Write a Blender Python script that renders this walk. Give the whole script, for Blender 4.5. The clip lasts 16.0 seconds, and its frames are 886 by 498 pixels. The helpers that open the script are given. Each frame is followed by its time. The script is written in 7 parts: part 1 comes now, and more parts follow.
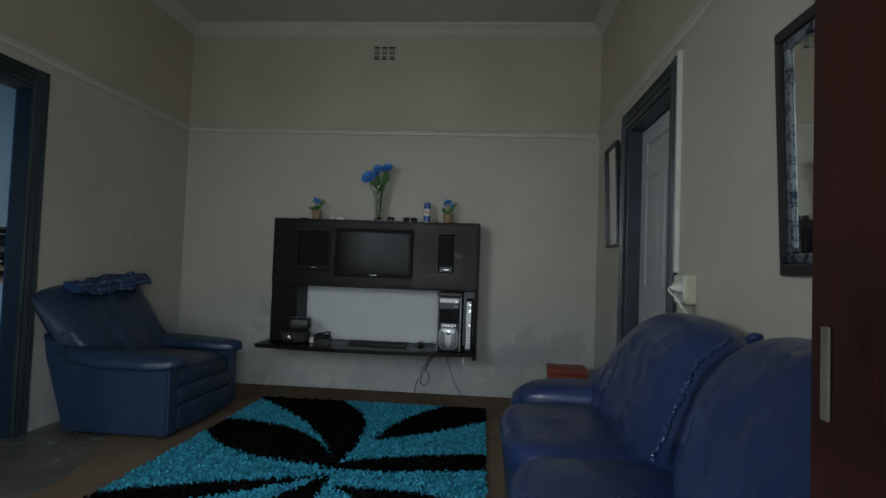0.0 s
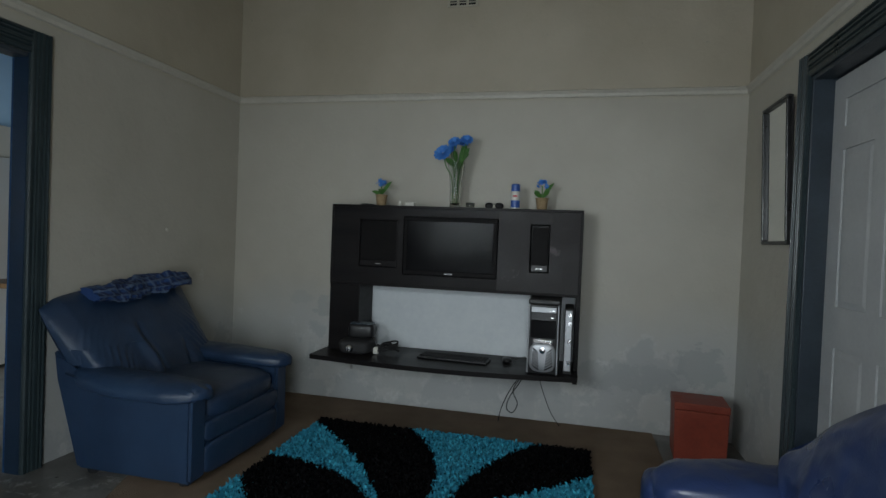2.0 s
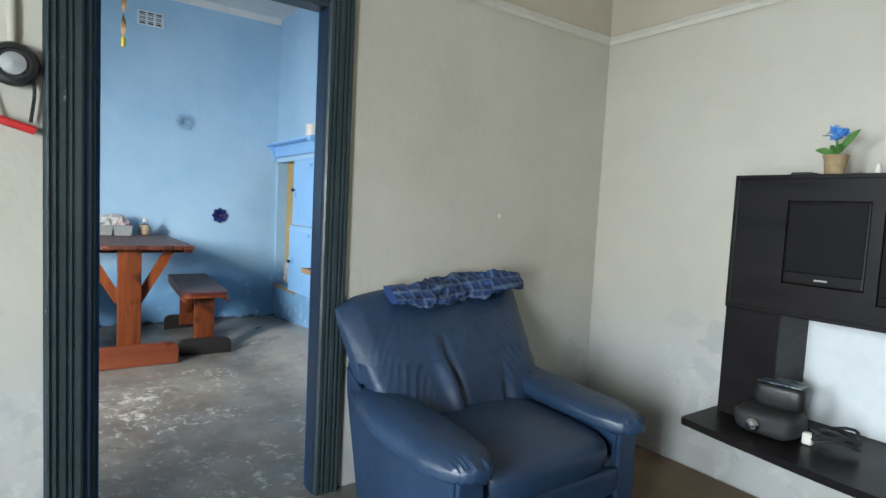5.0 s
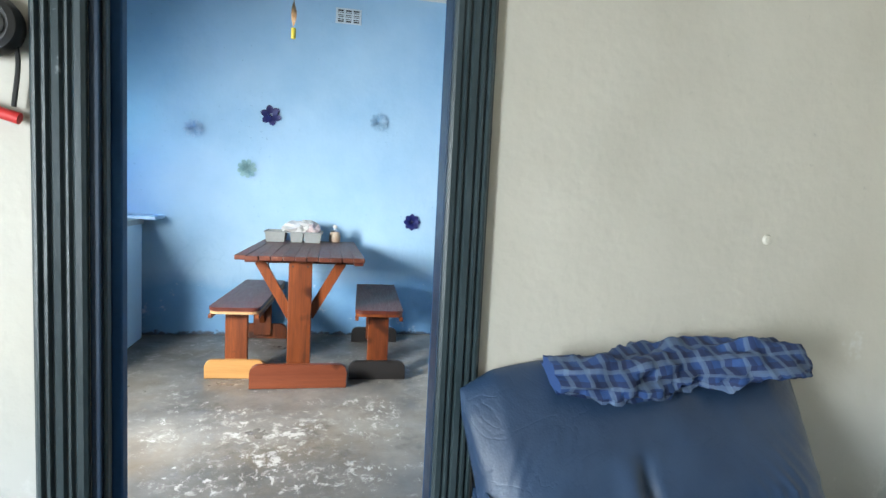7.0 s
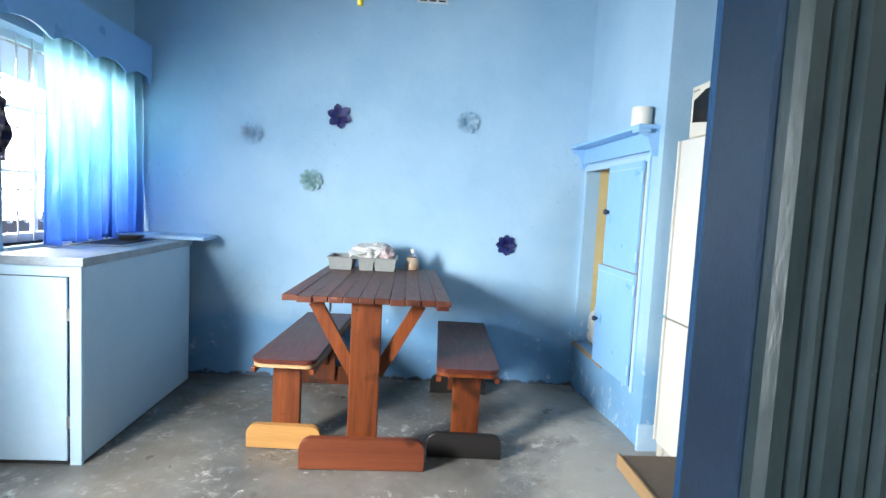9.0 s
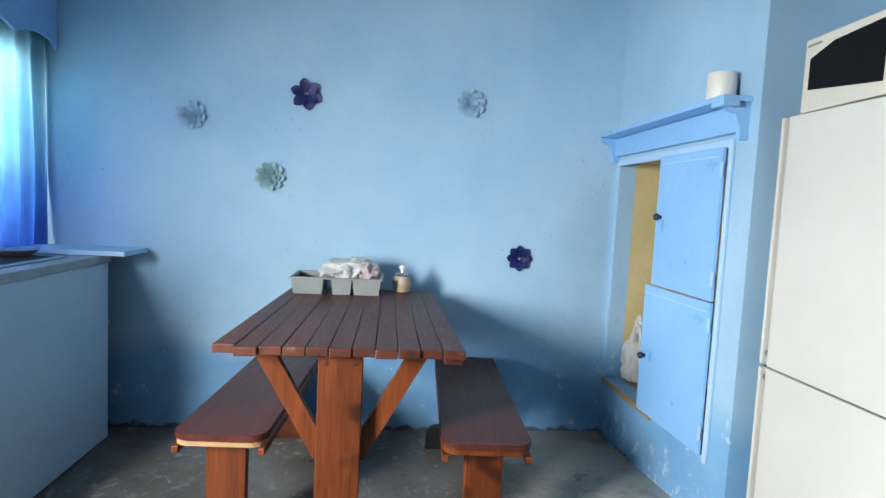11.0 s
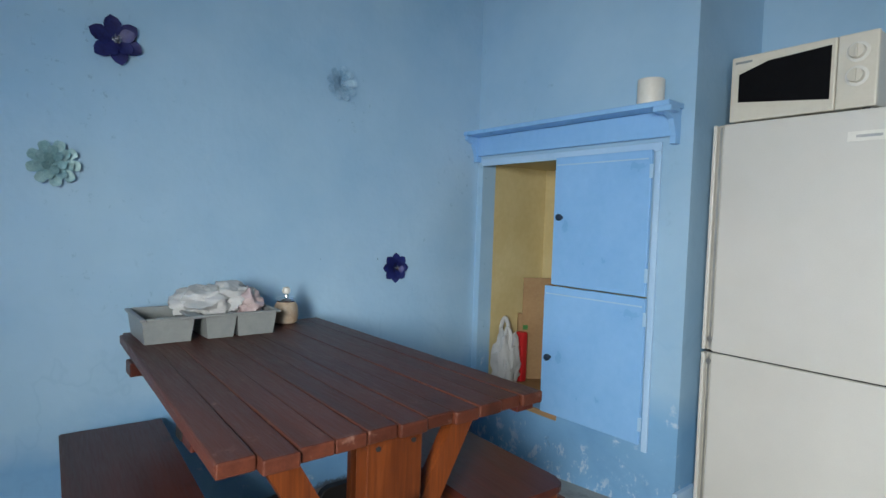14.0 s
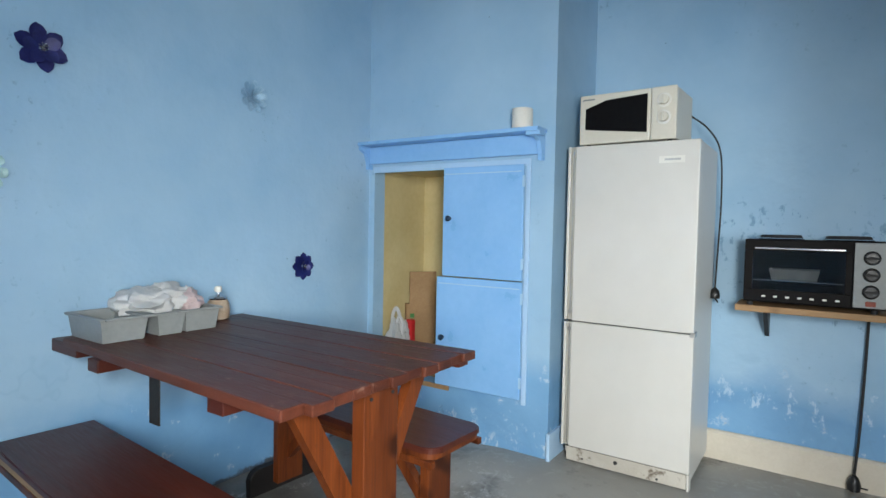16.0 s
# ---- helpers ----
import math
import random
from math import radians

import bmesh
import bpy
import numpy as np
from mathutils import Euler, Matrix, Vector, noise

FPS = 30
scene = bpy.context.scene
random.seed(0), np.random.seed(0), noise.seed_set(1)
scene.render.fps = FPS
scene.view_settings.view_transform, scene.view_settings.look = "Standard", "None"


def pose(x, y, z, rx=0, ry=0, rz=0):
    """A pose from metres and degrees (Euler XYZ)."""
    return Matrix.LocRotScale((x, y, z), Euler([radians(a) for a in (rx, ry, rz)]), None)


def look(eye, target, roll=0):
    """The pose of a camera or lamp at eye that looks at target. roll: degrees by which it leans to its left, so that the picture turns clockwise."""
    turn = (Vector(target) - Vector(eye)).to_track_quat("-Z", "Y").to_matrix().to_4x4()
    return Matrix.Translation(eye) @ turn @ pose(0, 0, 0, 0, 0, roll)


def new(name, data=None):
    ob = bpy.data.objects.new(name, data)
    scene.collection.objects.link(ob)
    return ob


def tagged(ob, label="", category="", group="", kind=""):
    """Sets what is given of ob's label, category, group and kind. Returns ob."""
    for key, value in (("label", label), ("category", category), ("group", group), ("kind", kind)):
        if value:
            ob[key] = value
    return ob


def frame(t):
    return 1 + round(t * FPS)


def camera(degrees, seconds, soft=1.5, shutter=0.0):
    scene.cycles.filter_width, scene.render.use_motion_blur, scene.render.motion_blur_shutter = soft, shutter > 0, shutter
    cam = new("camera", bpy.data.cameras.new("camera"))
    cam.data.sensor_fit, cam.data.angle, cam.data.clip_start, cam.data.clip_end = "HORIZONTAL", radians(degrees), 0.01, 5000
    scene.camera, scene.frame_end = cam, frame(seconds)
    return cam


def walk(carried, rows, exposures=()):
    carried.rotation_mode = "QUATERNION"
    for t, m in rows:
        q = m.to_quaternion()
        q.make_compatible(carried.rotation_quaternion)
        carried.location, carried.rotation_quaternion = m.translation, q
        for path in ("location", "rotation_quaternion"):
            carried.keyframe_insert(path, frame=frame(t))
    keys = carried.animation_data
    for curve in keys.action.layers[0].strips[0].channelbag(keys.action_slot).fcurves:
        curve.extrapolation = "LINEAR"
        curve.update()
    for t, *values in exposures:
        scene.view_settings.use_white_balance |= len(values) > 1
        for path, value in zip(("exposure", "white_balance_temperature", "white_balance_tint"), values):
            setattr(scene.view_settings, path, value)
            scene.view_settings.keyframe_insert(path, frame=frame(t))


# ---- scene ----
cam = camera(77.3, 16.0)
PATH = [
    (0, (0.355, 0.04, 1.046), (0.199, 2.033, 1.126), 2.1),
    (0.5, (0.36, 0.291, 1.073), (0.196, 2.284, 1.128), 2.1),
    (1, (0.367, 0.504, 1.137), (0.128, 2.49, 1.154), 2.2),
    (1.5, (0.345, 0.727, 1.143), (-0.015, 2.694, 1.125), 2.3),
    (2, (0.247, 0.915, 1.227), (-0.213, 2.861, 1.189), 2.3),
    (2.5, (0.185, 1.105, 1.233), (-0.426, 3.008, 1.163), 2.5),
    (3, (0.172, 1.33, 1.262), (-0.643, 3.153, 1.145), 2.5),
    (3.5, (0.132, 1.527, 1.25), (-0.879, 3.247, 1.11), 2.4),
    (4, (0.014, 1.772, 1.251), (-1.234, 3.329, 1.111), 2.5),
    (4.5, (-0.071, 1.979, 1.274), (-1.518, 3.35, 1.114), 2.4),
    (5, (-0.179, 2.145, 1.238), (-1.811, 3.293, 1.092), 2.9),
    (5.2, (-0.219, 2.194, 1.243), (-1.904, 3.26, 1.086), 3.0),
    (7.3, (-1.099, 2.813, 1.295), (-3.064, 3.141, 1.121), 3.0),
    (7.5, (-1.207, 2.834, 1.303), (-3.179, 3.122, 1.132), 3.1),
    (8, (-1.452, 2.84, 1.328), (-3.431, 3.065, 1.148), 3.1),
    (8.5, (-1.706, 2.81, 1.354), (-3.69, 2.982, 1.177), 3.1),
    (9, (-1.911, 2.766, 1.345), (-3.901, 2.892, 1.179), 3.0),
    (9.2, (-2.002, 2.745, 1.347), (-3.992, 2.866, 1.186), 3.0),
    (11.3, (-2.897, 2.706, 1.339), (-4.877, 2.948, 1.188), 2.8),
    (11.5, (-2.968, 2.662, 1.326), (-4.941, 2.956, 1.181), 2.8),
    (12, (-3.128, 2.507, 1.299), (-5.067, 2.978, 1.168), 2.7),
    (12.5, (-3.29, 2.334, 1.297), (-5.185, 2.962, 1.177), 2.7),
    (13, (-3.414, 2.152, 1.305), (-5.222, 3.0, 1.193), 2.6),
    (13.5, (-3.51, 2.026, 1.3), (-5.202, 3.087, 1.191), 2.3),
    (14, (-3.616, 1.883, 1.297), (-5.168, 3.141, 1.202), 1.9),
    (14.5, (-3.65, 1.699, 1.298), (-5.052, 3.123, 1.216), 1.7),
    (15, (-3.672, 1.552, 1.298), (-4.932, 3.104, 1.22), 1.4),
    (15.5, (-3.634, 1.445, 1.283), (-4.814, 3.058, 1.209), 1.2),
    (16, (-3.585, 1.359, 1.291), (-4.708, 3.012, 1.212), 1.1),
]
EXPOSURES = [(0.0, -2.45), (1.0, -2.2), (2.0, -1.98), (3.0, -1.32), (4.0, -0.72), (5.0, -0.05), (7.3, 0.58), (9.2, 0.48), (11.3, -0.02), (12.5, -0.34), (13.5, -0.58), (14.5, -0.76), (15.5, -0.42), (16.0, -0.36)]
walk(cam, [(t, look(eye, target, roll)) for t, eye, target, roll in PATH], EXPOSURES)

# ---------------------------------------------------------------- light
world = bpy.data.worlds.new("world")
scene.world = world
world.use_nodes = True
wn = world.node_tree
sky = wn.nodes.new("ShaderNodeTexSky")
sky.sky_type, sky.sun_disc = "NISHITA", False
sky.sun_elevation, sky.sun_rotation = radians(48), radians(150)
wn.links.new(sky.outputs[0], wn.nodes["Background"].inputs[0])
wn.nodes["Background"].inputs[1].default_value = 0.15

# plan of the two rooms
XE, YN, XW, XK, YS = 1.275, 4.75, -2.325, -6.0, 0.80      # living east, north, west; kitchen west, south
XV = -2.412                                               # kitchen face of the wall between
YB, XB, YKN = 4.055, -4.73, 4.64                          # chimney breast front and edge, kitchen north
YF = -0.06                                                # inner face of the front wall
HL, HK = 3.17, 3.08                                       # ceilings


def area_lamp(name, at, to, w, h, watts, colour, spread):
    d = bpy.data.lights.new(name, "AREA")
    d.shape, d.size, d.size_y, d.energy, d.color = "RECTANGLE", w, h, watts, colour
    d.spread = radians(spread)
    ob = new(name, d)
    ob.matrix_world = look(at, to)
    return ob


area_lamp("front_door_daylight", (0.33, -0.32, 1.1), (-2.00, 2.4, 0.5), 0.8, 2.0, 132, (0.85, 0.95, 1.0), 130)
# lamp in an assumed front window, out of view, to light the living room
area_lamp("assumed_window_daylight", (-1.3, -0.34, 1.65), (1.00, 1.7, 0.7), 1.2, 1.1, 155, (0.85, 0.95, 1.0), 130)
area_lamp("kitchen_window_daylight", (-5.30, 0.50, 1.55), (-5.20, 3.0, 0.1), 1.05, 1.05, 41, (1.0, 0.98, 0.95), 160)
area_lamp("kitchen_door_daylight", (-2.92, 0.70, 1.50), (-5.4, 3.2, 0.25), 0.50, 0.85, 83, (0.95, 0.97, 0.95), 105)

# ---------------------------------------------------------------- materials


def nodes_of(name):
    m = bpy.data.materials.new(name)
    m.use_nodes = True
    t = m.node_tree
    return m, t, t.nodes["Principled BSDF"]


def add(t, kind, **sockets):
    n = t.nodes.new(kind)
    for k, v in sockets.items():
        n.inputs[k.replace("_", " ")].default_value = v
    return n


def noise_tex(t, co, scale, detail=6, rough=0.55, stretch=None, distortion=0.0):
    if stretch:
        mp = add(t, "ShaderNodeMapping", Scale=stretch)
        t.links.new(co, mp.inputs["Vector"])
        co = mp.outputs[0]
    n = add(t, "ShaderNodeTexNoise", Scale=scale, Detail=detail, Roughness=rough, Distortion=distortion)
    t.links.new(co, n.inputs["Vector"])
    return n.outputs["Fac"]


def ramp(t, fac, stops):
    r = t.nodes.new("ShaderNodeValToRGB")
    e = r.color_ramp.elements
    while len(e) < len(stops):
        e.new(0.5)
    for el, (p, c) in zip(e, stops):
        el.position = p
        el.color = (c, c, c, 1) if isinstance(c, (int, float)) else (*c, 1)
    t.links.new(fac, r.inputs[0])
    return r.outputs[0]


def mix(t, fac, a, b, blend="MIX"):
    m = t.nodes.new("ShaderNodeMix")
    m.data_type, m.blend_type = "RGBA", blend
    for sock, v in ((m.inputs[0], fac), (m.inputs[6], a), (m.inputs[7], b)):
        if hasattr(v, "is_linked"):
            t.links.new(v, sock)
        elif isinstance(v, (int, float)):
            sock.default_value = v
        else:
            sock.default_value = (*v, 1)
    return m.outputs[2]


def maths(t, op, a, b=0.0, clamp=False):
    m = t.nodes.new("ShaderNodeMath")
    m.operation, m.use_clamp = op, clamp
    for sock, v in ((m.inputs[0], a), (m.inputs[1], b)):
        if hasattr(v, "is_linked"):
            t.links.new(v, sock)
        else:
            sock.default_value = v
    return m.outputs[0]


def coords(t):
    c = t.nodes.new("ShaderNodeTexCoord").outputs["Object"]
    s = t.nodes.new("ShaderNodeSeparateXYZ")
    t.links.new(c, s.inputs[0])
    return c, s.outputs


def bump(t, b, height, strength, distance=0.01):
    n = add(t, "ShaderNodeBump", Strength=strength, Distance=distance)
    t.links.new(height, n.inputs["Height"])
    t.links.new(n.outputs[0], b.inputs["Normal"])


def surface(name, dark, light, scale=6.0, rough=0.5, rough2=None, metal=0.0, grain=60.0, relief=0.15, stretch=None,
            specular=0.5, wear=None, wear_scale=9.0, wear_at=0.62, piece=0.0, dist=0.004):
    """Two tones mottled at two scales, with relief, varied gloss, worn spots and a change from piece to piece."""
    m, t, b = nodes_of(name)
    co, _ = coords(t)
    big = noise_tex(t, co, scale, 5, 0.6, stretch)
    fine = noise_tex(t, co, grain, 4, 0.6, stretch)
    f = maths(t, "ADD", maths(t, "MULTIPLY", big, 0.7), maths(t, "MULTIPLY", fine, 0.3))
    col = ramp(t, f, [(0.32, dark), (0.68, light)])
    if piece:
        oi = t.nodes.new("ShaderNodeObjectInfo")
        col = mix(t, 1.0, col, ramp(t, oi.outputs["Random"], [(0, 1 - piece), (1, 1.0)]), "MULTIPLY")
    if wear:
        w = ramp(t, noise_tex(t, co, wear_scale, 8, 0.7), [(wear_at, 0.0), (wear_at + 0.07, 1.0)])
        col = mix(t, w, col, wear)
    t.links.new(col, b.inputs["Base Color"])
    lo = rough if rough2 is None else rough2
    r = ramp(t, big, [(0.3, min(rough, lo)), (0.7, max(rough, lo) + 0.06)])
    t.links.new(r, b.inputs["Roughness"])
    b.inputs["Metallic"].default_value = metal
    b.inputs["Specular IOR Level"].default_value = specular
    if relief:
        bump(t, b, fine, relief, dist)
    return m


def wood(name, dark, light, axis="x", scale=3.0, rough=0.4, relief=0.12, piece=0.2, scuff=None):
    st = {"x": (0.25, 4, 4), "y": (4, 0.25, 4), "z": (4, 4, 0.25)}[axis]
    m, t, b = nodes_of(name)
    co, _ = coords(t)
    oi = t.nodes.new("ShaderNodeObjectInfo")
    sh = t.nodes.new("ShaderNodeVectorMath")
    sh.operation = "ADD"
    t.links.new(co, sh.inputs[0])
    sc = t.nodes.new("ShaderNodeVectorMath")
    sc.operation = "SCALE"
    sc.inputs[0].default_value = (7.0, 5.0, 3.0)
    t.links.new(oi.outputs["Random"], sc.inputs["Scale"])
    t.links.new(sc.outputs[0], sh.inputs[1])
    co = sh.outputs[0]
    big = noise_tex(t, co, scale, 5, 0.6, st, 1.2)
    fine = noise_tex(t, co, scale * 14, 4, 0.65, st)
    f = maths(t, "ADD", maths(t, "MULTIPLY", big, 0.65), maths(t, "MULTIPLY", fine, 0.35))
    col = ramp(t, f, [(0.3, dark), (0.52, [(p + q) / 2 for p, q in zip(dark, light)]), (0.7, light)])
    kn = noise_tex(t, co, 5.0, 2, 0.4)
    col = mix(t, ramp(t, kn, [(0.655, 0.0), (0.72, 0.8)]), col, [c * 0.45 for c in dark])
    if piece:
        col = mix(t, 1.0, col, ramp(t, oi.outputs["Random"], [(0, 1 - piece), (1, 1.0)]), "MULTIPLY")
    if scuff:
        w = ramp(t, noise_tex(t, co, 14.0, 10, 0.75), [(0.60, 0.0), (0.68, 0.65)])
        col = mix(t, w, col, scuff)
    t.links.new(col, b.inputs["Base Color"])
    t.links.new(ramp(t, fine, [(0.3, rough), (0.7, rough + 0.16)]), b.inputs["Roughness"])
    b.inputs["Specular IOR Level"].default_value = 0.32
    bump(t, b, fine, relief, 0.003)
    return m


def living_wall_paint():
    m, t, b = nodes_of("living_wall_paint")
    co, xyz = coords(t)
    base = ramp(t, noise_tex(t, co, 1.3, 5, 0.6), [(0.3, (0.44, 0.415, 0.355)), (0.7, (0.52, 0.495, 0.43))])
    upper = ramp(t, noise_tex(t, co, 1.7, 5, 0.6), [(0.3, (0.42, 0.375, 0.29)), (0.7, (0.49, 0.445, 0.355))])
    above = ramp(t, maths(t, "MULTIPLY", xyz[2], 0.3), [(0.655, 0.0), (0.665, 1.0)])
    col = mix(t, above, base, upper)
    # damp, repaired plaster in ragged patches low on the walls
    n = noise_tex(t, co, 2.2, 9, 0.68)
    h = maths(t, "MULTIPLY", maths(t, "SUBTRACT", 0.60, xyz[2]), 0.30)
    f = maths(t, "ADD", n, h)
    # bluish grey tint, stronger towards the floor
    low_tint = ramp(t, maths(t, "ADD", maths(t, "MULTIPLY", noise_tex(t, co, 1.6, 6, 0.6), 0.5), maths(t, "SUBTRACT", 0.75, xyz[2])), [(0.10, 0.0), (0.45, 1.0)])
    col = mix(t, maths(t, "MULTIPLY", low_tint, 0.6), col, (0.44, 0.465, 0.475))
    patch = ramp(t, f, [(0.59, 0.0), (0.64, 1.0)])
    col = mix(t, maths(t, "MULTIPLY", patch, 0.5), col, (0.35, 0.365, 0.375))
    rim = ramp(t, f, [(0.565, 0.0), (0.59, 1.0), (0.60, 1.0), (0.63, 0.0)])
    blot = ramp(t, noise_tex(t, co, 7.0, 8, 0.7), [(0.46, 0.0), (0.62, 1.0)])
    col = mix(t, maths(t, "MULTIPLY", maths(t, "MULTIPLY", rim, blot), 0.5), col, (0.60, 0.61, 0.60))
    # grey scabs where the paint has come off beside and below the wall unit
    rag = noise_tex(t, co, 11.0, 9, 0.70)
    for cx, cz, rx, rz, amount in ((-1.53, 0.68, 0.13, 0.10, 0.6), (-1.46, 0.56, 0.06, 0.15, 0.45), (-1.75, 0.74, 0.14, 0.06, 0.3), (0.62, 0.36, 0.46, 0.13, 0.6), (1.08, 0.46, 0.22, 0.17, 0.7), (-0.6, 0.18, 1.0, 0.12, 0.35)):
        dx, dz = maths(t, "DIVIDE", maths(t, "SUBTRACT", xyz[0], cx), rx), maths(t, "DIVIDE", maths(t, "SUBTRACT", xyz[2], cz), rz)
        inside = maths(t, "SUBTRACT", 1.0, maths(t, "ADD", maths(t, "MULTIPLY", dx, dx), maths(t, "MULTIPLY", dz, dz)), True)
        scab = ramp(t, maths(t, "ADD", maths(t, "MULTIPLY", inside, 0.30), rag), [(0.60, 0.0), (0.66, 1.0)])
        on_north = maths(t, "GREATER_THAN", xyz[1], 4.70)
        scab = maths(t, "MULTIPLY", maths(t, "MULTIPLY", scab, maths(t, "GREATER_THAN", inside, 0.001)), on_north)
        col = mix(t, maths(t, "MULTIPLY", scab, amount * 0.75), col, (0.31, 0.325, 0.33))
    spot = ramp(t, noise_tex(t, co, 26.0, 3, 0.5), [(0.74, 0.0), (0.78, 1.0)])
    col = mix(t, maths(t, "MULTIPLY", spot, 0.35), col, (0.28, 0.27, 0.25))
    t.links.new(col, b.inputs["Base Color"])
    t.links.new(ramp(t, n, [(0.3, 0.42), (0.7, 0.62)]), b.inputs["Roughness"])
    bump(t, b, maths(t, "ADD", maths(t, "MULTIPLY", noise_tex(t, co, 3.5, 4), 1.0), maths(t, "MULTIPLY", noise_tex(t, co, 45.0, 5), 0.12)), 0.35, 0.03)
    return m


def kitchen_wall_paint():
    m, t, b = nodes_of("kitchen_wall_paint")
    co, xyz = coords(t)
    base = ramp(t, noise_tex(t, co, 1.2, 5, 0.6), [(0.3, (0.245, 0.425, 0.60)), (0.5, (0.31, 0.485, 0.645)), (0.7, (0.36, 0.535, 0.685))])
    # an older, deeper blue dado, ragged-edged; on the west wall partly painted-in shadow
    n = noise_tex(t, co, 1.5, 6, 0.6)
    f = maths(t, "ADD", maths(t, "MULTIPLY", n, 0.5), maths(t, "SUBTRACT", 0.56, xyz[2]))
    dado_shade = ramp(t, f, [(0.24, 0.0), (0.40, 1.0)])
    col = mix(t, maths(t, "MULTIPLY", dado_shade, 0.85), base, ramp(t, noise_tex(t, co, 3.0, 6), [(0.3, (0.10, 0.27, 0.50)), (0.7, (0.17, 0.37, 0.60))]))
    # flaked-off whitish patches
    flake = ramp(t, maths(t, "ADD", noise_tex(t, co, 6.0, 9, 0.72), maths(t, "MULTIPLY", dado_shade, 0.07)), [(0.665, 0.0), (0.73, 1.0)])
    low = ramp(t, maths(t, "SUBTRACT", 1.0, xyz[2]), [(0.3, 0.0), (0.55, 1.0)])
    col = mix(t, maths(t, "MULTIPLY", maths(t, "MULTIPLY", flake, low), 0.7), col, (0.62, 0.70, 0.76))
    mould = maths(t, "MULTIPLY", ramp(t, noise_tex(t, co, 24.0, 6, 0.7), [(0.60, 0.0), (0.68, 1.0)]), ramp(t, noise_tex(t, co, 1.6, 3, 0.5), [(0.52, 0.0), (0.64, 1.0)]))
    col = mix(t, maths(t, "MULTIPLY", mould, 0.4), col, (0.10, 0.19, 0.30))
    # dark dabs round the cooker and whitish flakes under it, on the north side
    rag = noise_tex(t, co, 24.0, 7, 0.7, (1, 1, 0.6))
    for low_z, high_z, lo_f, tone, amount, from_y in ((0.95, 1.56, 0.535, (0.075, 0.20, 0.37), 0.65, 4.5), (0.78, 0.98, 0.585, (0.07, 0.16, 0.28), 0.6, 4.5), (0.30, 0.58, 0.545, (0.46, 0.60, 0.72), 0.75, 4.5), (-0.05, 0.30, 0.53, (0.50, 0.60, 0.68), 0.7, 4.04)):
        on_north = maths(t, "GREATER_THAN", xyz[1], from_y)
        mid, half = (low_z + high_z) / 2, (high_z - low_z) / 2
        dz = maths(t, "DIVIDE", maths(t, "SUBTRACT", xyz[2], mid), half)
        inside = maths(t, "SUBTRACT", 1.0, maths(t, "MULTIPLY", dz, dz), True)
        dab = ramp(t, maths(t, "ADD", rag, maths(t, "MULTIPLY", maths(t, "SUBTRACT", inside, 1.0), 0.16)), [(lo_f, 0.0), (lo_f + 0.06, 1.0)])
        clump = ramp(t, noise_tex(t, co, 3.2, 4, 0.6), [(0.32, 0.0), (0.48, 1.0)])
        col = mix(t, maths(t, "MULTIPLY", maths(t, "MULTIPLY", maths(t, "MULTIPLY", dab, clump), on_north), amount), col, tone)
    # thin wavy tide marks of old damp
    tide = maths(t, "ABSOLUTE", maths(t, "SUBTRACT", noise_tex(t, co, 1.3, 4, 0.55, None, 0.6), 0.5))
    tide = maths(t, "MULTIPLY", ramp(t, tide, [(0.0, 1.0), (0.012, 0.0)]), ramp(t, maths(t, "SUBTRACT", 1.2, xyz[2]), [(0.15, 0.0), (0.5, 1.0)]))
    col = mix(t, maths(t, "MULTIPLY", tide, 0.14), col, (0.13, 0.27, 0.45))
    foot = ramp(t, maths(t, "ADD", xyz[2], maths(t, "MULTIPLY", noise_tex(t, co, 9.0, 7, 0.7), 0.16)), [(0.092, 1.0), (0.108, 0.0)])
    col = mix(t, maths(t, "MULTIPLY", foot, 0.85), col, (0.055, 0.045, 0.038))
    dots = ramp(t, noise_tex(t, co, 34.0, 2, 0.4), [(0.795, 0.0), (0.815, 1.0)])
    col = mix(t, maths(t, "MULTIPLY", dots, 0.75), col, (0.05, 0.07, 0.10))
    t.links.new(col, b.inputs["Base Color"])
    t.links.new(ramp(t, n, [(0.3, 0.55), (0.7, 0.72)]), b.inputs["Roughness"])
    bump(t, b, maths(t, "ADD", noise_tex(t, co, 3.0, 4), maths(t, "ADD", maths(t, "MULTIPLY", noise_tex(t, co, 40.0, 5), 0.10), maths(t, "MULTIPLY", flake, -0.1))), 0.35, 0.03)
    return m


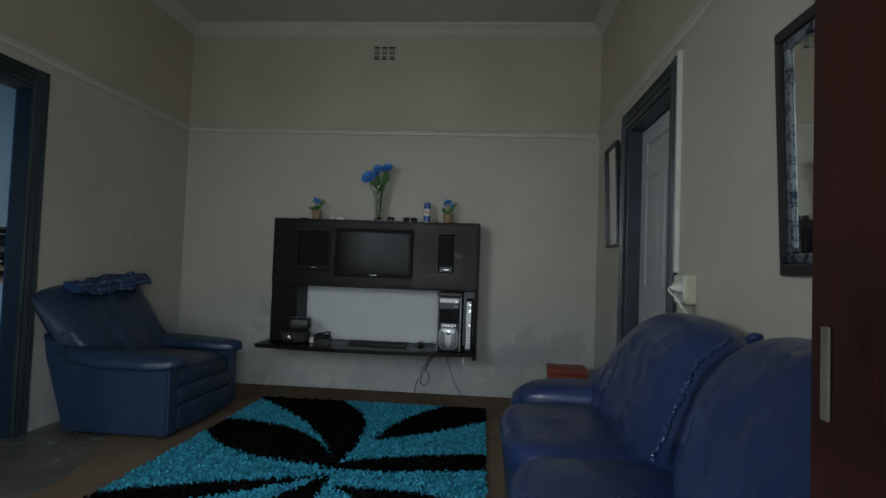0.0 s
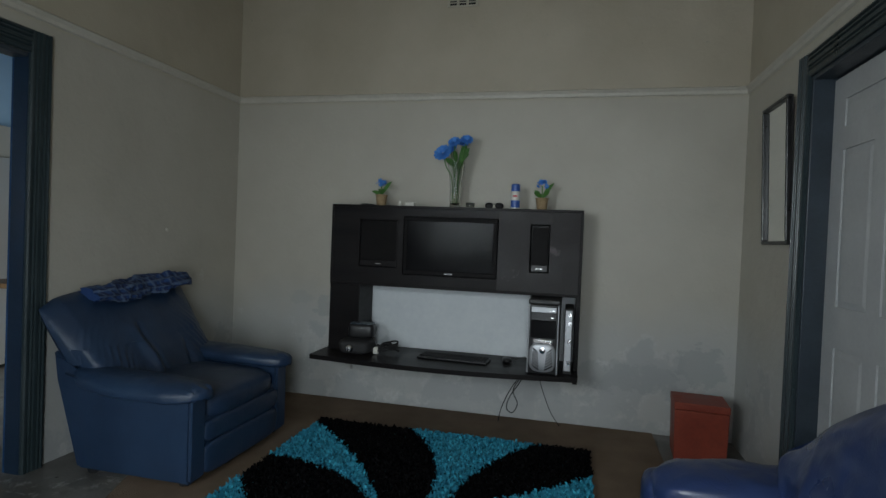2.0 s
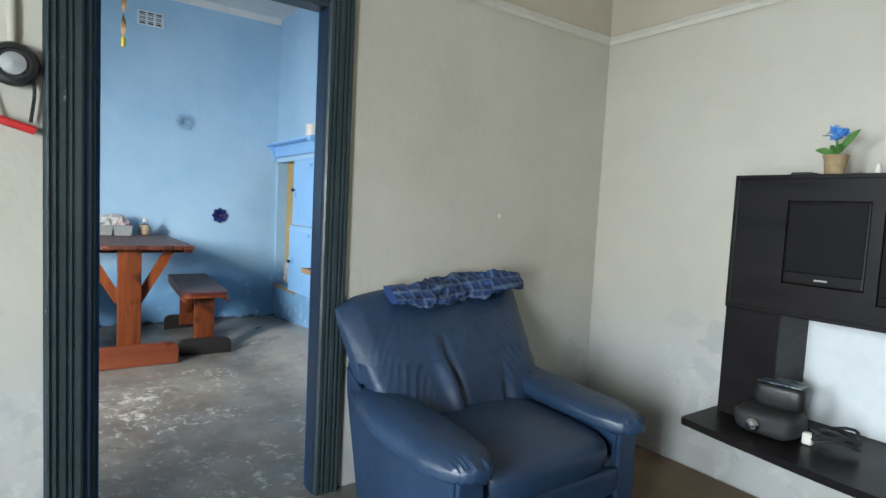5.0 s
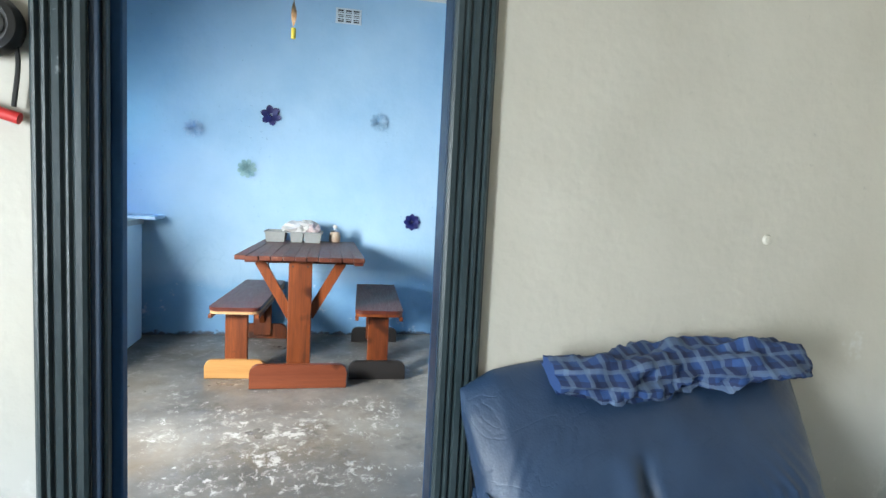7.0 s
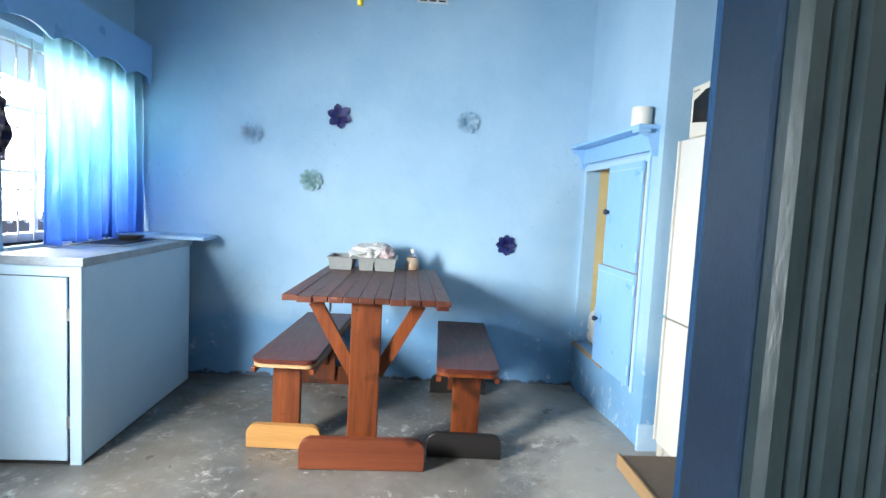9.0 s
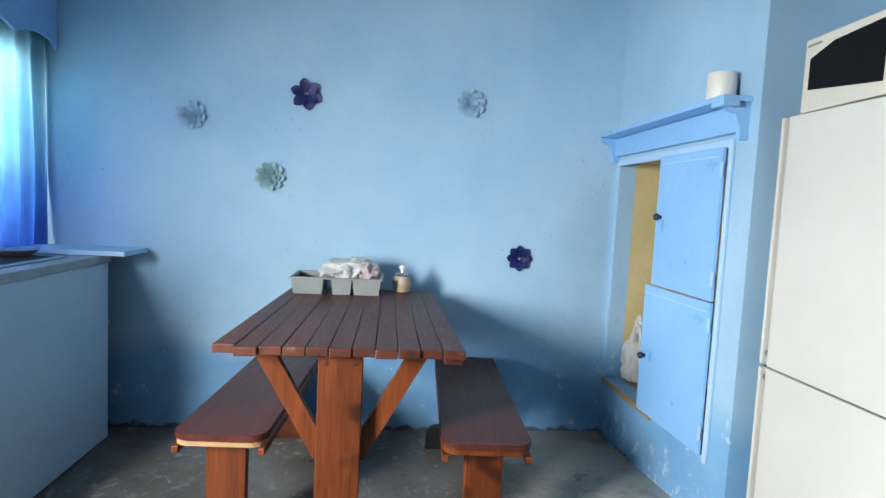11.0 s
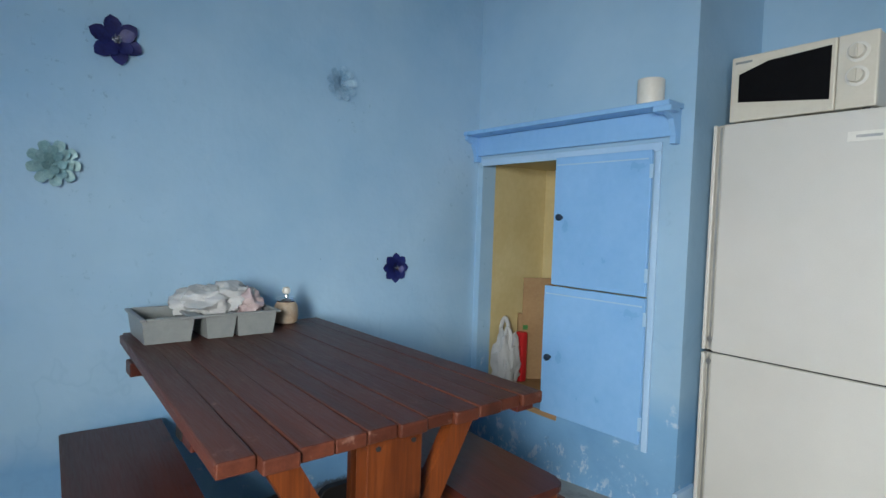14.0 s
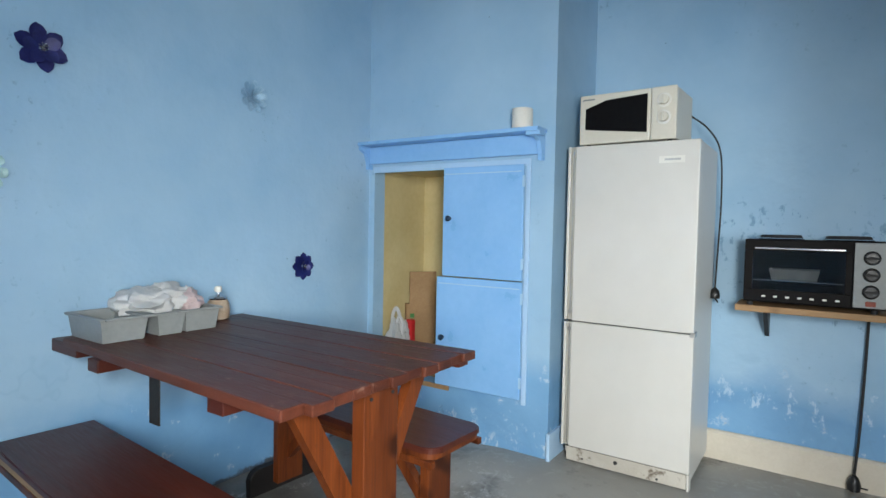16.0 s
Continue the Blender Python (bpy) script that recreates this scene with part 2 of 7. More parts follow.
def concrete_floor():
    m, t, b = nodes_of("concrete_floor")
    co, xyz = coords(t)
    col = ramp(t, noise_tex(t, co, 1.1, 7, 0.65), [(0.30, (0.050, 0.049, 0.047)), (0.5, (0.135, 0.129, 0.120)), (0.70, (0.24, 0.225, 0.20))])
    col = mix(t, ramp(t, noise_tex(t, co, 2.3, 6, 0.6), [(0.5, 0.0), (0.72, 0.6)]), col, (0.15, 0.115, 0.075))
    cl = ramp(t, noise_tex(t, co, 1.7, 5, 0.6), [(0.42, 0.0), (0.60, 1.0)])
    sp = ramp(t, noise_tex(t, co, 13.0, 10, 0.78, None, 0.4), [(0.535, 0.0), (0.61, 1.0)])
    col = mix(t, maths(t, "MULTIPLY", maths(t, "MULTIPLY", cl, sp), 0.8), col, (0.48, 0.47, 0.44))
    st = ramp(t, noise_tex(t, co, 6.0, 7, 0.7, (0.6, 1.5, 1.0), 2.0), [(0.675, 0.0), (0.705, 1.0)])
    col = mix(t, maths(t, "MULTIPLY", st, 0.75), col, (0.55, 0.54, 0.52))
    # white paint scuffed off in front of the table
    dx = maths(t, "MULTIPLY", maths(t, "ADD", xyz[0], 3.85), 1.05)
    dy = maths(t, "MULTIPLY", maths(t, "ADD", xyz[1], -2.65), 0.95)
    near = maths(t, "SUBTRACT", 1.0, maths(t, "ADD", maths(t, "MULTIPLY", dx, dx), maths(t, "MULTIPLY", dy, dy)), True)
    fleck = noise_tex(t, co, 16.0, 10, 0.78, (0.8, 1.2, 1.0), 0.35)
    band = ramp(t, noise_tex(t, co, 3.4, 5, 0.65), [(0.44, 0.0), (0.60, 1.0)])
    lot = maths(t, "ADD", fleck, maths(t, "MULTIPLY", maths(t, "MULTIPLY", near, band), 0.145))
    col = mix(t, maths(t, "MULTIPLY", ramp(t, lot, [(0.625, 0.0), (0.67, 1.0)]), 0.75), col, (0.48, 0.47, 0.45))
    walked = maths(t, "ADD", maths(t, "MULTIPLY", maths(t, "SUBTRACT", xyz[1], 3.40), 1.0), noise_tex(t, co, 2.6, 7, 0.65))
    dust = maths(t, "MULTIPLY", ramp(t, walked, [(0.42, 0.0), (0.70, 1.0)]), maths(t, "LESS_THAN", xyz[0], -2.45))
    col = mix(t, maths(t, "MULTIPLY", dust, 0.65), col, (0.34, 0.33, 0.30))
    dk = ramp(t, noise_tex(t, co, 3.1, 8, 0.7), [(0.56, 0.0), (0.70, 0.7)])
    col = mix(t, dk, col, (0.028, 0.026, 0.024))
    t.links.new(col, b.inputs["Base Color"])
    t.links.new(ramp(t, noise_tex(t, co, 4.0, 6), [(0.3, 0.26), (0.7, 0.58)]), b.inputs["Roughness"])
    bump(t, b, maths(t, "ADD", noise_tex(t, co, 4.0, 6), maths(t, "MULTIPLY", noise_tex(t, co, 60.0, 5), 0.25)), 0.3, 0.012)
    return m


def curtain_cloth():
    m, t, b = nodes_of("sheer_curtain_cloth")
    co, xyz = coords(t)
    f = maths(t, "ADD", xyz[2], maths(t, "MULTIPLY", noise_tex(t, co, 5.0, 3), 0.35))
    col = ramp(t, maths(t, "MULTIPLY", f, 0.4), [(0.42, (0.04, 0.10, 0.44)), (0.56, (0.10, 0.26, 0.58)), (0.76, (0.28, 0.54, 0.66)), (0.95, (0.42, 0.64, 0.70))])
    d = t.nodes.new("ShaderNodeBsdfTranslucent")
    s = t.nodes.new("ShaderNodeBsdfDiffuse")
    g = t.nodes.new("ShaderNodeBsdfTransparent")
    t.links.new(col, d.inputs[0])
    t.links.new(col, s.inputs[0])
    m1, m2 = t.nodes.new("ShaderNodeMixShader"), t.nodes.new("ShaderNodeMixShader")
    m1.inputs[0].default_value = 0.25
    t.links.new(d.outputs[0], m1.inputs[1])
    t.links.new(s.outputs[0], m1.inputs[2])
    wv = noise_tex(t, co, 9.0, 3, 0.5, (6, 1, 0.4))
    t.links.new(ramp(t, wv, [(0.35, 0.05), (0.7, 0.22)]), m2.inputs[0])
    t.links.new(m1.outputs[0], m2.inputs[1])
    t.links.new(g.outputs[0], m2.inputs[2])
    t.links.new(m2.outputs[0], t.nodes["Material Output"].inputs[0])
    return m


def checked_cloth(name, base, line, pale, size):
    m, t, b = nodes_of(name)
    co, xyz = coords(t)
    uv = t.nodes.new("ShaderNodeTexCoord").outputs["UV"]
    s = t.nodes.new("ShaderNodeSeparateXYZ")
    t.links.new(uv, s.inputs[0])
    col = mix(t, noise_tex(t, co, 90.0, 3), [c * 0.8 for c in base], base)
    for k, (freq, width, c) in enumerate(((size, 0.58, line), (size, 0.74, pale))):
        for a in (0, 1):
            w = maths(t, "FRACT", maths(t, "MULTIPLY", s.outputs[a], freq), 0)
            w = maths(t, "FRACT", maths(t, "ADD", w, 0.3 * k), 0)
            on = maths(t, "GREATER_THAN", w, width)
            col = mix(t, maths(t, "MULTIPLY", on, 0.55), col, c)
    t.links.new(col, b.inputs["Base Color"])
    b.inputs["Roughness"].default_value = 0.85
    bump(t, b, noise_tex(t, co, 160.0, 2), 0.2, 0.002)
    return m


def leather(name, dark, light, rough=0.34):
    m, t, b = nodes_of(name)
    co, xyz = coords(t)
    big = noise_tex(t, co, 3.0, 5, 0.6)
    col = ramp(t, big, [(0.3, dark), (0.7, light)])
    scuff = ramp(t, noise_tex(t, co, 22.0, 8, 0.7, (1, 0.35, 1.6)), [(0.66, 0.0), (0.74, 0.35)])
    col = mix(t, scuff, col, [min(1, c * 2.6 + 0.02) for c in light])
    t.links.new(col, b.inputs["Base Color"])
    t.links.new(ramp(t, noise_tex(t, co, 5.0, 5), [(0.3, rough), (0.7, rough + 0.16)]), b.inputs["Roughness"])
    v = add(t, "ShaderNodeTexVoronoi", Scale=170.0)
    t.links.new(co, v.inputs["Vector"])
    wr = noise_tex(t, co, 5.0, 4, 0.5, (1.0, 1.2, 0.9), 0.8)
    cr = maths(t, "ABSOLUTE", maths(t, "SUBTRACT", noise_tex(t, co, 4.2, 3, 0.55, (1.0, 1.0, 1.9), 1.4), 0.5))
    cr = ramp(t, cr, [(0.0, 0.0), (0.03, 1.0)])
    h = maths(t, "ADD", maths(t, "MULTIPLY", v.outputs["Distance"], 0.05), maths(t, "ADD", wr, maths(t, "MULTIPLY", cr, 0.07)))
    bump(t, b, h, 0.34, 0.012)
    return m


def glass(name, tint=(0.95, 0.98, 0.97)):
    m, t, b = nodes_of(name)
    b.inputs["Base Color"].default_value = (*tint, 1)
    b.inputs["Transmission Weight"].default_value = 1.0
    b.inputs["Roughness"].default_value = 0.03
    b.inputs["IOR"].default_value = 1.45
    return m


def mirror_glass():
    m, t, b = nodes_of("mirror_glass")
    co, _ = coords(t)
    b.inputs["Base Color"].default_value = (0.86, 0.88, 0.87, 1)
    b.inputs["Metallic"].default_value = 1.0
    t.links.new(ramp(t, noise_tex(t, co, 4.0, 5), [(0.4, 0.015), (0.8, 0.06)]), b.inputs["Roughness"])
    return m


LIVING_WALL, KITCHEN_WALL, CONCRETE, CURTAIN = living_wall_paint(), kitchen_wall_paint(), concrete_floor(), curtain_cloth()
CEILING_PAINT = surface("ceiling_paint", (0.50, 0.475, 0.40), (0.60, 0.575, 0.50), 1.5, 0.7, grain=30, relief=0.25)
KITCHEN_CEILING = surface("kitchen_ceiling_paint", (0.55, 0.56, 0.56), (0.72, 0.72, 0.70), 2.5, 0.75, grain=40, relief=0.5, dist=0.01)
RAIL_PAINT = surface("rail_paint", (0.50, 0.475, 0.41), (0.60, 0.575, 0.51), 4, 0.45, grain=40, relief=0.15)
VENT_PAINT = surface("vent_paint", (0.40, 0.38, 0.31), (0.52, 0.49, 0.41), 8, 0.6)
VENT_PALE = surface("vent_pale_paint", (0.45, 0.52, 0.56), (0.60, 0.66, 0.70), 8, 0.6)
VENT_HOLE = surface("vent_hole", (0.015, 0.015, 0.015), (0.03, 0.03, 0.028), 8, 0.9)
DULL_BRASS = surface("dull_brass", (0.08, 0.072, 0.06), (0.17, 0.155, 0.13), 18, 0.5, 0.65, metal=0.2)
DARK_TRIM = surface("dark_green_gloss_paint", (0.015, 0.027, 0.031), (0.037, 0.054, 0.061), 7, 0.26, 0.40, grain=90, relief=0.2, specular=0.32, wear=(0.24, 0.28, 0.30), wear_at=0.665, wear_scale=22, stretch=(1, 1, 0.35))
BLUE_REVEAL = surface("dark_blue_gloss_paint", (0.008, 0.020, 0.042), (0.014, 0.034, 0.066), 6, 0.34, 0.48, specular=0.35, grain=70, relief=0.15)
CARPET = surface("brown_carpet", (0.14, 0.10, 0.07), (0.23, 0.17, 0.125), 3.0, 0.9, grain=380, relief=0.8, specular=0.1, dist=0.004)
RUG_BACK = surface("rug_backing", (0.02, 0.05, 0.06), (0.03, 0.08, 0.09), 20, 0.95, specular=0.1)
LEATHER_CHAIR = leather("navy_leather", (0.011, 0.027, 0.062), (0.019, 0.044, 0.094), 0.34)
LEATHER_SOFA = leather("blue_leather", (0.012, 0.025, 0.080), (0.022, 0.042, 0.125), 0.24)
LAMINATE = surface("black_wood_laminate", (0.007, 0.006, 0.007), (0.014, 0.012, 0.012), 5, 0.30, 0.42, specular=0.12, grain=120, relief=0.05, stretch=(0.3, 1, 3))
LAMINATE_DUSTY = surface("scuffed_dark_laminate", (0.018, 0.016, 0.017), (0.034, 0.030, 0.031), 4, 0.45, 0.6, grain=60, specular=0.3, wear=(0.11, 0.095, 0.10), wear_scale=5, wear_at=0.60)
BLACK_PLASTIC = surface("black_plastic", (0.008, 0.008, 0.009), (0.016, 0.016, 0.017), 20, 0.32, 0.45)
DEEP_BLACK = surface("deep_black", (0.006, 0.0055, 0.006), (0.011, 0.010, 0.010), 9, 0.45, 0.6, specular=0.08)
MATT_BLACK = surface("matt_black", (0.010, 0.010, 0.011), (0.022, 0.022, 0.023), 12, 0.6, 0.75)
SCREEN = surface("dark_screen_glass", (0.006, 0.006, 0.007), (0.010, 0.010, 0.011), 2, 0.12, 0.2, relief=0, specular=0.07)
SILVER = surface("silver_plastic", (0.34, 0.35, 0.37), (0.46, 0.47, 0.49), 10, 0.3, 0.42, metal=0.55, relief=0.03)
CHROME = surface("chrome", (0.6, 0.6, 0.62), (0.75, 0.75, 0.77), 10, 0.12, 0.2, metal=1.0, relief=0)
WHITE_BOARD = surface("white_painted_plaster", (0.60, 0.64, 0.67), (0.72, 0.755, 0.77), 2.5, 0.5, grain=30, relief=0.2)
WHITE_PLASTIC = surface("white_plastic", (0.62, 0.60, 0.54), (0.75, 0.73, 0.67), 8, 0.35, 0.5)
CREAM_BOX = surface("yellowed_plastic", (0.50, 0.49, 0.36), (0.60, 0.59, 0.45), 12, 0.4)
DOOR_PAINT = surface("grey_white_door_paint", (0.40, 0.41, 0.42), (0.52, 0.53, 0.535), 4, 0.4, 0.5, grain=50, relief=0.1)
RED_BOX = surface("dark_red_painted_wood", (0.16, 0.022, 0.010), (0.27, 0.045, 0.020), 6, 0.4, 0.55, wear=(0.10, 0.015, 0.01), wear_at=0.66)
RED_PLASTIC = surface("red_plastic", (0.45, 0.015, 0.02), (0.6, 0.03, 0.03), 10, 0.35)
RED_WOOD = wood("red_brown_varnished_wood", (0.022, 0.007, 0.006), (0.060, 0.015, 0.010), "z", 2.5, 0.3)
MIRROR, GLASS, PANE = mirror_glass(), glass("clear_glass"), glass("window_glass")
FRAME_BLACK = surface("black_frame_lacquer", (0.010, 0.010, 0.011), (0.025, 0.025, 0.027), 12, 0.25, 0.4)
FRAME_SILVER = surface("worn_silver_leaf", (0.18, 0.22, 0.26), (0.50, 0.55, 0.58), 25, 0.25, 0.4, metal=0.8, wear=(0.03, 0.05, 0.08), wear_at=0.5, wear_scale=30)
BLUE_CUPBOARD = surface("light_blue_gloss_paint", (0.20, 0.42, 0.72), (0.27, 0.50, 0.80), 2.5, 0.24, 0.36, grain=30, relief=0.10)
LIT_EDGE_BLUE = surface("lit_edge_blue_paint", (0.015, 0.052, 0.125), (0.026, 0.080, 0.18), 5, 0.5, 0.6, specular=0.2, grain=50, relief=0.15)
BLUE_PALE = surface("pale_blue_paint", (0.33, 0.52, 0.72), (0.43, 0.60, 0.78), 3, 0.35, 0.5, grain=35, relief=0.12, wear=(0.12, 0.2, 0.3), wear_at=0.73)
BLUE_WHITE = surface("bluish_white_panel", (0.40, 0.57, 0.72), (0.50, 0.66, 0.79), 2.0, 0.35, 0.5, grain=25, relief=0.06)
COUNTER_TOP = surface("grey_worktop", (0.20, 0.24, 0.28), (0.36, 0.41, 0.45), 10, 0.3, 0.5, wear=(0.10, 0.12, 0.14), wear_at=0.6)
NICHE_PAINT = surface("cream_yellow_paint", (0.50, 0.40, 0.19), (0.62, 0.52, 0.28), 3, 0.5, 0.6, grain=30, wear=(0.10, 0.07, 0.035), wear_at=0.69, wear_scale=4)
TABLE_WOOD = wood("dark_mahogany_stain", (0.044, 0.012, 0.007), (0.120, 0.034, 0.018), "x", 3.0, 0.36, 0.25, 0.22, (0.22, 0.12, 0.09))
BENCH_WOOD = wood("red_mahogany_stain", (0.042, 0.010, 0.007), (0.098, 0.023, 0.014), "x", 3.0, 0.30, 0.1, 0.2)
PINE_ORANGE = wood("orange_varnished_pine", (0.045, 0.009, 0.003), (0.225, 0.055, 0.011), "z", 2.5, 0.35, 0.1, 0.25, (0.055, 0.016, 0.007))
PINE_PALE = wood("pale_varnished_pine", (0.36, 0.17, 0.05), (0.50, 0.27, 0.09), "y", 2.5, 0.4, 0.1, 0.2)
FOOT_RED = wood("red_brown_board", (0.10, 0.023, 0.010), (0.19, 0.052, 0.022), "y", 2.5, 0.35, 0.1, 0.2)
FOOT_BLACK = wood("black_stained_board", (0.008, 0.007, 0.007), (0.018, 0.016, 0.016), "y", 2.5, 0.45, 0.1, 0.2)
SHELF_WOOD = wood("tan_board", (0.28, 0.16, 0.075), (0.42, 0.26, 0.13), "x", 2.5, 0.5, 0.1, 0.1)
BOARD_BROWN = surface("brown_board_top", (0.20, 0.12, 0.06), (0.28, 0.17, 0.09), 4, 0.5)
FRIDGE = surface("off_white_enamel", (0.55, 0.53, 0.485), (0.63, 0.61, 0.565), 2.0, 0.28, 0.38, grain=220, relief=0.06, wear=(0.45, 0.40, 0.33), wear_at=0.74, wear_scale=7)
FRIDGE_DIRTY = surface("dirty_enamel", (0.40, 0.36, 0.30), (0.55, 0.52, 0.46), 5.0, 0.4, 0.5, grain=120, relief=0.06, wear=(0.13, 0.10, 0.07), wear_at=0.58, wear_scale=12)
FRIDGE_TRIM = surface("beige_fridge_trim", (0.42, 0.40, 0.34), (0.52, 0.50, 0.44), 6, 0.4)
SKIRTING = surface("cream_skirting_paint", (0.56, 0.50, 0.40), (0.68, 0.62, 0.52), 4, 0.5, 0.6, wear=(0.22, 0.18, 0.13), wear_at=0.70)
TRAY_GREY = surface("grey_plastic_tray", (0.19, 0.205, 0.205), (0.27, 0.285, 0.28), 8, 0.4, 0.5)
DUSTY_STEEL = surface("steel", (0.35, 0.35, 0.34), (0.5, 0.5, 0.49), 14, 0.3, 0.45, metal=0.9)
IRON = surface("black_iron", (0.012, 0.012, 0.013), (0.03, 0.03, 0.03), 20, 0.5, metal=0.3)
EARTH = surface("bounce_earth", (0.16, 0.12, 0.08), (0.26, 0.20, 0.14), 2.0, 0.9, grain=20, relief=0.5)
SLATE_REVEAL = surface("slate_gloss_paint", (0.020, 0.030, 0.042), (0.040, 0.055, 0.072), 6, 0.28, 0.4, grain=70, relief=0.15)

# ---------------------------------------------------------------- building blocks


def thing(name, at=(0, 0, 0), rz=0.0, label="", category="", group="", kind=""):
    ob = new(name)
    ob.empty_display_size = 0.05
    ob.matrix_world = pose(*at, 0, 0, rz)
    return tagged(ob, label, category, group, kind)


def mesh_of(bm, name, smooth=False):
    bmesh.ops.recalc_face_normals(bm, faces=bm.faces[:])
    if smooth:
        for f in bm.faces:
            f.smooth = True
        for e in bm.edges:
            if len(e.link_faces) == 2 and e.calc_face_angle(0) > 0.7:
                e.smooth = False
    me = bpy.data.meshes.new(name)
    bm.to_mesh(me)
    bm.free()
    return me


def part(name, bm, material, parent, label="", smooth=False):
    me = mesh_of(bm, name, smooth)
    me.materials.append(material)
    ob = new(name, me)
    ob.parent = parent
    return tagged(ob, label)


def part_at(name, bm, material, parent, label="", smooth=False):
    """A part whose mesh is given in the room's own coordinates."""
    ob = part(name, bm, material, parent, label, smooth)
    ob.matrix_parent_inverse = parent.matrix_basis.inverted()
    return ob


def solo(name, bm, material, label="", category="", group="", kind="", smooth=False):
    me = mesh_of(bm, name, smooth)
    me.materials.append(material)
    return tagged(new(name, me), label, category, group, kind)


def box(x0, x1, y0, y1, z0, z1, bevel=0.0, seg=2, bm=None):
    bm = bm or bmesh.new()
    one = bmesh.new()
    bmesh.ops.create_cube(one, size=1.0)
    for v in one.verts:
        v.co = ((x0 + x1) / 2 + v.co.x * (x1 - x0), (y0 + y1) / 2 + v.co.y * (y1 - y0), (z0 + z1) / 2 + v.co.z * (z1 - z0))
    if bevel:
        bmesh.ops.bevel(one, geom=one.edges[:], offset=bevel, segments=seg, profile=0.5, affect="EDGES")
    return merge(bm, one)


def merge(bm, other, m=None):
    vs = [bm.verts.new((m @ v.co) if m else v.co) for v in other.verts]
    other.verts.index_update()
    for f in other.faces:
        try:
            nf = bm.faces.new([vs[v.index] for v in f.verts])
            nf.smooth = f.smooth
        except ValueError:
            pass
    other.free()
    return bm


def lathe(profile, at=(0, 0, 0), seg=24, bm=None, m=None):
    """A turned shape round z from (radius, height) pairs."""
    bm = bm or bmesh.new()
    one = bmesh.new()
    rings = []
    for r, z in profile:
        rings.append([one.verts.new((r * math.cos(2 * math.pi * k / seg), r * math.sin(2 * math.pi * k / seg), z)) for k in range(seg)])
    for a, b in zip(rings, rings[1:]):
        for k in range(seg):
            one.faces.new((a[k], a[(k + 1) % seg], b[(k + 1) % seg], b[k]))
    if profile[0][0] > 0.0005:
        one.faces.new(rings[0][::-1])
    if profile[-1][0] > 0.0005:
        one.faces.new(rings[-1])
    mm = Matrix.Translation(at) @ (m or Matrix())
    for v in one.verts:
        v.co = mm @ v.co
    return merge(bm, one)


def tube(points, r, seg=8, bm=None):
    bm = bm or bmesh.new()
    pts = [Vector(p) for p in points]
    rings = []
    side = None
    for i, p in enumerate(pts):
        d = (pts[min(i + 1, len(pts) - 1)] - pts[max(i - 1, 0)]).normalized()
        if side is None:
            side = d.orthogonal().normalized()
        side = (side - d * side.dot(d)).normalized()
        up = d.cross(side)
        rr = r(i / (len(pts) - 1)) if callable(r) else r
        rings.append([bm.verts.new(p + rr * (math.cos(2 * math.pi * k / seg) * side + math.sin(2 * math.pi * k / seg) * up)) for k in range(seg)])
    for a, b in zip(rings, rings[1:]):
        for k in range(seg):
            bm.faces.new((a[k], a[(k + 1) % seg], b[(k + 1) % seg], b[k]))
    bm.faces.new(rings[0][::-1])
    bm.faces.new(rings[-1])
    return bm


def curve_points(ctrl, n=8):
    """A smooth run through the given points."""
    c = [Vector(p) for p in ctrl]
    c = [2 * c[0] - c[1]] + c + [2 * c[-1] - c[-2]]
    out = []
    for i in range(1, len(c) - 2):
        for k in range(n):
            u = k / n
            a, b, d, e = c[i - 1], c[i], c[i + 1], c[i + 2]
            out.append(0.5 * (2 * b + (d - a) * u + (2 * a - 5 * b + 4 * d - e) * u * u + (3 * b - a - 3 * d + e) * u ** 3))
    return out + [c[-2]]


def prism(outline, axis, a, b, bm=None):
    """An outline (pairs) pushed along an axis from a to b."""
    bm = bm or bmesh.new()
    place = {"x": lambda p, h: (h, p[0], p[1]), "y": lambda p, h: (p[0], h, p[1]), "z": lambda p, h: (p[0], p[1], h)}[axis]
    lo = [bm.verts.new(place(p, a)) for p in outline]
    hi = [bm.verts.new(place(p, b)) for p in outline]
    n = len(outline)
    for k in range(n):
        bm.faces.new((lo[k], lo[(k + 1) % n], hi[(k + 1) % n], hi[k]))
    bm.faces.new(lo[::-1])
    bm.faces.new(hi)
    return bm


def sheet(fn, nu, nv, close_u=False, bm=None):
    bm = bm or bmesh.new()
    vs = [[bm.verts.new(fn(i / nu, j / nv)) for j in range(nv + 1)] for i in range(nu + (0 if close_u else 1))]
    for i in range(nu):
        for j in range(nv):
            a, b = vs[i], vs[(i + 1) % len(vs)]
            bm.faces.new((a[j], b[j], b[j + 1], a[j + 1]))
    return bm


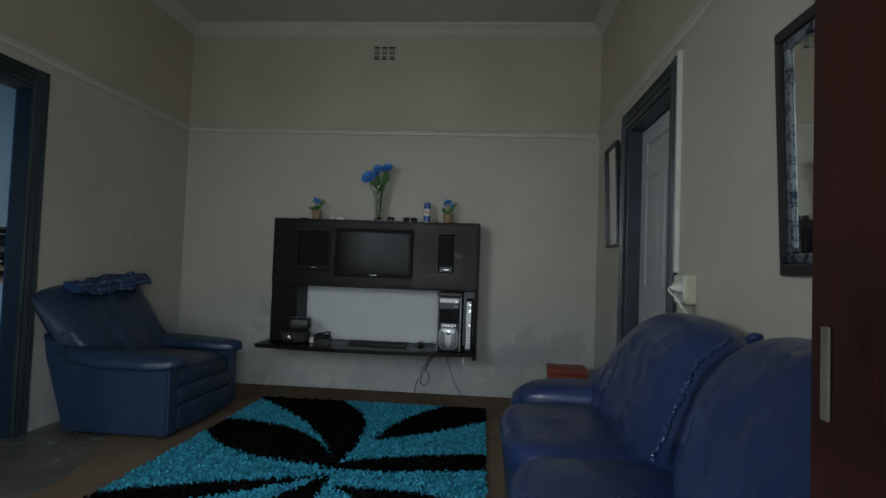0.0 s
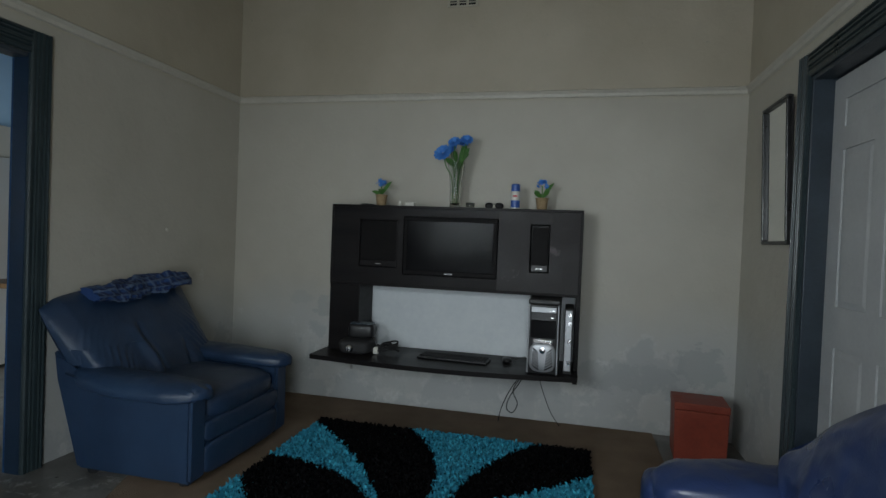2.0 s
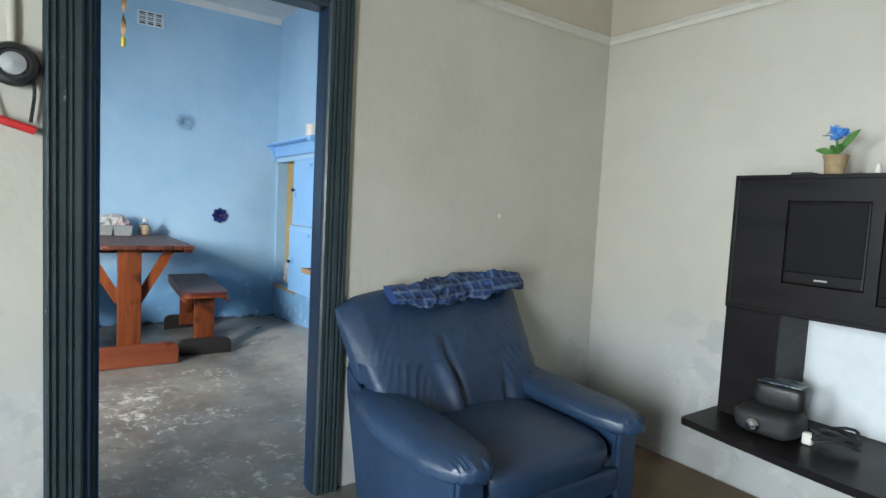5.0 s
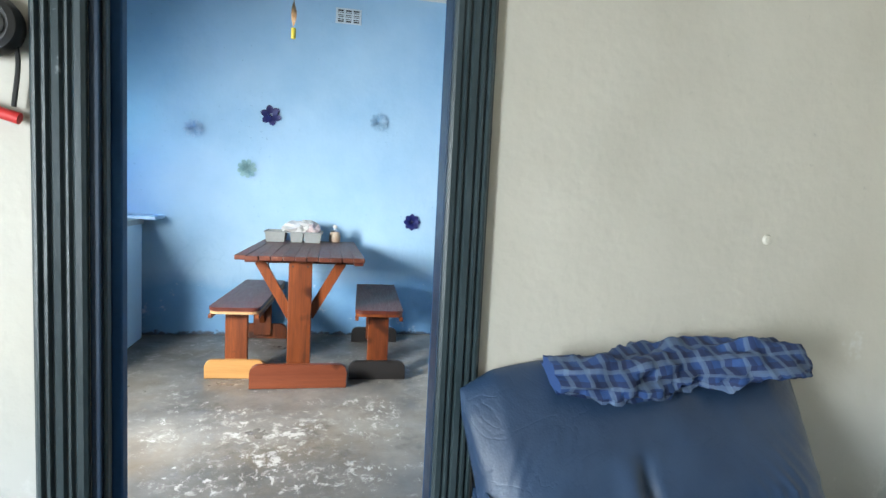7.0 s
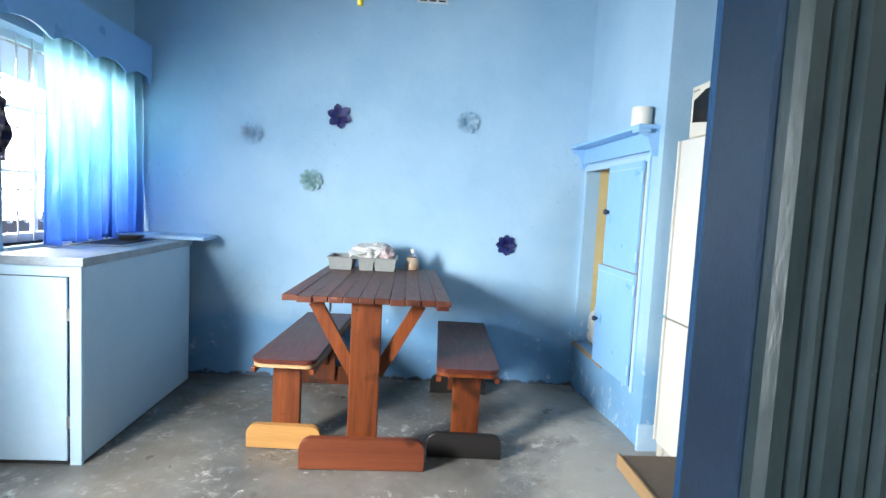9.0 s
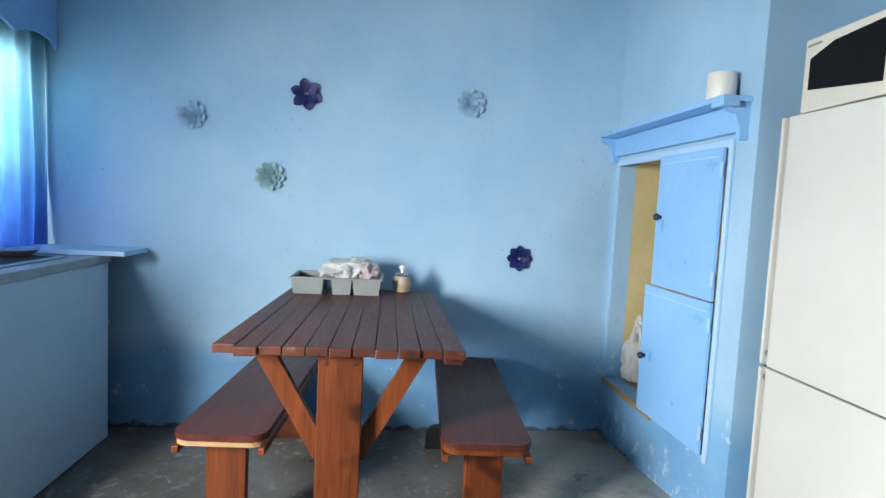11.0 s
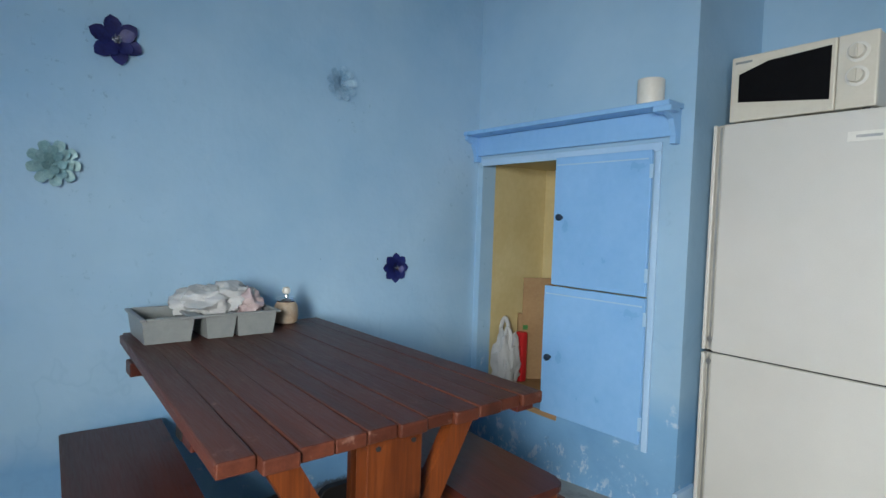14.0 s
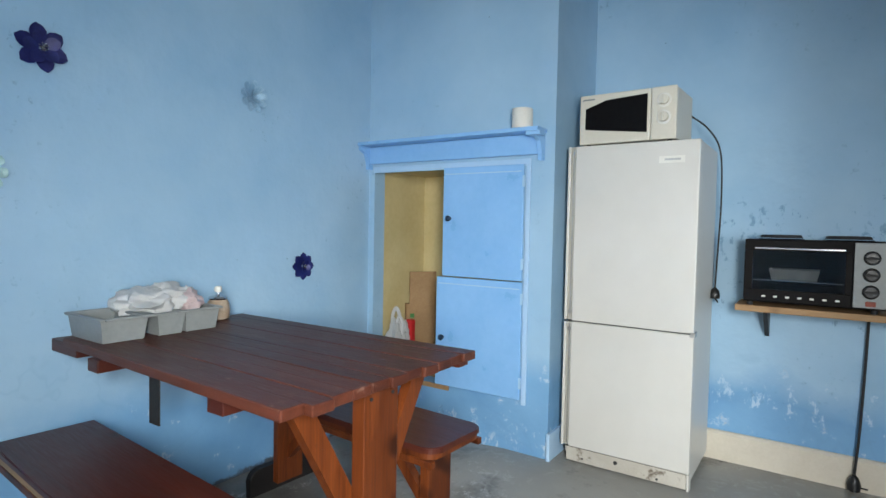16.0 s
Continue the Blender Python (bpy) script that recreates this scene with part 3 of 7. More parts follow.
def pillow(cx, cy, cz, sx, sy, sz, power=3.0, wrinkle=0.0, freq=5.0, nu=40, nv=24, shape=None, seed=0.0):
    """A rounded cushion: a superellipsoid with creases; shape() may bend it further."""
    def se(c, p):
        return math.copysign(abs(c) ** (2.0 / p), c)

    def fn(u, v):
        th, ph = 2 * math.pi * u, math.pi * (v - 0.5)
        x, y, z = se(math.cos(ph), power) * se(math.cos(th), power), se(math.cos(ph), power) * se(math.sin(th), power), se(math.sin(ph), power)
        p = Vector((x * sx, y * sy, z * sz))
        if wrinkle:
            q = Vector((cx, cy, cz)) + p + Vector((seed, seed * 1.7, 0))
            w = noise.fractal(q * freq, 0.8, 2.0, 3) + 0.6 * noise.ridged_multi_fractal(q * freq * 0.7, 0.9, 2.0, 3, 1.0, 2.0) - 0.5
            p += Vector((x, y, z)).normalized() * wrinkle * w
        p = Vector((cx, cy, cz)) + p
        return shape(p, x, y, z) if shape else p
    bm = sheet(fn, nu, nv, True)
    bmesh.ops.remove_doubles(bm, verts=bm.verts[:], dist=0.0004)
    return bm


def wall_with_holes(name, axis, face, back, a0, a1, z0, z1, holes, material, label):
    """A wall between two planes along x or y, pierced by (a0, a1, z0, z1) openings."""
    bm = bmesh.new()
    cuts_a = sorted({a0, a1, *[h[0] for h in holes], *[h[1] for h in holes]})
    cuts_z = sorted({z0, z1, *[h[2] for h in holes], *[h[3] for h in holes]})
    cell = {}
    for i in range(len(cuts_a) - 1):
        for j in range(len(cuts_z) - 1):
            am, zm = (cuts_a[i] + cuts_a[i + 1]) / 2, (cuts_z[j] + cuts_z[j + 1]) / 2
            cell[i, j] = not any(h[0] < am < h[1] and h[2] < zm < h[3] for h in holes)
    pt = (lambda a, d, z: (d, a, z)) if axis == "y" else (lambda a, d, z: (a, d, z))
    cache = {}

    def vert(a, d, z):
        k = (round(a, 5), round(d, 5), round(z, 5))
        if k not in cache:
            cache[k] = bm.verts.new(pt(a, d, z))
        return cache[k]
    for (i, j), solid in cell.items():
        if not solid:
            continue
        p, q, r, s = cuts_a[i], cuts_a[i + 1], cuts_z[j], cuts_z[j + 1]
        for d in (face, back):
            bm.faces.new([vert(p, d, r), vert(q, d, r), vert(q, d, s), vert(p, d, s)])
        for di, dj, e in ((-1, 0, (p, r, p, s)), (1, 0, (q, r, q, s)), (0, -1, (p, r, q, r)), (0, 1, (p, s, q, s))):
            if not cell.get((i + di, j + dj), False):
                bm.faces.new([vert(e[0], face, e[1]), vert(e[2], face, e[3]), vert(e[2], back, e[3]), vert(e[0], back, e[1])])
    return solo(name, bm, material, label, "wall", kind="structure")


# ---------------------------------------------------------------- structure
AL, AR, AT = 2.222, 3.057, 2.035            # opening to the kitchen
DL, DR, DT = 2.90, 3.78, 2.035             # door in the east wall
FL, FR, FT = -0.10, 0.76, 2.06             # front door opening
WK = (-5.92, -4.72, 1.02, 2.10)            # kitchen window
KD = (-3.30, -2.55, 0.0, 2.05)             # kitchen back doorway
WF = (-1.95, -0.70, 1.05, 2.10)            # front window, unseen, assumed for daylight

wall_with_holes("wall_north", "x", YN, YN + 0.22, XV - 0.0, XE + 0.2, -0.1, HL + 0.1, [], LIVING_WALL, "grey-cream painted plaster wall with damp patches below")
wall_with_holes("wall_east", "y", XE, XE + 0.16, YF - 0.2, YN, -0.1, HL + 0.1, [(DL, DR, -0.2, DT)], LIVING_WALL, "grey-cream painted plaster wall with a door opening")
wall_with_holes("wall_south", "x", YF, YF - 0.22, XW - 0.15, XE, -0.1, HL + 0.1, [(FL, FR, -0.2, FT), WF], LIVING_WALL, "grey-cream painted front wall with a door opening and an assumed window")
wall_with_holes("wall_between_living", "y", XW, XW - 0.072, YF, YN, -0.1, HL + 0.1, [(AL, AR, -0.2, AT)], LIVING_WALL, "grey-cream painted plaster wall beside the kitchen opening")
wall_with_holes("wall_between_kitchen", "y", XV, XV + 0.013, YS - 0.2, YN, -0.1, HL + 0.1, [(AL, AR, -0.2, AT)], KITCHEN_WALL, "blue painted plaster wall beside the opening")
wall_with_holes("wall_kitchen_west", "y", XK, XK - 0.22, YS - 0.2, YKN + 0.5, -0.1, HK + 0.2, [], KITCHEN_WALL, "light blue painted plaster wall with a worn base, darkened partly for shadow")
wall_with_holes("wall_kitchen_north", "x", YKN, YKN + 0.2, XB, XV, -0.1, HK + 0.2, [], KITCHEN_WALL, "light blue painted plaster wall with flaking paint below")
wall_with_holes("wall_kitchen_south", "x", YS, YS - 0.22, XK, XV, -0.1, HK + 0.2, [WK, (KD[0], KD[1], -0.2, KD[3])], KITCHEN_WALL, "light blue painted wall with the kitchen window")

# chimney breast with its niche
NX0, NX1, NX2, NZ0, NZ1 = -5.955, -5.455, -4.90, 0.36, 1.645
wall_with_holes("chimney_breast", "x", YB, YB + 0.10, XK, XB, -0.1, HK + 0.2, [(NX0, NX2, NZ0, NZ1)], KITCHEN_WALL, "light blue painted chimney breast, scuffed and damp at its foot")
wall_with_holes("chimney_breast_side", "y", XB, XB - 0.10, YB + 0.10, YKN + 0.2, -0.1, HK + 0.2, [], KITCHEN_WALL, "light blue painted side of the chimney breast")
bm = box(NX0 - 0.045, NX0, YB + 0.10, 4.60, NZ0, NZ1)
box(NX2, NX2 + 0.03, YB + 0.10, 4.60, NZ0, NZ1, bm=bm)
box(NX0 - 0.045, NX2 + 0.03, 4.60, 4.63, NZ0 - 0.03, NZ1 + 0.03, bm=bm)
box(NX0 - 0.045, NX2 + 0.03, YB + 0.10, 4.60, NZ1, NZ1 + 0.03, bm=bm)
solo("niche_lining", bm, NICHE_PAINT, "cream-yellow painted cupboard recess with flaking plaster", "recess", kind="structure")
solo("niche_ledge", box(NX0 - 0.02, NX1 + 0.10, YB - 0.012, 4.60, NZ0 - 0.03, NZ0 - 0.002, 0.004), SHELF_WOOD, "worn wooden ledge of the recess", "ledge", kind="structure")

# floors: concrete throughout, rising a little towards the fridge


def floor_height(x, y):
    s = min(1.0, max(0.0, (y - 3.35) / 0.65))
    k = min(1.0, max(0.0, (x + 5.9) / 0.9)) * min(1.0, max(0.0, (-2.5 - x) / 0.6))
    return 0.075 * s * s * (3 - 2 * s) * k


bm = sheet(lambda u, v: (-6.2 + 7.6 * u, -0.3 + 5.25 * v, floor_height(-6.2 + 7.6 * u, -0.3 + 5.25 * v) + 0.004 * noise.noise(Vector((9 * u, 7 * v, 0)))), 90, 70)
solo("floor", bm, CONCRETE, "dark worn concrete floor with white scuffs and stains", "floor", kind="structure", smooth=True)
# unseen yard, added to bounce daylight towards the openings
solo("ground", box(-60, 60, -60, 60, -0.45, -0.16), EARTH, "brown ground round the house, unseen, added to bounce daylight", "ground", kind="structure")
solo("ceiling_living", box(XW - 0.1, XE + 0.1, YF - 0.1, YN + 0.1, HL, HL + 0.08), CEILING_PAINT, "cream painted ceiling", "ceiling", kind="structure")
solo("ceiling_kitchen", box(XK - 0.1, XV + 0.05, YS - 0.1, YKN + 0.1, HK, HK + 0.08), KITCHEN_CEILING, "rough whitish ceiling", "ceiling", kind="structure")

# cornice and picture rail of the living room
cor = [(0, 0), (0.085, 0), (0.078, -0.014), (0.05, -0.028), (0.028, -0.052), (0.014, -0.08), (0, -0.088)]
rail = [(0, 0), (0.020, -0.002), (0.030, -0.010), (0.026, -0.018), (0.014, -0.026), (0.012, -0.046), (0, -0.052)]


def run_of(profile, z, side, a, b):
    wall, sign, axis = {"n": (YN, -1, "x"), "s": (YF, 1, "x"), "w": (XW, 1, "y"), "e": (XE, -1, "y")}[side]
    return prism([(wall + sign * p, z + q) for p, q in profile], axis, a, b)


for side, a, b in (("n", XW, XE), ("s", XW, XE), ("w", YF, YN), ("e", YF, YN)):
    solo("cornice", run_of(cor, HL, side, a, b), RAIL_PAINT, "cream moulded cornice below the ceiling", "cornice", kind="structure", smooth=True)
    solo("picture_rail", run_of(rail, 2.258, side, a, b), RAIL_PAINT, "cream painted wooden picture rail", "picture rail", kind="structure", smooth=True)
tri = prism([(YS, HK), (YS + 0.05, HK), (YS, HK - 0.05)], "x", XK, XV)
solo("kitchen_cornice", tri, KITCHEN_CEILING, "whitish cornice strip", "cornice", kind="structure")
tri = prism([(XK, HK), (XK + 0.05, HK), (XK, HK - 0.05)], "y", YS, YB)
solo("kitchen_cornice", tri, KITCHEN_CEILING, "whitish cornice strip", "cornice", kind="structure")


def flutes(width, depth):
    """Half the outline of a fluted architrave: (across, out)."""
    pts = [(0, 0), (0, depth * 0.55), (width * 0.05, depth * 0.75)]
    steps = [(0.08, 0.95), (0.14, 1.0), (0.18, 0.62), (0.21, 0.62), (0.25, 0.92), (0.31, 0.94), (0.345, 0.55), (0.38, 0.55), (0.42, 0.86),
             (0.55, 0.84), (0.585, 0.5), (0.62, 0.5), (0.655, 0.78), (0.70, 0.80), (0.735, 0.48), (0.77, 0.48), (0.81, 0.70), (0.93, 0.72), (1.0, 0.5)]
    pts += [(width * a, depth * d) for a, d in steps] + [(width, 0)]
    return pts


def architrave(owner, wall_x, out, left, right, top, width, depth, material):
    """Two fluted posts and a fluted head round an opening in an x wall; out is +1 or -1."""
    f = flutes(width, depth)
    bm = prism([(wall_x + out * d, right + width - a) for a, d in f], "z", 0.0, top + width, None)
    part("post", bm, material, owner)
    bm = prism([(wall_x + out * d, left - width + a) for a, d in f], "z", 0.0, top + width, None)
    part("post", bm, material, owner)
    bm = prism([(wall_x + out * (d * 0.99), top + width - a) for a, d in f], "y", left + 0.0, right - 0.0)
    part("head", bm, material, owner)


# kitchen opening: fluted dark architraves and lining
frame_k = thing("doorway_trim", label="dark green-black fluted wooden door surround, chipped gloss paint", category="door frame", kind="structure")
architrave(frame_k, XW + 0.005, 1, AL, AR - 0.018, AT, 0.108, 0.026, DARK_TRIM)
lin = 0.022
part("lining", box(XV + 0.006, XW + 0.004, AR - lin, AR, 0, AT, 0.003), BLUE_REVEAL, frame_k, "dark blue gloss lining")
# lighter blue on the edge stands in for kitchen light catching it
part("lining", box(XV - 0.006, XV + 0.0055, AR - lin, AR - 0.001, 0, AT, 0.004), LIT_EDGE_BLUE, frame_k, "kitchen edge of the lining, lighter blue for the light on it")
part("lining", box(XV - 0.006, XV + 0.030, AL + lin, 2.270, 0, AT - lin, 0.004), LIT_EDGE_BLUE, frame_k, "kitchen edge of the lining, lighter blue for the light on it")
part("lining", box(XV - 0.004, XW + 0.004, AL, AL + lin, 0, AT, 0.003), BLUE_REVEAL, frame_k, "dark blue gloss lining")
part("lining", box(XV - 0.004, XW + 0.004, AL + lin, AR - lin, AT - lin, AT, 0.003), SLATE_REVEAL, frame_k, "slate gloss lining")
part("stop_bead", box(XV + 0.052, XV + 0.078, AL + lin, AL + lin + 0.010, 0, AT - lin, 0.003), DARK_TRIM, frame_k)
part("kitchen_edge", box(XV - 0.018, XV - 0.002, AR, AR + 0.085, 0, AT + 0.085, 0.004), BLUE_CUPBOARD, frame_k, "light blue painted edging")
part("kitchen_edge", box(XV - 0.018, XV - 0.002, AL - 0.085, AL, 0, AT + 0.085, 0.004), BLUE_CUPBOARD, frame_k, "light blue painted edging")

# door in the east wall
frame_e = thing("bedroom_door_trim", label="dark green-black wooden door surround in the wall", category="door frame", kind="structure")
architrave(frame_e, XE, -1, DL, DR, DT, 0.11, 0.026, DARK_TRIM)
for y0, y1 in ((DL, DL + 0.02), (DR - 0.02, DR)):
    part("lining", box(XE - 0.002, XE + 0.155, y0, y1, 0, DT, 0.003), SLATE_REVEAL, frame_e, "slate gloss lining")
part("lining", box(XE - 0.002, XE + 0.155, DL + 0.02, DR - 0.02, DT - 0.02, DT, 0.003), SLATE_REVEAL, frame_e, "slate gloss lining")


def panel_door(name, label, width, height, paint, panels, thick=0.04):
    """A panelled leaf in its own x (across), y (thickness), z; hinge at x = 0."""
    d = thing(name, label=label, category="door", kind="structure")
    part("leaf", box(0, width, -thick / 2 + 0.008, thick / 2 - 0.008, 0.008, height), paint, d)
    xs, zs = sorted({0, width, *[p[0] for p in panels], *[p[1] for p in panels]}), sorted({0.008, height, *[p[2] for p in panels], *[p[3] for p in panels]})
    for i in range(len(xs) - 1):
        for j in range(len(zs) - 1):
            xm, zm = (xs[i] + xs[i + 1]) / 2, (zs[j] + zs[j + 1]) / 2
            if not any(p[0] < xm < p[1] and p[2] < zm < p[3] for p in panels):
                part("rail", box(xs[i], xs[i + 1], -thick / 2, thick / 2, zs[j], zs[j + 1]), paint, d)
    for p in panels:
        bm = bmesh.new()
        for s in (-1, 1):
            y = s * (thick / 2 - 0.008)
            o = [(p[0], p[2]), (p[1], p[2]), (p[1], p[3]), (p[0], p[3])]
            i = [(p[0] + 0.03, p[2] + 0.03), (p[1] - 0.03, p[2] + 0.03), (p[1] - 0.03, p[3] - 0.03), (p[0] + 0.03, p[3] - 0.03)]
            ov = [bm.verts.new((a, y, c)) for a, c in o]
            iv = [bm.verts.new((a, y + s * 0.007, c)) for a, c in i]
            bm.faces.new(iv)
            for k in range(4):
                bm.faces.new((ov[k], ov[(k + 1) % 4], iv[(k + 1) % 4], iv[k]))
        part("panel", bm, paint, d)
    return d


W = DR - DL - 0.046
bed = panel_door("door_east", "closed grey-white panelled wooden door", W, DT - 0.03, DOOR_PAINT,
                 [(0.11, W - 0.11, 1.78, 1.90), (0.11, W / 2 - 0.05, 1.0, 1.68), (W / 2 + 0.05, W - 0.11, 1.0, 1.68), (0.11, W / 2 - 0.05, 0.18, 0.82), (W / 2 + 0.05, W - 0.11, 0.18, 0.82)])
bed.matrix_world = pose(XE + 0.105, DL + 0.023, 0.0, 0, 0, 90)
part("knob", lathe([(0.012, 0), (0.012, 0.03), (0.026, 0.04), (0.028, 0.055), (0.018, 0.068), (0, 0.07)], (0.07, 0.02, 1.0), 16, m=pose(0, 0, 0, -90, 0, 0)), BLACK_PLASTIC, bed, "dark round door knob", True)

front = panel_door("door_front", "open red-brown varnished wooden front door", 0.82, 2.02, RED_WOOD, [(0.12, 0.62, 0.2, 0.85), (0.12, 0.62, 1.1, 1.88)], 0.044)
front.matrix_world = pose(0.800, -0.05, 0.0, 0, 0, 91)
part("lock_plate", box(0.780, 0.797, 0.0225, 0.026, 0.885, 0.997, 0.002), DULL_BRASS, front, "worn metal lock plate")
ff = thing("front_door_frame", label="dark wooden frame of the front door", category="door frame", kind="structure")
part("post", box(FL, FL + 0.04, YF - 0.20, YF - 0.02, 0, FT, 0.004), DARK_TRIM, ff)
part("head", box(FL + 0.04, FR, YF - 0.20, YF - 0.02, FT - 0.03, FT, 0.004), DARK_TRIM, ff)


def window(name, label, x0, x1, z0, z1, y0, y1, cols, rows, paint):
    w = thing(name, label=label, category="window", kind="structure")
    f = 0.045
    for a, b in ((x0, x0 + f), (x1 - f, x1)):
        part("jamb", box(a, b, y0, y1, z0, z1, 0.003), paint, w)
    for a, b in ((z0, z0 + f), (z1 - f, z1)):
        part("rail", box(x0 + f, x1 - f, y0, y1, a, b, 0.003), paint, w)
    xs = [x0 + f + (x1 - x0 - 2 * f) * k / cols for k in range(cols + 1)]
    zs = [z0 + f + (z1 - z0 - 2 * f) * k / rows for k in range(rows + 1)]
    for x in xs[1:-1]:
        part("mullion", box(x - 0.012, x + 0.012, y0 + 0.008, y1 - 0.008, z0 + f, z1 - f, 0.002), paint, w)
    for z in zs[1:-1]:
        for a, b in zip(xs, xs[1:]):
            part("glazing_bar", box(a + 0.012, b - 0.012, y0 + 0.010, y1 - 0.010, z - 0.009, z + 0.009, 0.002), paint, w)
    ym = (y0 + y1) / 2
    for a, b in zip(xs, xs[1:]):
        for c, d in zip(zs, zs[1:]):
            p = part("pane", box(a + 0.010, b - 0.010, ym - 0.002, ym + 0.002, c + 0.007, d - 0.007), PANE, w)
            p.visible_shadow = False
    return w


WHITE_PAINT = surface("white_window_paint", (0.60, 0.62, 0.63), (0.74, 0.75, 0.75), 6, 0.4, 0.5)
wk = window("window_kitchen", "white-painted kitchen window with scrolled burglar bars", WK[0], WK[1], WK[2], WK[3], YS - 0.15, YS - 0.10, 3, 3, WHITE_PAINT)
part("window_sill", box(WK[0], WK[1], YS - 0.10, YS + 0.03, WK[2] - 0.03, WK[2], 0.004), BLUE_PALE, wk)
for k in range(9):
    x = WK[0] + 0.10 + k * (WK[1] - WK[0] - 0.2) / 8
    part("burglar_bar", tube([(x, YS - 0.08, WK[2]), (x, YS - 0.08, WK[3])], 0.005, 6), WHITE_PAINT, wk)
    for z in (1.16, 1.45):
        s = [(x + 0.055 - 0.05 * math.cos(a) * (1 - a / 11), YS - 0.08, z + 0.06 * math.sin(a) * (1 - a / 11)) for a in [q * 0.5 for q in range(20)]]
        part("scroll", tube(s, 0.004, 5), WHITE_PAINT, wk)
for z in (1.30, 1.62, 1.85):
    part("burglar_bar", tube([(WK[0], YS - 0.085, z), (WK[1], YS - 0.085, z)], 0.005, 6), WHITE_PAINT, wk)
window("assumed_front_window", "white-painted front window, out of view, assumed for daylight", WF[0], WF[1], WF[2], WF[3], YF - 0.16, YF - 0.11, 3, 2, WHITE_PAINT)

# skirting of the kitchen's north side
bm = prism([(YKN, 0.0), (YKN - 0.022, 0.0), (YKN - 0.022, 0.215), (YKN - 0.012, 0.228), (YKN, 0.23)], "x", XB + 0.0, XV)
solo("skirting", bm, SKIRTING, "cream painted skirting board, chipped and dusty", "skirting", kind="structure")
bm = box(XB, XB + 0.02, YB - 0.02, YKN - 0.03, 0.0, 0.22, 0.004)
solo("skirting_end", bm, BLUE_PALE, "loose pale blue skirting end at the chimney breast", "skirting", kind="structure")

# air bricks


def air_vent(name, label, m, w, h, cols, rows, body):
    v = thing(name, label=label, category="air vent", kind="structure")
    v.matrix_world = m
    part("backing", box(-w / 2, w / 2, 0.0, 0.004, -h / 2, h / 2), VENT_HOLE, v)
    part("frame", box(-w / 2 - 0.012, w / 2 + 0.012, 0.004, 0.012, h / 2, h / 2 + 0.012, 0.002), body, v)
    part("frame", box(-w / 2 - 0.012, w / 2 + 0.012, 0.004, 0.012, -h / 2 - 0.012, -h / 2, 0.002), body, v)
    for k in range(cols + 1):
        x = -w / 2 + k * w / cols
        part("bar", box(x - 0.009, x + 0.009, 0.004, 0.013, -h / 2, h / 2, 0.002), body, v)
    for r in range(1, rows * 2):
        z = -h / 2 + r * h / (rows * 2)
        for k in range(cols):
            a = -w / 2 + k * w / cols + 0.009
            if r % 2 == 0:
                part("slat", box(a, a + w / cols - 0.018, 0.004, 0.012, z - 0.007, z + 0.007, 0.002), body, v)
            else:
                part("slat", box(a, a + w / cols - 0.018, 0.004, 0.008, z - 0.003, z + 0.003), body, v)


air_vent("air_vent_living", "cream painted air brick high in the wall", pose(-0.585, YN, 2.925, 0, 0, 180), 0.20, 0.115, 3, 3, VENT_PAINT)
air_vent("air_vent_kitchen", "pale blue painted air brick high in the wall", pose(XK, 2.86, 2.82, 0, 0, -90), 0.20, 0.105, 3, 3, VENT_PALE)

# ---------------------------------------------------------------- living room: carpet and rug
carpet = [(-1.80, 3.12), (-1.60, 2.62), (-1.45, 1.2), (-1.40, YF + 0.12), (1.26, YF + 0.12), (1.26, 3.2), (0.80, 3.6), (0.79, 4.735), (-2.30, 4.738), (-2.30, 4.05), (-1.95, 3.6)]
solo("carpet", prism(carpet, "z", 0.004, 0.012), CARPET, "thin brown carpet laid loose on the concrete", "carpet")

RX0, RX1, RY0, RY1 = -1.295, 0.385, 1.85, 4.225


def petal(ax, ay, bx, by, width, bow=0.0, fat=0.5):
    """Tells whether (x, y) lies in a leaf from a to b; bow bends its spine, fat moves its widest place."""
    dx, dy = bx - ax, by - ay
    n = math.hypot(dx, dy)

    def inside(x, y):
        s = ((x - ax) * dx + (y - ay) * dy) / n / n
        if s <= 0 or s >= 1:
            return False
        o = ((y - ay) * dx - (x - ax) * dy) / n - bow * 4 * s * (1 - s)
        return abs(o) < width * math.sin(math.pi * s ** (math.log(0.5) / math.log(fat))) ** 0.7
    return inside


PETALS = [petal(-0.38, 2.86, -1.75, 4.55, 0.235, -0.385, 0.56), petal(-0.39, 2.86, -1.36, 3.56, 0.235, 0.0, 0.54),
          petal(-0.27, 3.31, 0.60, 4.52, 0.225, 0.02, 0.56), petal(-0.46, 2.83, 1.05, 3.20, 0.125, 0.015, 0.45),
          petal(-0.38, 2.73, -1.55, 2.16, 0.10, 0.03, 0.62), petal(-0.37, 2.74, -0.72, 1.75, 0.13, 0.04, 0.6), petal(-0.32, 2.60, 0.55, 2.2, 0.16, 0.02, 0.6)]
rng = np.random.default_rng(5)
rug = thing("shaggy_rug", (-0.455, 3.04, 0.012), label="turquoise shaggy rug with a black flower pattern, on the carpet", category="rug")
part("backing", box(RX0 + 0.455, RX1 + 0.455, RY0 - 3.04, RY1 - 3.04, 0.0, 0.010), RUG_BACK, rug)


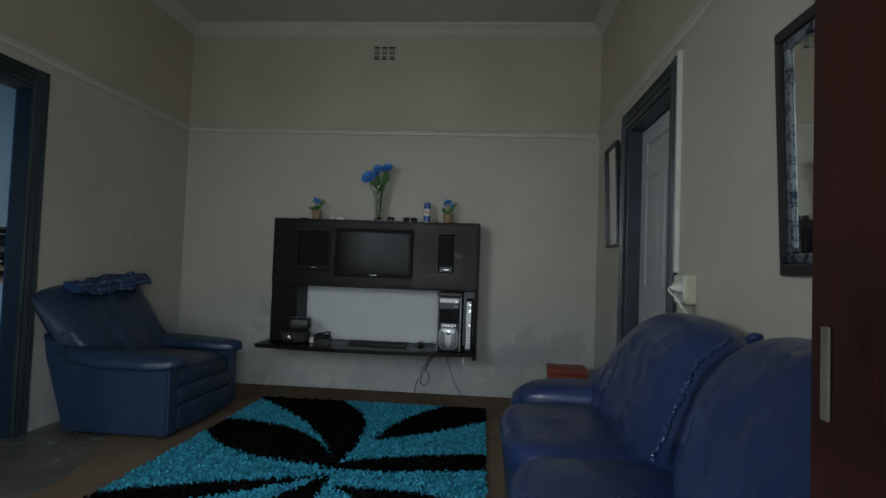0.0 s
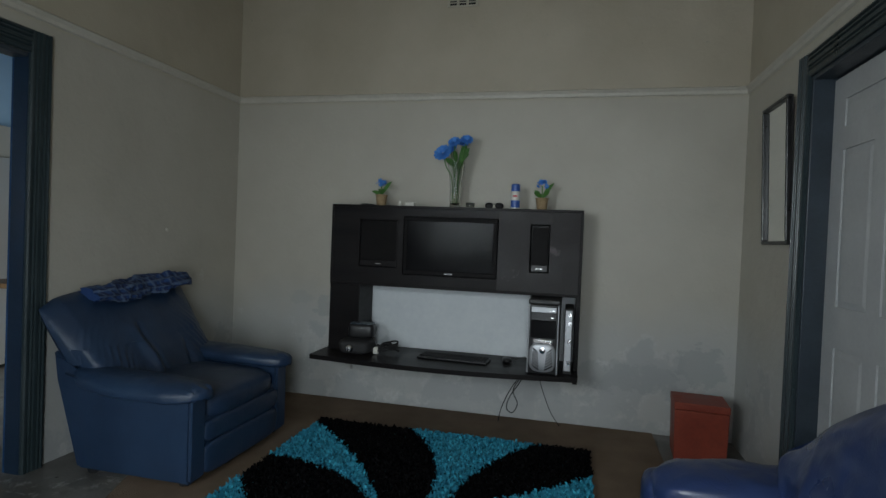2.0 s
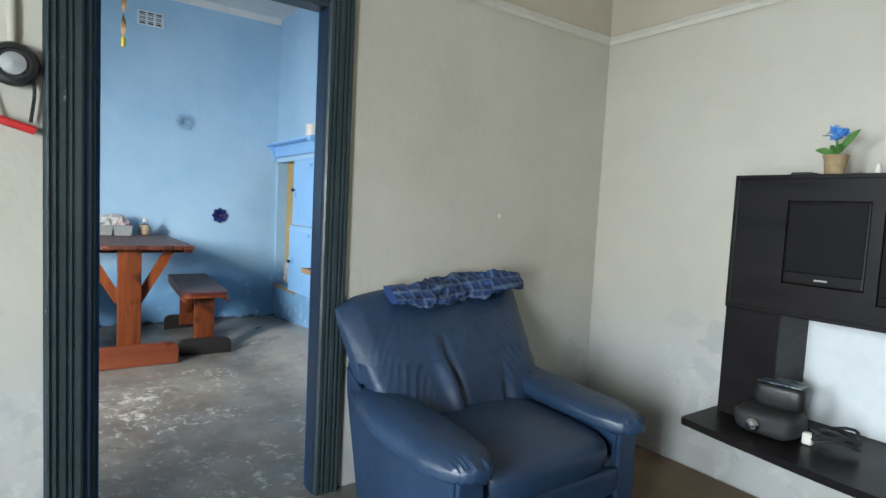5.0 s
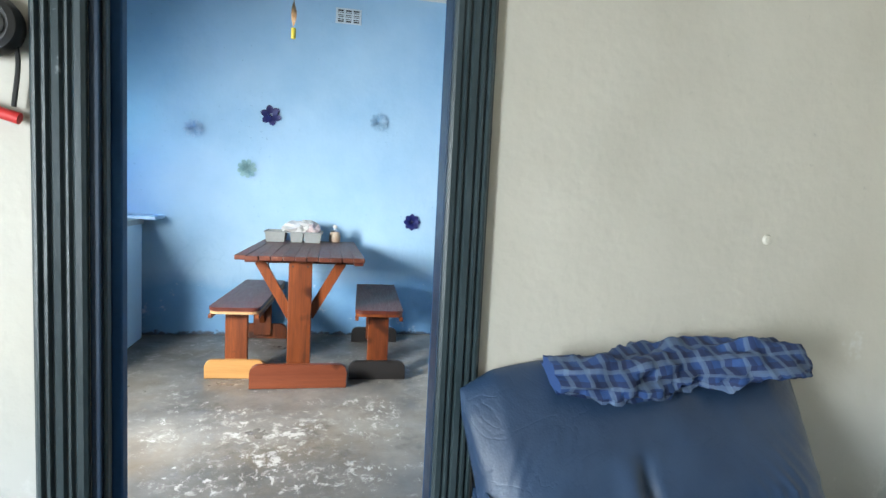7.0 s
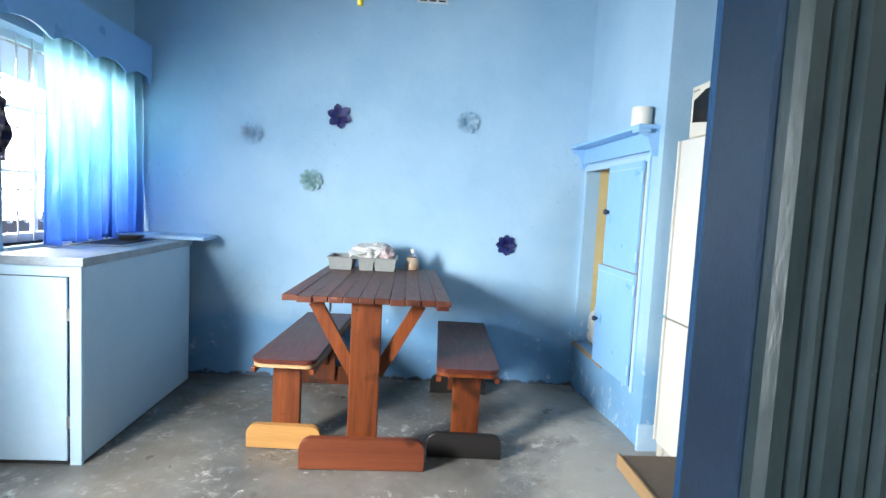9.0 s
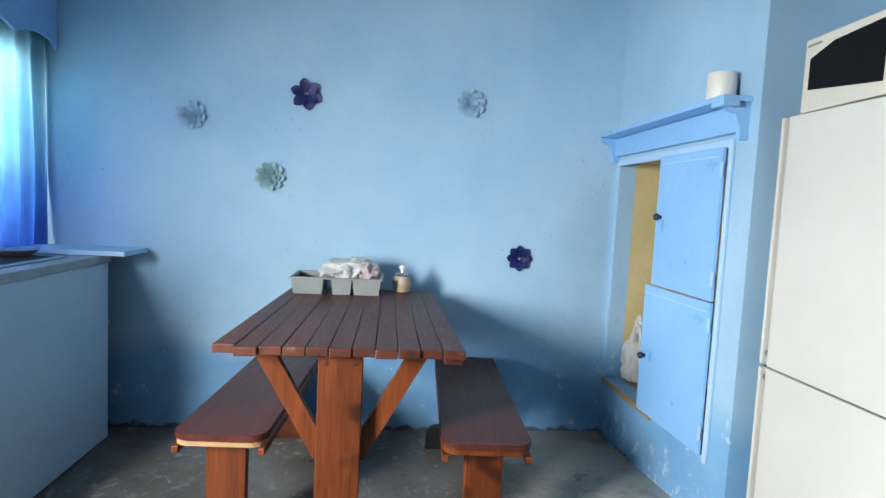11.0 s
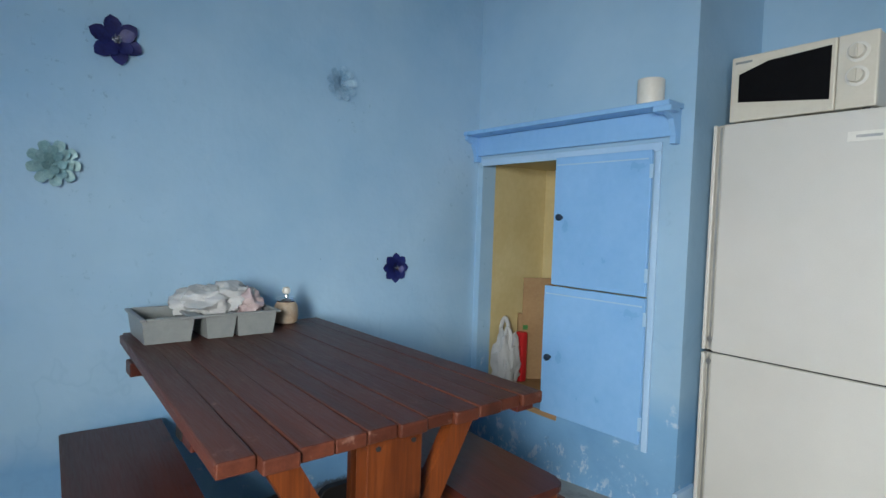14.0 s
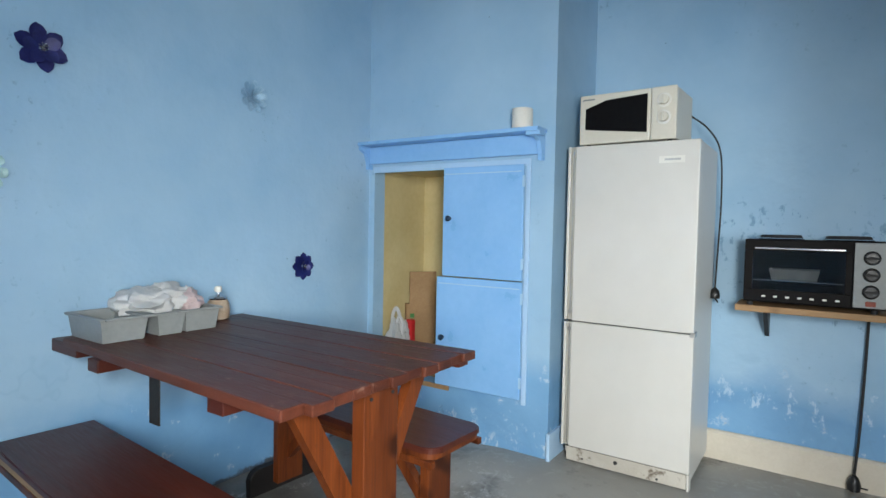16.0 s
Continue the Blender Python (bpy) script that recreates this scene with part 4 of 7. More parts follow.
def pile(black):
    step = 0.0095
    vs, fs = [], []
    for gx in np.arange(RX0 + 0.004, RX1 - 0.002, step):
        for gy in np.arange(RY0 + 0.004, RY1 - 0.002, step):
            x, y = gx + rng.uniform(-0.004, 0.004), gy + rng.uniform(-0.004, 0.004)
            if any(p(x + rng.uniform(-0.012, 0.012), y + rng.uniform(-0.012, 0.012)) for p in PETALS) != black:
                continue
            a, lean, r, h = rng.uniform(0, 6.28), rng.uniform(0.004, 0.018), 0.0068, rng.uniform(0.022, 0.034)
            c, s = math.cos(a), math.sin(a)
            b = rng.uniform(0, 6.28)
            n = len(vs)
            lx, ly = x + 0.455, y - 3.04
            vs += [(lx + r * c, ly + r * s, 0.008), (lx - r * c, ly - r * s, 0.008),
                   (lx - 0.7 * r * c + lean * math.cos(b), ly - 0.7 * r * s + lean * math.sin(b), h), (lx + 0.7 * r * c + lean * math.cos(b), ly + 0.7 * r * s + lean * math.sin(b), h * 0.97)]
            fs.append((n, n + 1, n + 2, n + 3))
    me = bpy.data.meshes.new("pile")
    me.from_pydata(vs, [], fs)
    return me


def yarn(name, dark, light, gloss=0.25):
    m, t, b = nodes_of(name)
    g = t.nodes.new("ShaderNodeNewGeometry")
    t.links.new(ramp(t, g.outputs["Random Per Island"], [(0, dark), (0.85, light), (1, [min(1, c * 1.5) for c in light])]), b.inputs["Base Color"])
    b.inputs["Roughness"].default_value = 0.7
    b.inputs["Specular IOR Level"].default_value = gloss
    return m


for nm, black, mt in (("turquoise_pile", False, yarn("turquoise_yarn", (0.018, 0.17, 0.26), (0.035, 0.30, 0.42))), ("black_pile", True, yarn("black_yarn", (0.0015, 0.0015, 0.002), (0.0045, 0.0045, 0.005), 0.04))):
    me = pile(black)
    me.materials.append(mt)
    ob = new(nm, me)
    ob.parent = rug
    tagged(ob, kind="stuff")

# ---------------------------------------------------------------- armchair
chair = thing("armchair", (-1.830, 3.540, 0.0), label="navy blue leather armchair with worn creases, in the corner", category="armchair")
chair.matrix_world = pose(-1.830, 3.562, 0.0) @ Matrix.Diagonal((1.0, 0.95, 1.0, 1.0))
for x in (-0.195, 0.33):
    for y in (-0.40, 0.40):
        part("foot", lathe([(0.020, 0.0), (0.026, 0.01), (0.032, 0.045)], (x, y, 0.0), 14), MATT_BLACK, chair, smooth=True)
part("base", box(-0.235, 0.375, -0.345, 0.345, 0.036, 0.33, 0.02, 3), LEATHER_CHAIR, chair, smooth=True)
for zc, hh in ((0.250, 0.056), (0.116, 0.080)):
    part("front_panel", pillow(0.372, 0, zc, 0.034, 0.352, hh, 5.5, 0.003, 6, seed=zc * 9), LEATHER_CHAIR, chair, smooth=True)
part("seat_cushion", pillow(0.09, 0, 0.355, 0.325, 0.350, 0.078, 4.6, 0.006, 5, 56, 26,
     lambda p, x, y, z: Vector((p.x, p.y, p.z + (0.014 * (1 - y * y) - 0.020 * max(0, x) ** 2 if z > 0 else 0)))), LEATHER_CHAIR, chair, "worn seat cushion", True)


def chair_arm(sign):
    """A flat padded paddle: round in front, climbing at the back into the wing."""
    def sh(p, x, y, z):
        back = max(0.0, -x - 0.10)
        mid = sign * 0.405
        wide = (1.0 - 0.22 * max(0.0, x) ** 4) * (1.0 - 0.10 * back)
        crown = 0.016 * (1 - y * y) if z > 0 else 0.0
        roll = 0.020 * max(0.0, y * sign) ** 3
        pucker = 0.007 * math.sin(44 * y + 3 * x) * max(0.0, x - 0.72) * 3.0
        return Vector((p.x + 0.018 * (1 - y * y) * max(0.0, x) ** 3, mid + (p.y - mid) * wide, p.z + 0.035 * back ** 1.4 - 0.018 * max(0, x) ** 2 + crown - roll + pucker))
    return pillow(0.075, sign * 0.405, 0.462, 0.352, 0.132, 0.036, 3.2, 0.006, 7, 96, 36, sh, seed=3 + sign)


for sign in (-1, 1):
    o = [(-0.245, 0.036), (0.395, 0.036), (0.392, 0.440), (-0.05, 0.468), (-0.24, 0.500), (-0.34, 0.56), (-0.405, 0.60), (-0.365, 0.46)]
    bm = prism(o, "y", sign * 0.400 - 0.062, sign * 0.400 + 0.062)
    bmesh.ops.bevel(bm, geom=bm.edges[:], offset=0.014, segments=3, affect="EDGES")
    part("arm_side", bm, LEATHER_CHAIR, chair, smooth=True)
    part("arm_pad", chair_arm(sign), LEATHER_CHAIR, chair, "creased leather arm pad", True)
    part("piping", tube(curve_points([(-0.30, sign * 0.480, 0.495), (-0.14, sign * 0.515, 0.478), (0.05, sign * 0.528, 0.462), (0.28, sign * 0.520, 0.446), (0.405, sign * 0.455, 0.440)]), 0.005, 6), LEATHER_CHAIR, chair)


def chair_back(p, x, y, z):
    h = p.z - 0.38
    up = min(1.0, max(0.0, h / 0.45))
    half = 0.430 + 0.070 * up
    top = (0.030 * max(0.0, -y - 0.82) * 5 + 0.075 * max(0.0, -y - 0.25) ** 2 + 0.05 * max(0.0, y - 0.55) ** 2 - 0.018 * y) if z > 0 else 0.0
    front = max(0.0, x) ** 0.5
    wrap = 0.060 * y ** 4 * max(0.0, 1 - h / 0.46)
    yy = y * half + 0.010
    lean = 0.035 * (h - 0.15)
    valley = 0.045 * math.exp(-((yy + 0.055 + lean) / 0.020) ** 2) * max(0.0, 1 - abs(h - 0.16) / 0.17)
    ridge = 0.045 * math.exp(-((yy + 0.105 + lean) / 0.035) ** 2) * max(0.0, 1 - abs(h - 0.15) / 0.20)
    tuck = 0.032 * math.exp(-((yy - 0.17 - 0.25 * h) / 0.022) ** 2) * max(0.0, 1 - h / 0.24)
    run = h * 1.0 + 0.55 * abs(y) + 0.06 * noise.noise(Vector((y * 3, h * 6, 2)))
    fold = 0.014 * (1 - abs(math.sin(62 * run))) ** 1.2 * min(1.0, max(0.0, abs(y) - 0.34) * 3) * max(0.0, 1 - abs(h - 0.14) / 0.27)
    fold *= 0.35 + 1.3 * max(0.0, noise.noise(Vector((y * 4 + 9, h * 9, 1))) + 0.25)
    return Vector((max(-0.482, -0.150 + (p.x + 0.165) * (1 - 0.45 * up) - 0.62 * h + (wrap - valley + ridge - tuck + fold) * front), yy, p.z - top))


def chair_back_skin(u, v):
    """Round the back from its foot up the front, over the top and down behind; v runs across the chair."""
    q = 2 * u if u < 0.5 else 2 - 2 * u
    z, y = -math.cos(math.pi * q), 2 * v - 1
    x = math.sqrt(max(0.0, 1 - abs(z) ** 6)) * math.sqrt(max(0.0, 1 - abs(y) ** 5)) * (1 if u < 0.5 else -1)
    soft = 0.010 * noise.fractal(Vector((5 + y * 2.2, z * 1.8, 7)), 0.8, 2.0, 3) * (x > 0)
    return chair_back(Vector((-0.165 + 0.140 * x + soft, 0, 0.610 + 0.275 * z)), x, y, z)


part("backrest", sheet(chair_back_skin, 220, 140, True), LEATHER_CHAIR, chair, "creased leather backrest", True)
part("back_shell", prism([(-0.26, 0.08), (-0.20, 0.08), (-0.32, 0.55), (-0.40, 0.74), (-0.478, 0.74)], "y", -0.338, 0.338), LEATHER_CHAIR, chair)


def cloth_roll(length, r, bumps, seed):
    """A crumpled cloth bundle along y."""
    bm = bmesh.new()
    uv = bm.loops.layers.uv.new("uv")
    nu, nv = 70, 26
    grid = []
    for i in range(nu + 1):
        s = i / nu
        row = []
        for j in range(nv):
            a = 2 * math.pi * j / nv
            q = Vector((s * 4 + seed, math.cos(a) * 1.3, math.sin(a) * 1.3))
            k = r * (0.75 + 0.30 * math.sin(s * math.pi)) * (1 + bumps * noise.fractal(q * 1.6, 0.7, 2.0, 4) + 0.12 * math.sin(a * 4 + s * 9))
            lift = 0.008 * math.sin(s * 7.0 + seed) + 0.06 * max(0, s - 0.55) * math.sin((s - 0.55) * 7)
            row.append(bm.verts.new((1.15 * k * math.cos(a) + 0.02 * math.sin(s * 9), (s - 0.5) * length, max(-0.016, 0.62 * k * math.sin(a)) + lift)))
        grid.append(row)
    for i in range(nu):
        for j in range(nv):
            f = bm.faces.new((grid[i][j], grid[i + 1][j], grid[i + 1][(j + 1) % nv], grid[i][(j + 1) % nv]))
            for lp, (a, b) in zip(f.loops, ((i, j), (i + 1, j), (i + 1, j + 1), (i, j + 1))):
                lp[uv].uv = (a / nu * 4.4, b / nv * 2.6)
    bm.faces.new(grid[0][::-1])
    bm.faces.new(grid[-1])
    return bm


TARTAN = checked_cloth("blue_tartan_cloth", (0.014, 0.050, 0.17), (0.007, 0.010, 0.040), (0.10, 0.15, 0.24), 3.4)
cl = solo("folded_cloth", cloth_roll(0.70, 0.080, 0.40, 1.3), TARTAN, "crumpled blue checked cloth lying on the armchair's backrest", "cloth", smooth=True)
cl.matrix_world = pose(-2.215, 3.660, 0.868, 4.2, 14, 0)

# ---------------------------------------------------------------- sofa
sofa = thing("sofa", (0.86, 2.0, 0.0), label="shiny dark blue leather sofa with padded back, against the wall", category="sofa")
for x in (-0.32, 0.28):
    for y in (-0.95, 0.95):
        part("foot", lathe([(0.020, 0.0), (0.026, 0.012), (0.030, 0.08)], (x, y, 0.0), 14), MATT_BLACK, sofa, smooth=True)
part("base", box(-0.385, 0.36, -1.04, 1.04, 0.07, 0.32, 0.035, 3), LEATHER_SOFA, sofa, smooth=True)
for y in (-0.39, 0.39):
    part("seat_cushion", pillow(-0.10, y, 0.365, 0.315, 0.405, 0.095, 3.6, 0.010, 5, 56, 24, seed=y * 4), LEATHER_SOFA, sofa, "blue leather seat cushion", True)
for sign in (-1, 1):
    part("arm_side", box(-0.35, 0.30, sign * 0.92 - 0.085, sign * 0.92 + 0.085, 0.22, 0.46, 0.05, 3), LEATHER_SOFA, sofa, smooth=True)
    part("arm_pad", pillow(-0.01, sign * 0.870, 0.442, 0.318, 0.140, 0.080, 3.0, 0.010, 6, 64, 30,
         lambda p, x, y, z: Vector((p.x, p.y, p.z + 0.09 * max(0, x) ** 2 - 0.02 * max(0, -x) ** 3)), seed=sign * 2), LEATHER_SOFA, sofa, "padded leather arm", True)


def sofa_back(cy, half, outer):
    def sh(p, x, y, z):
        h = p.z - 0.40
        s = (p.y - cy) / half * outer
        drop = 0.30 * max(0.0, s - 0.02) ** 1.7 if z > -0.2 else 0.0
        drop += 0.07 * max(0.0, -s - 0.35) ** 2 if z > 0 else 0.0
        crease = 0.022 * math.exp(-((s + 0.82 + 0.0) / 0.10) ** 2) * (x < 0)
        return Vector((p.x + 0.30 * h + crease, p.y, p.z - drop * max(0.0, (z + 0.2) / 1.2)))

    def skin(u, v):
        q = 2 * u if u < 0.5 else 2 - 2 * u
        z, y = -math.cos(math.pi * q), 2 * v - 1
        x = math.sqrt(max(0.0, 1 - abs(z) ** 4)) * math.sqrt(max(0.0, 1 - abs(y) ** 5)) * (-1 if u < 0.5 else 1)
        s, h = y * outer, 0.285 * z + 0.228
        run = 0.9 * y * half - 0.45 * h * outer + 0.05 * noise.noise(Vector((y * 3 + cy, z * 2, 4)))
        fold = 0.016 * (1 - abs(math.sin(19 * run))) ** 2.2 * min(1.0, max(0.0, s - 0.10) * 2.5) * max(0.0, 1 - abs(h - 0.12) / 0.30)
        swell = 0.014 * noise.fractal(Vector((y * 2.0 + cy * 3, z * 1.6, 2)), 0.8, 2.0, 3)
        p = Vector((0.13 + 0.150 * x + (swell - fold if x < 0 else 0.0), cy + half * y, 0.628 + 0.285 * z * max(0.0, 1 - abs(y) ** 4.5) ** 0.30))
        return sh(p, x, y, z)
    return sheet(skin, 150, 110, True)


part("back_cushion", sofa_back(0.36, 0.60, 1), LEATHER_SOFA, sofa, "bulging creased leather back cushion", True)
part("back_cushion", sofa_back(-0.68, 0.46, -1), LEATHER_SOFA, sofa, "bulging creased leather back cushion", True)
part("back_shell", prism([(0.30, 0.10), (0.40, 0.10), (0.40, 0.74), (0.36, 0.74)], "y", -0.95, 0.80), LEATHER_SOFA, sofa)
seam, crinkle = [], random.Random(5)
for k in range(46):
    u = k / 45
    z = 0.50 + 0.375 * u
    seam.append((0.010 + 0.155 * u + 0.13 * max(0, u - 0.78) ** 1.2 * 3 + crinkle.uniform(-0.005, 0.005), -0.232 + crinkle.uniform(-0.005, 0.005), z + crinkle.uniform(-0.002, 0.002)))
part("seam", tube(curve_points(seam), 0.0085, 8), LEATHER_SOFA, sofa, "crinkled shiny seam between the cushions", True)
part("seam_knot", pillow(0.300, -0.235, 0.880, 0.022, 0.028, 0.018, 2.2, 0.006, 20, 16, 10), LEATHER_SOFA, sofa, "pinched end of the seam", True)

# ---------------------------------------------------------------- wall unit with television
UX0, UX1, UY, UZ0, UZ1 = -1.390, 0.300, 4.468, 0.888, 1.436
unit = thing("wall_unit", (-0.545, YN, 0.42), label="black laminate wall unit with desk shelf, fixed to the wall", category="wall unit")


def ub(name, x0, x1, y0, y1, z0, z1, mat_=LAMINATE, bev=0.003, label=""):
    return part(name, box(x0 + 0.545, x1 + 0.545, y0 - YN, y1 - YN, z0 - 0.42, z1 - 0.42, bev), mat_, unit, label)


TX0, TX1, TZ0, TZ1 = -0.870, -0.230, 0.975, 1.367
SX0, SX1, SZ0, SZ1 = -0.027, 0.098, 1.032, 1.340
LX0, LX1, LZ0, LZ1 = -1.180, -0.908, 1.015, 1.336
ub("top_board", UX0, UX1, UY, YN - 0.002, UZ1 - 0.018, UZ1)
ub("bottom_board", UX0, UX1, UY, YN - 0.002, UZ0, UZ0 + 0.018)
ub("side_board", UX0, UX0 + 0.018, UY, YN - 0.002, UZ0 + 0.018, UZ1 - 0.018)
ub("side_board", UX1 - 0.018, UX1, UY, YN - 0.002, UZ0 + 0.018, UZ1 - 0.018)
for a, b, c, d in ((UX0 + 0.018, LX0, UZ0 + 0.018, UZ1 - 0.018), (LX1, TX0, UZ0 + 0.018, UZ1 - 0.018), (LX0, LX1, LZ1, UZ1 - 0.018), (LX0, LX1, UZ0 + 0.018, LZ0),
                   (TX0, TX1, TZ1, UZ1 - 0.018), (TX0, TX1, UZ0 + 0.018, TZ0)):
    ub("front_panel", a, b, UY + 0.002, UY + 0.018, c, d, LAMINATE, 0.0)
for a, b, c, d in ((TX1, SX0, UZ0 + 0.018, UZ1 - 0.018), (SX1, UX1 - 0.018, UZ0 + 0.018, UZ1 - 0.018), (SX0, SX1, SZ1, UZ1 - 0.018), (SX0, SX1, UZ0 + 0.018, SZ0)):
    ub("front_panel", a, b, UY + 0.001, UY + 0.018, c, d, LAMINATE_DUSTY, 0.0, "scuffed grey-black panel")
ub("back_board", UX0 + 0.018, UX1 - 0.018, UY + 0.20, UY + 0.21, UZ0 + 0.018, UZ1 - 0.018, DEEP_BLACK, 0.0)
ub("left_column", UX0, -1.172, UY + 0.012, YN - 0.002, 0.432, UZ0)
ub("right_column", 0.272, UX1, UY + 0.004, YN - 0.002, 0.344, UZ0)
ub("back_panel", -1.172, 0.272, YN - 0.010, YN - 0.002, 0.432, UZ0, WHITE_BOARD, 0.0, "white painted back panel")
desk = [(-1.425, YN - 0.002), (-1.425, 4.27)]
for k in range(15):
    u = k / 14
    desk.append((-1.41 + 1.70 * u, 4.262 - 0.085 * math.sin(math.pi * u) + 0.03 * u))
desk += [(0.300, 4.30), (0.300, YN - 0.002)]
part("desk_shelf", prism([(x + 0.545, y - YN) for x, y in desk], "z", -0.020, 0.010), LAMINATE, unit, "bow-fronted black desk shelf")
for x in (-1.20, 0.20):
    part("bracket", box(x + 0.545 - 0.009, x + 0.545 + 0.009, -0.30, -0.29, -0.11, -0.02, 0.002), DUSTY_STEEL, unit, "small metal bracket")

tv = thing("television", ((TX0 + TX1) / 2, UY, TZ0), label="black flat-screen television set into the wall unit", category="television")
w, h = (TX1 - TX0) / 2, TZ1 - TZ0
part("body", box(-w + 0.004, w - 0.004, 0.004, 0.06, 0.003, h - 0.003, 0.006), BLACK_PLASTIC, tv)
for a, b, c, d in ((-w + 0.006, w - 0.006, 0.004, 0.034), (-w + 0.006, w - 0.006, h - 0.030, h - 0.004), (-w + 0.006, -w + 0.032, 0.034, h - 0.03), (w - 0.032, w - 0.006, 0.034, h - 0.03)):
    part("bezel", box(a, b, -0.006, 0.004, c, d, 0.003), DEEP_BLACK, tv)
part("screen", box(-w + 0.032, w - 0.032, 0.0005, 0.0035, 0.034, h - 0.030), SCREEN, tv, "unlit dark screen")
part("badge", box(-0.028, 0.028, -0.0075, -0.006, 0.015, 0.022), SILVER, tv)


def speaker(name, x, w, y, z, h, label, skin=BLACK_PLASTIC):
    s = thing(name, (x, y, z), label=label, category="loudspeaker")
    part("body", box(-w / 2, w / 2, 0.0, 0.11, 0, h, 0.008, 3), skin, s)
    part("grille", box(-w / 2 + 0.007, w / 2 - 0.007, -0.006, 0.001, 0.045, h - 0.010, 0.004), DEEP_BLACK, s)
    part("badge", box(-0.022, 0.022, -0.004, 0.0, 0.020, 0.027), CHROME, s)


speaker("speaker", 0.036, 0.112, UY + 0.012, SZ0 + 0.002, 0.300, "slim black loudspeaker in a slot of the unit")
speaker("speaker", -1.044, 0.270, UY + 0.003, LZ0 + 0.001, 0.319, "black loudspeaker in a dark recess of the unit", LAMINATE)

pc = thing("computer_tower", (0.088, 4.305, 0.430), label="black and silver desktop computer tower under the wall unit", category="computer")
part("case", box(-0.094, 0.094, 0.012, 0.40, 0.0, 0.452, 0.006), BLACK_PLASTIC, pc)
part("front_frame", box(-0.084, 0.084, -0.014, 0.012, 0.004, 0.424, 0.008, 3), BLACK_PLASTIC, pc, "black plastic front", True)
for sx in (-1, 1):
    part("side_rail", box(sx * 0.087 - 0.005, sx * 0.087 + 0.005, -0.016, 0.012, 0.006, 0.424, 0.004), SILVER, pc, "silver edge of the front")
part("top_cap", box(-0.094, 0.094, -0.006, 0.014, 0.424, 0.452, 0.006), BLACK_PLASTIC, pc)
for z in (0.376, 0.338):
    part("drive_bay", box(-0.074, 0.074, -0.018, -0.012, z, z + 0.032, 0.002), FRAME_BLACK if z < 0.35 else SILVER, pc)
    part("drive_button", box(0.045, 0.062, -0.021, -0.018, z + 0.006, z + 0.013), CHROME, pc)
part("dark_window", box(-0.074, 0.074, -0.019, -0.012, 0.222, 0.330, 0.004), SCREEN, pc, "glossy black front window")
part("chrome_band", box(-0.060, 0.060, -0.024, -0.012, 0.185, 0.216, 0.008, 3), CHROME, pc, "chrome band with buttons")
part("lower_cover", pillow(0, -0.010, 0.104, 0.080, 0.020, 0.088, 3.2, 0, nu=36, nv=20), SILVER, pc, "bulging silver lower cover", True)
for sx in (-1, 1):
    for k in range(7):
        z = 0.044 + 0.0165 * k
        part("slot", tube(curve_points([(sx * (0.016 + 0.0015 * k), -0.0305, z - 0.010), (sx * 0.040, -0.0295, z + 0.002), (sx * (0.062 - 0.001 * k), -0.0245, z + 0.018)], 4), 0.0042, 6), DEEP_BLACK, pc, "dark curved vent slot")
part("power_button", lathe([(0.018, 0), (0.018, 0.006), (0.008, 0.008), (0, 0.008)], (0, -0.030, 0.150), 18, m=pose(0, 0, 0, 90, 0, 0)), CHROME, pc, smooth=True)

con = thing("game_console", (0.236, 4.36, 0.430), label="slim upright silver games console beside the computer", category="games console")
part("body", box(-0.026, 0.026, 0.004, 0.30, 0, 0.40, 0.006), MATT_BLACK, con)
part("front", box(-0.022, 0.020, -0.004, 0.005, 0.02, 0.39, 0.004), SILVER, con)
for z in (0.35, 0.30, 0.19, 0.06):
    part("button", box(-0.004, 0.016, -0.008, -0.003, z, z + 0.024, 0.003), CHROME, con)

kb = thing("keyboard", (-0.495, 4.495, 0.431), -3, label="black computer keyboard on the desk shelf", category="keyboard")
part("base", box(-0.235, 0.235, -0.075, 0.075, 0, 0.014, 0.006, 3), BLACK_PLASTIC, kb)
me_key = mesh_of(box(-0.008, 0.008, -0.008, 0.008, 0.014, 0.022, 0.002, 1), "key")
me_key.materials.append(MATT_BLACK)
for r in range(6):
    for c in range(22):
        k = new("key", me_key)
        k.parent = kb
        k.location = (-0.215 + c * 0.0205, 0.058 - r * 0.0205, 0)
ms = thing("mouse", (-0.150, 4.545, 0.431), 12, label="black computer mouse with cable on the desk shelf", category="mouse")
part("body", pillow(0, 0, 0.016, 0.030, 0.052, 0.018, 2.4, 0, nu=24, nv=12), BLACK_PLASTIC, ms, smooth=True)
part("wheel", lathe([(0, 0), (0.007, 0), (0.007, 0.005), (0, 0.005)], (-0.0025, 0.0, 0.032), 12, m=pose(0, 0, 0, 0, 90, 0)), MATT_BLACK, ms)
part("cable", tube(curve_points([(0, 0.05, 0.014), (0.03, 0.10, 0.01), (0.07, 0.07, 0.012), (0.06, 0.02, 0.02), (0.10, 0.02, 0.03), (0.13, 0.05, 0.03)]), 0.003, 6), MATT_BLACK, ms)

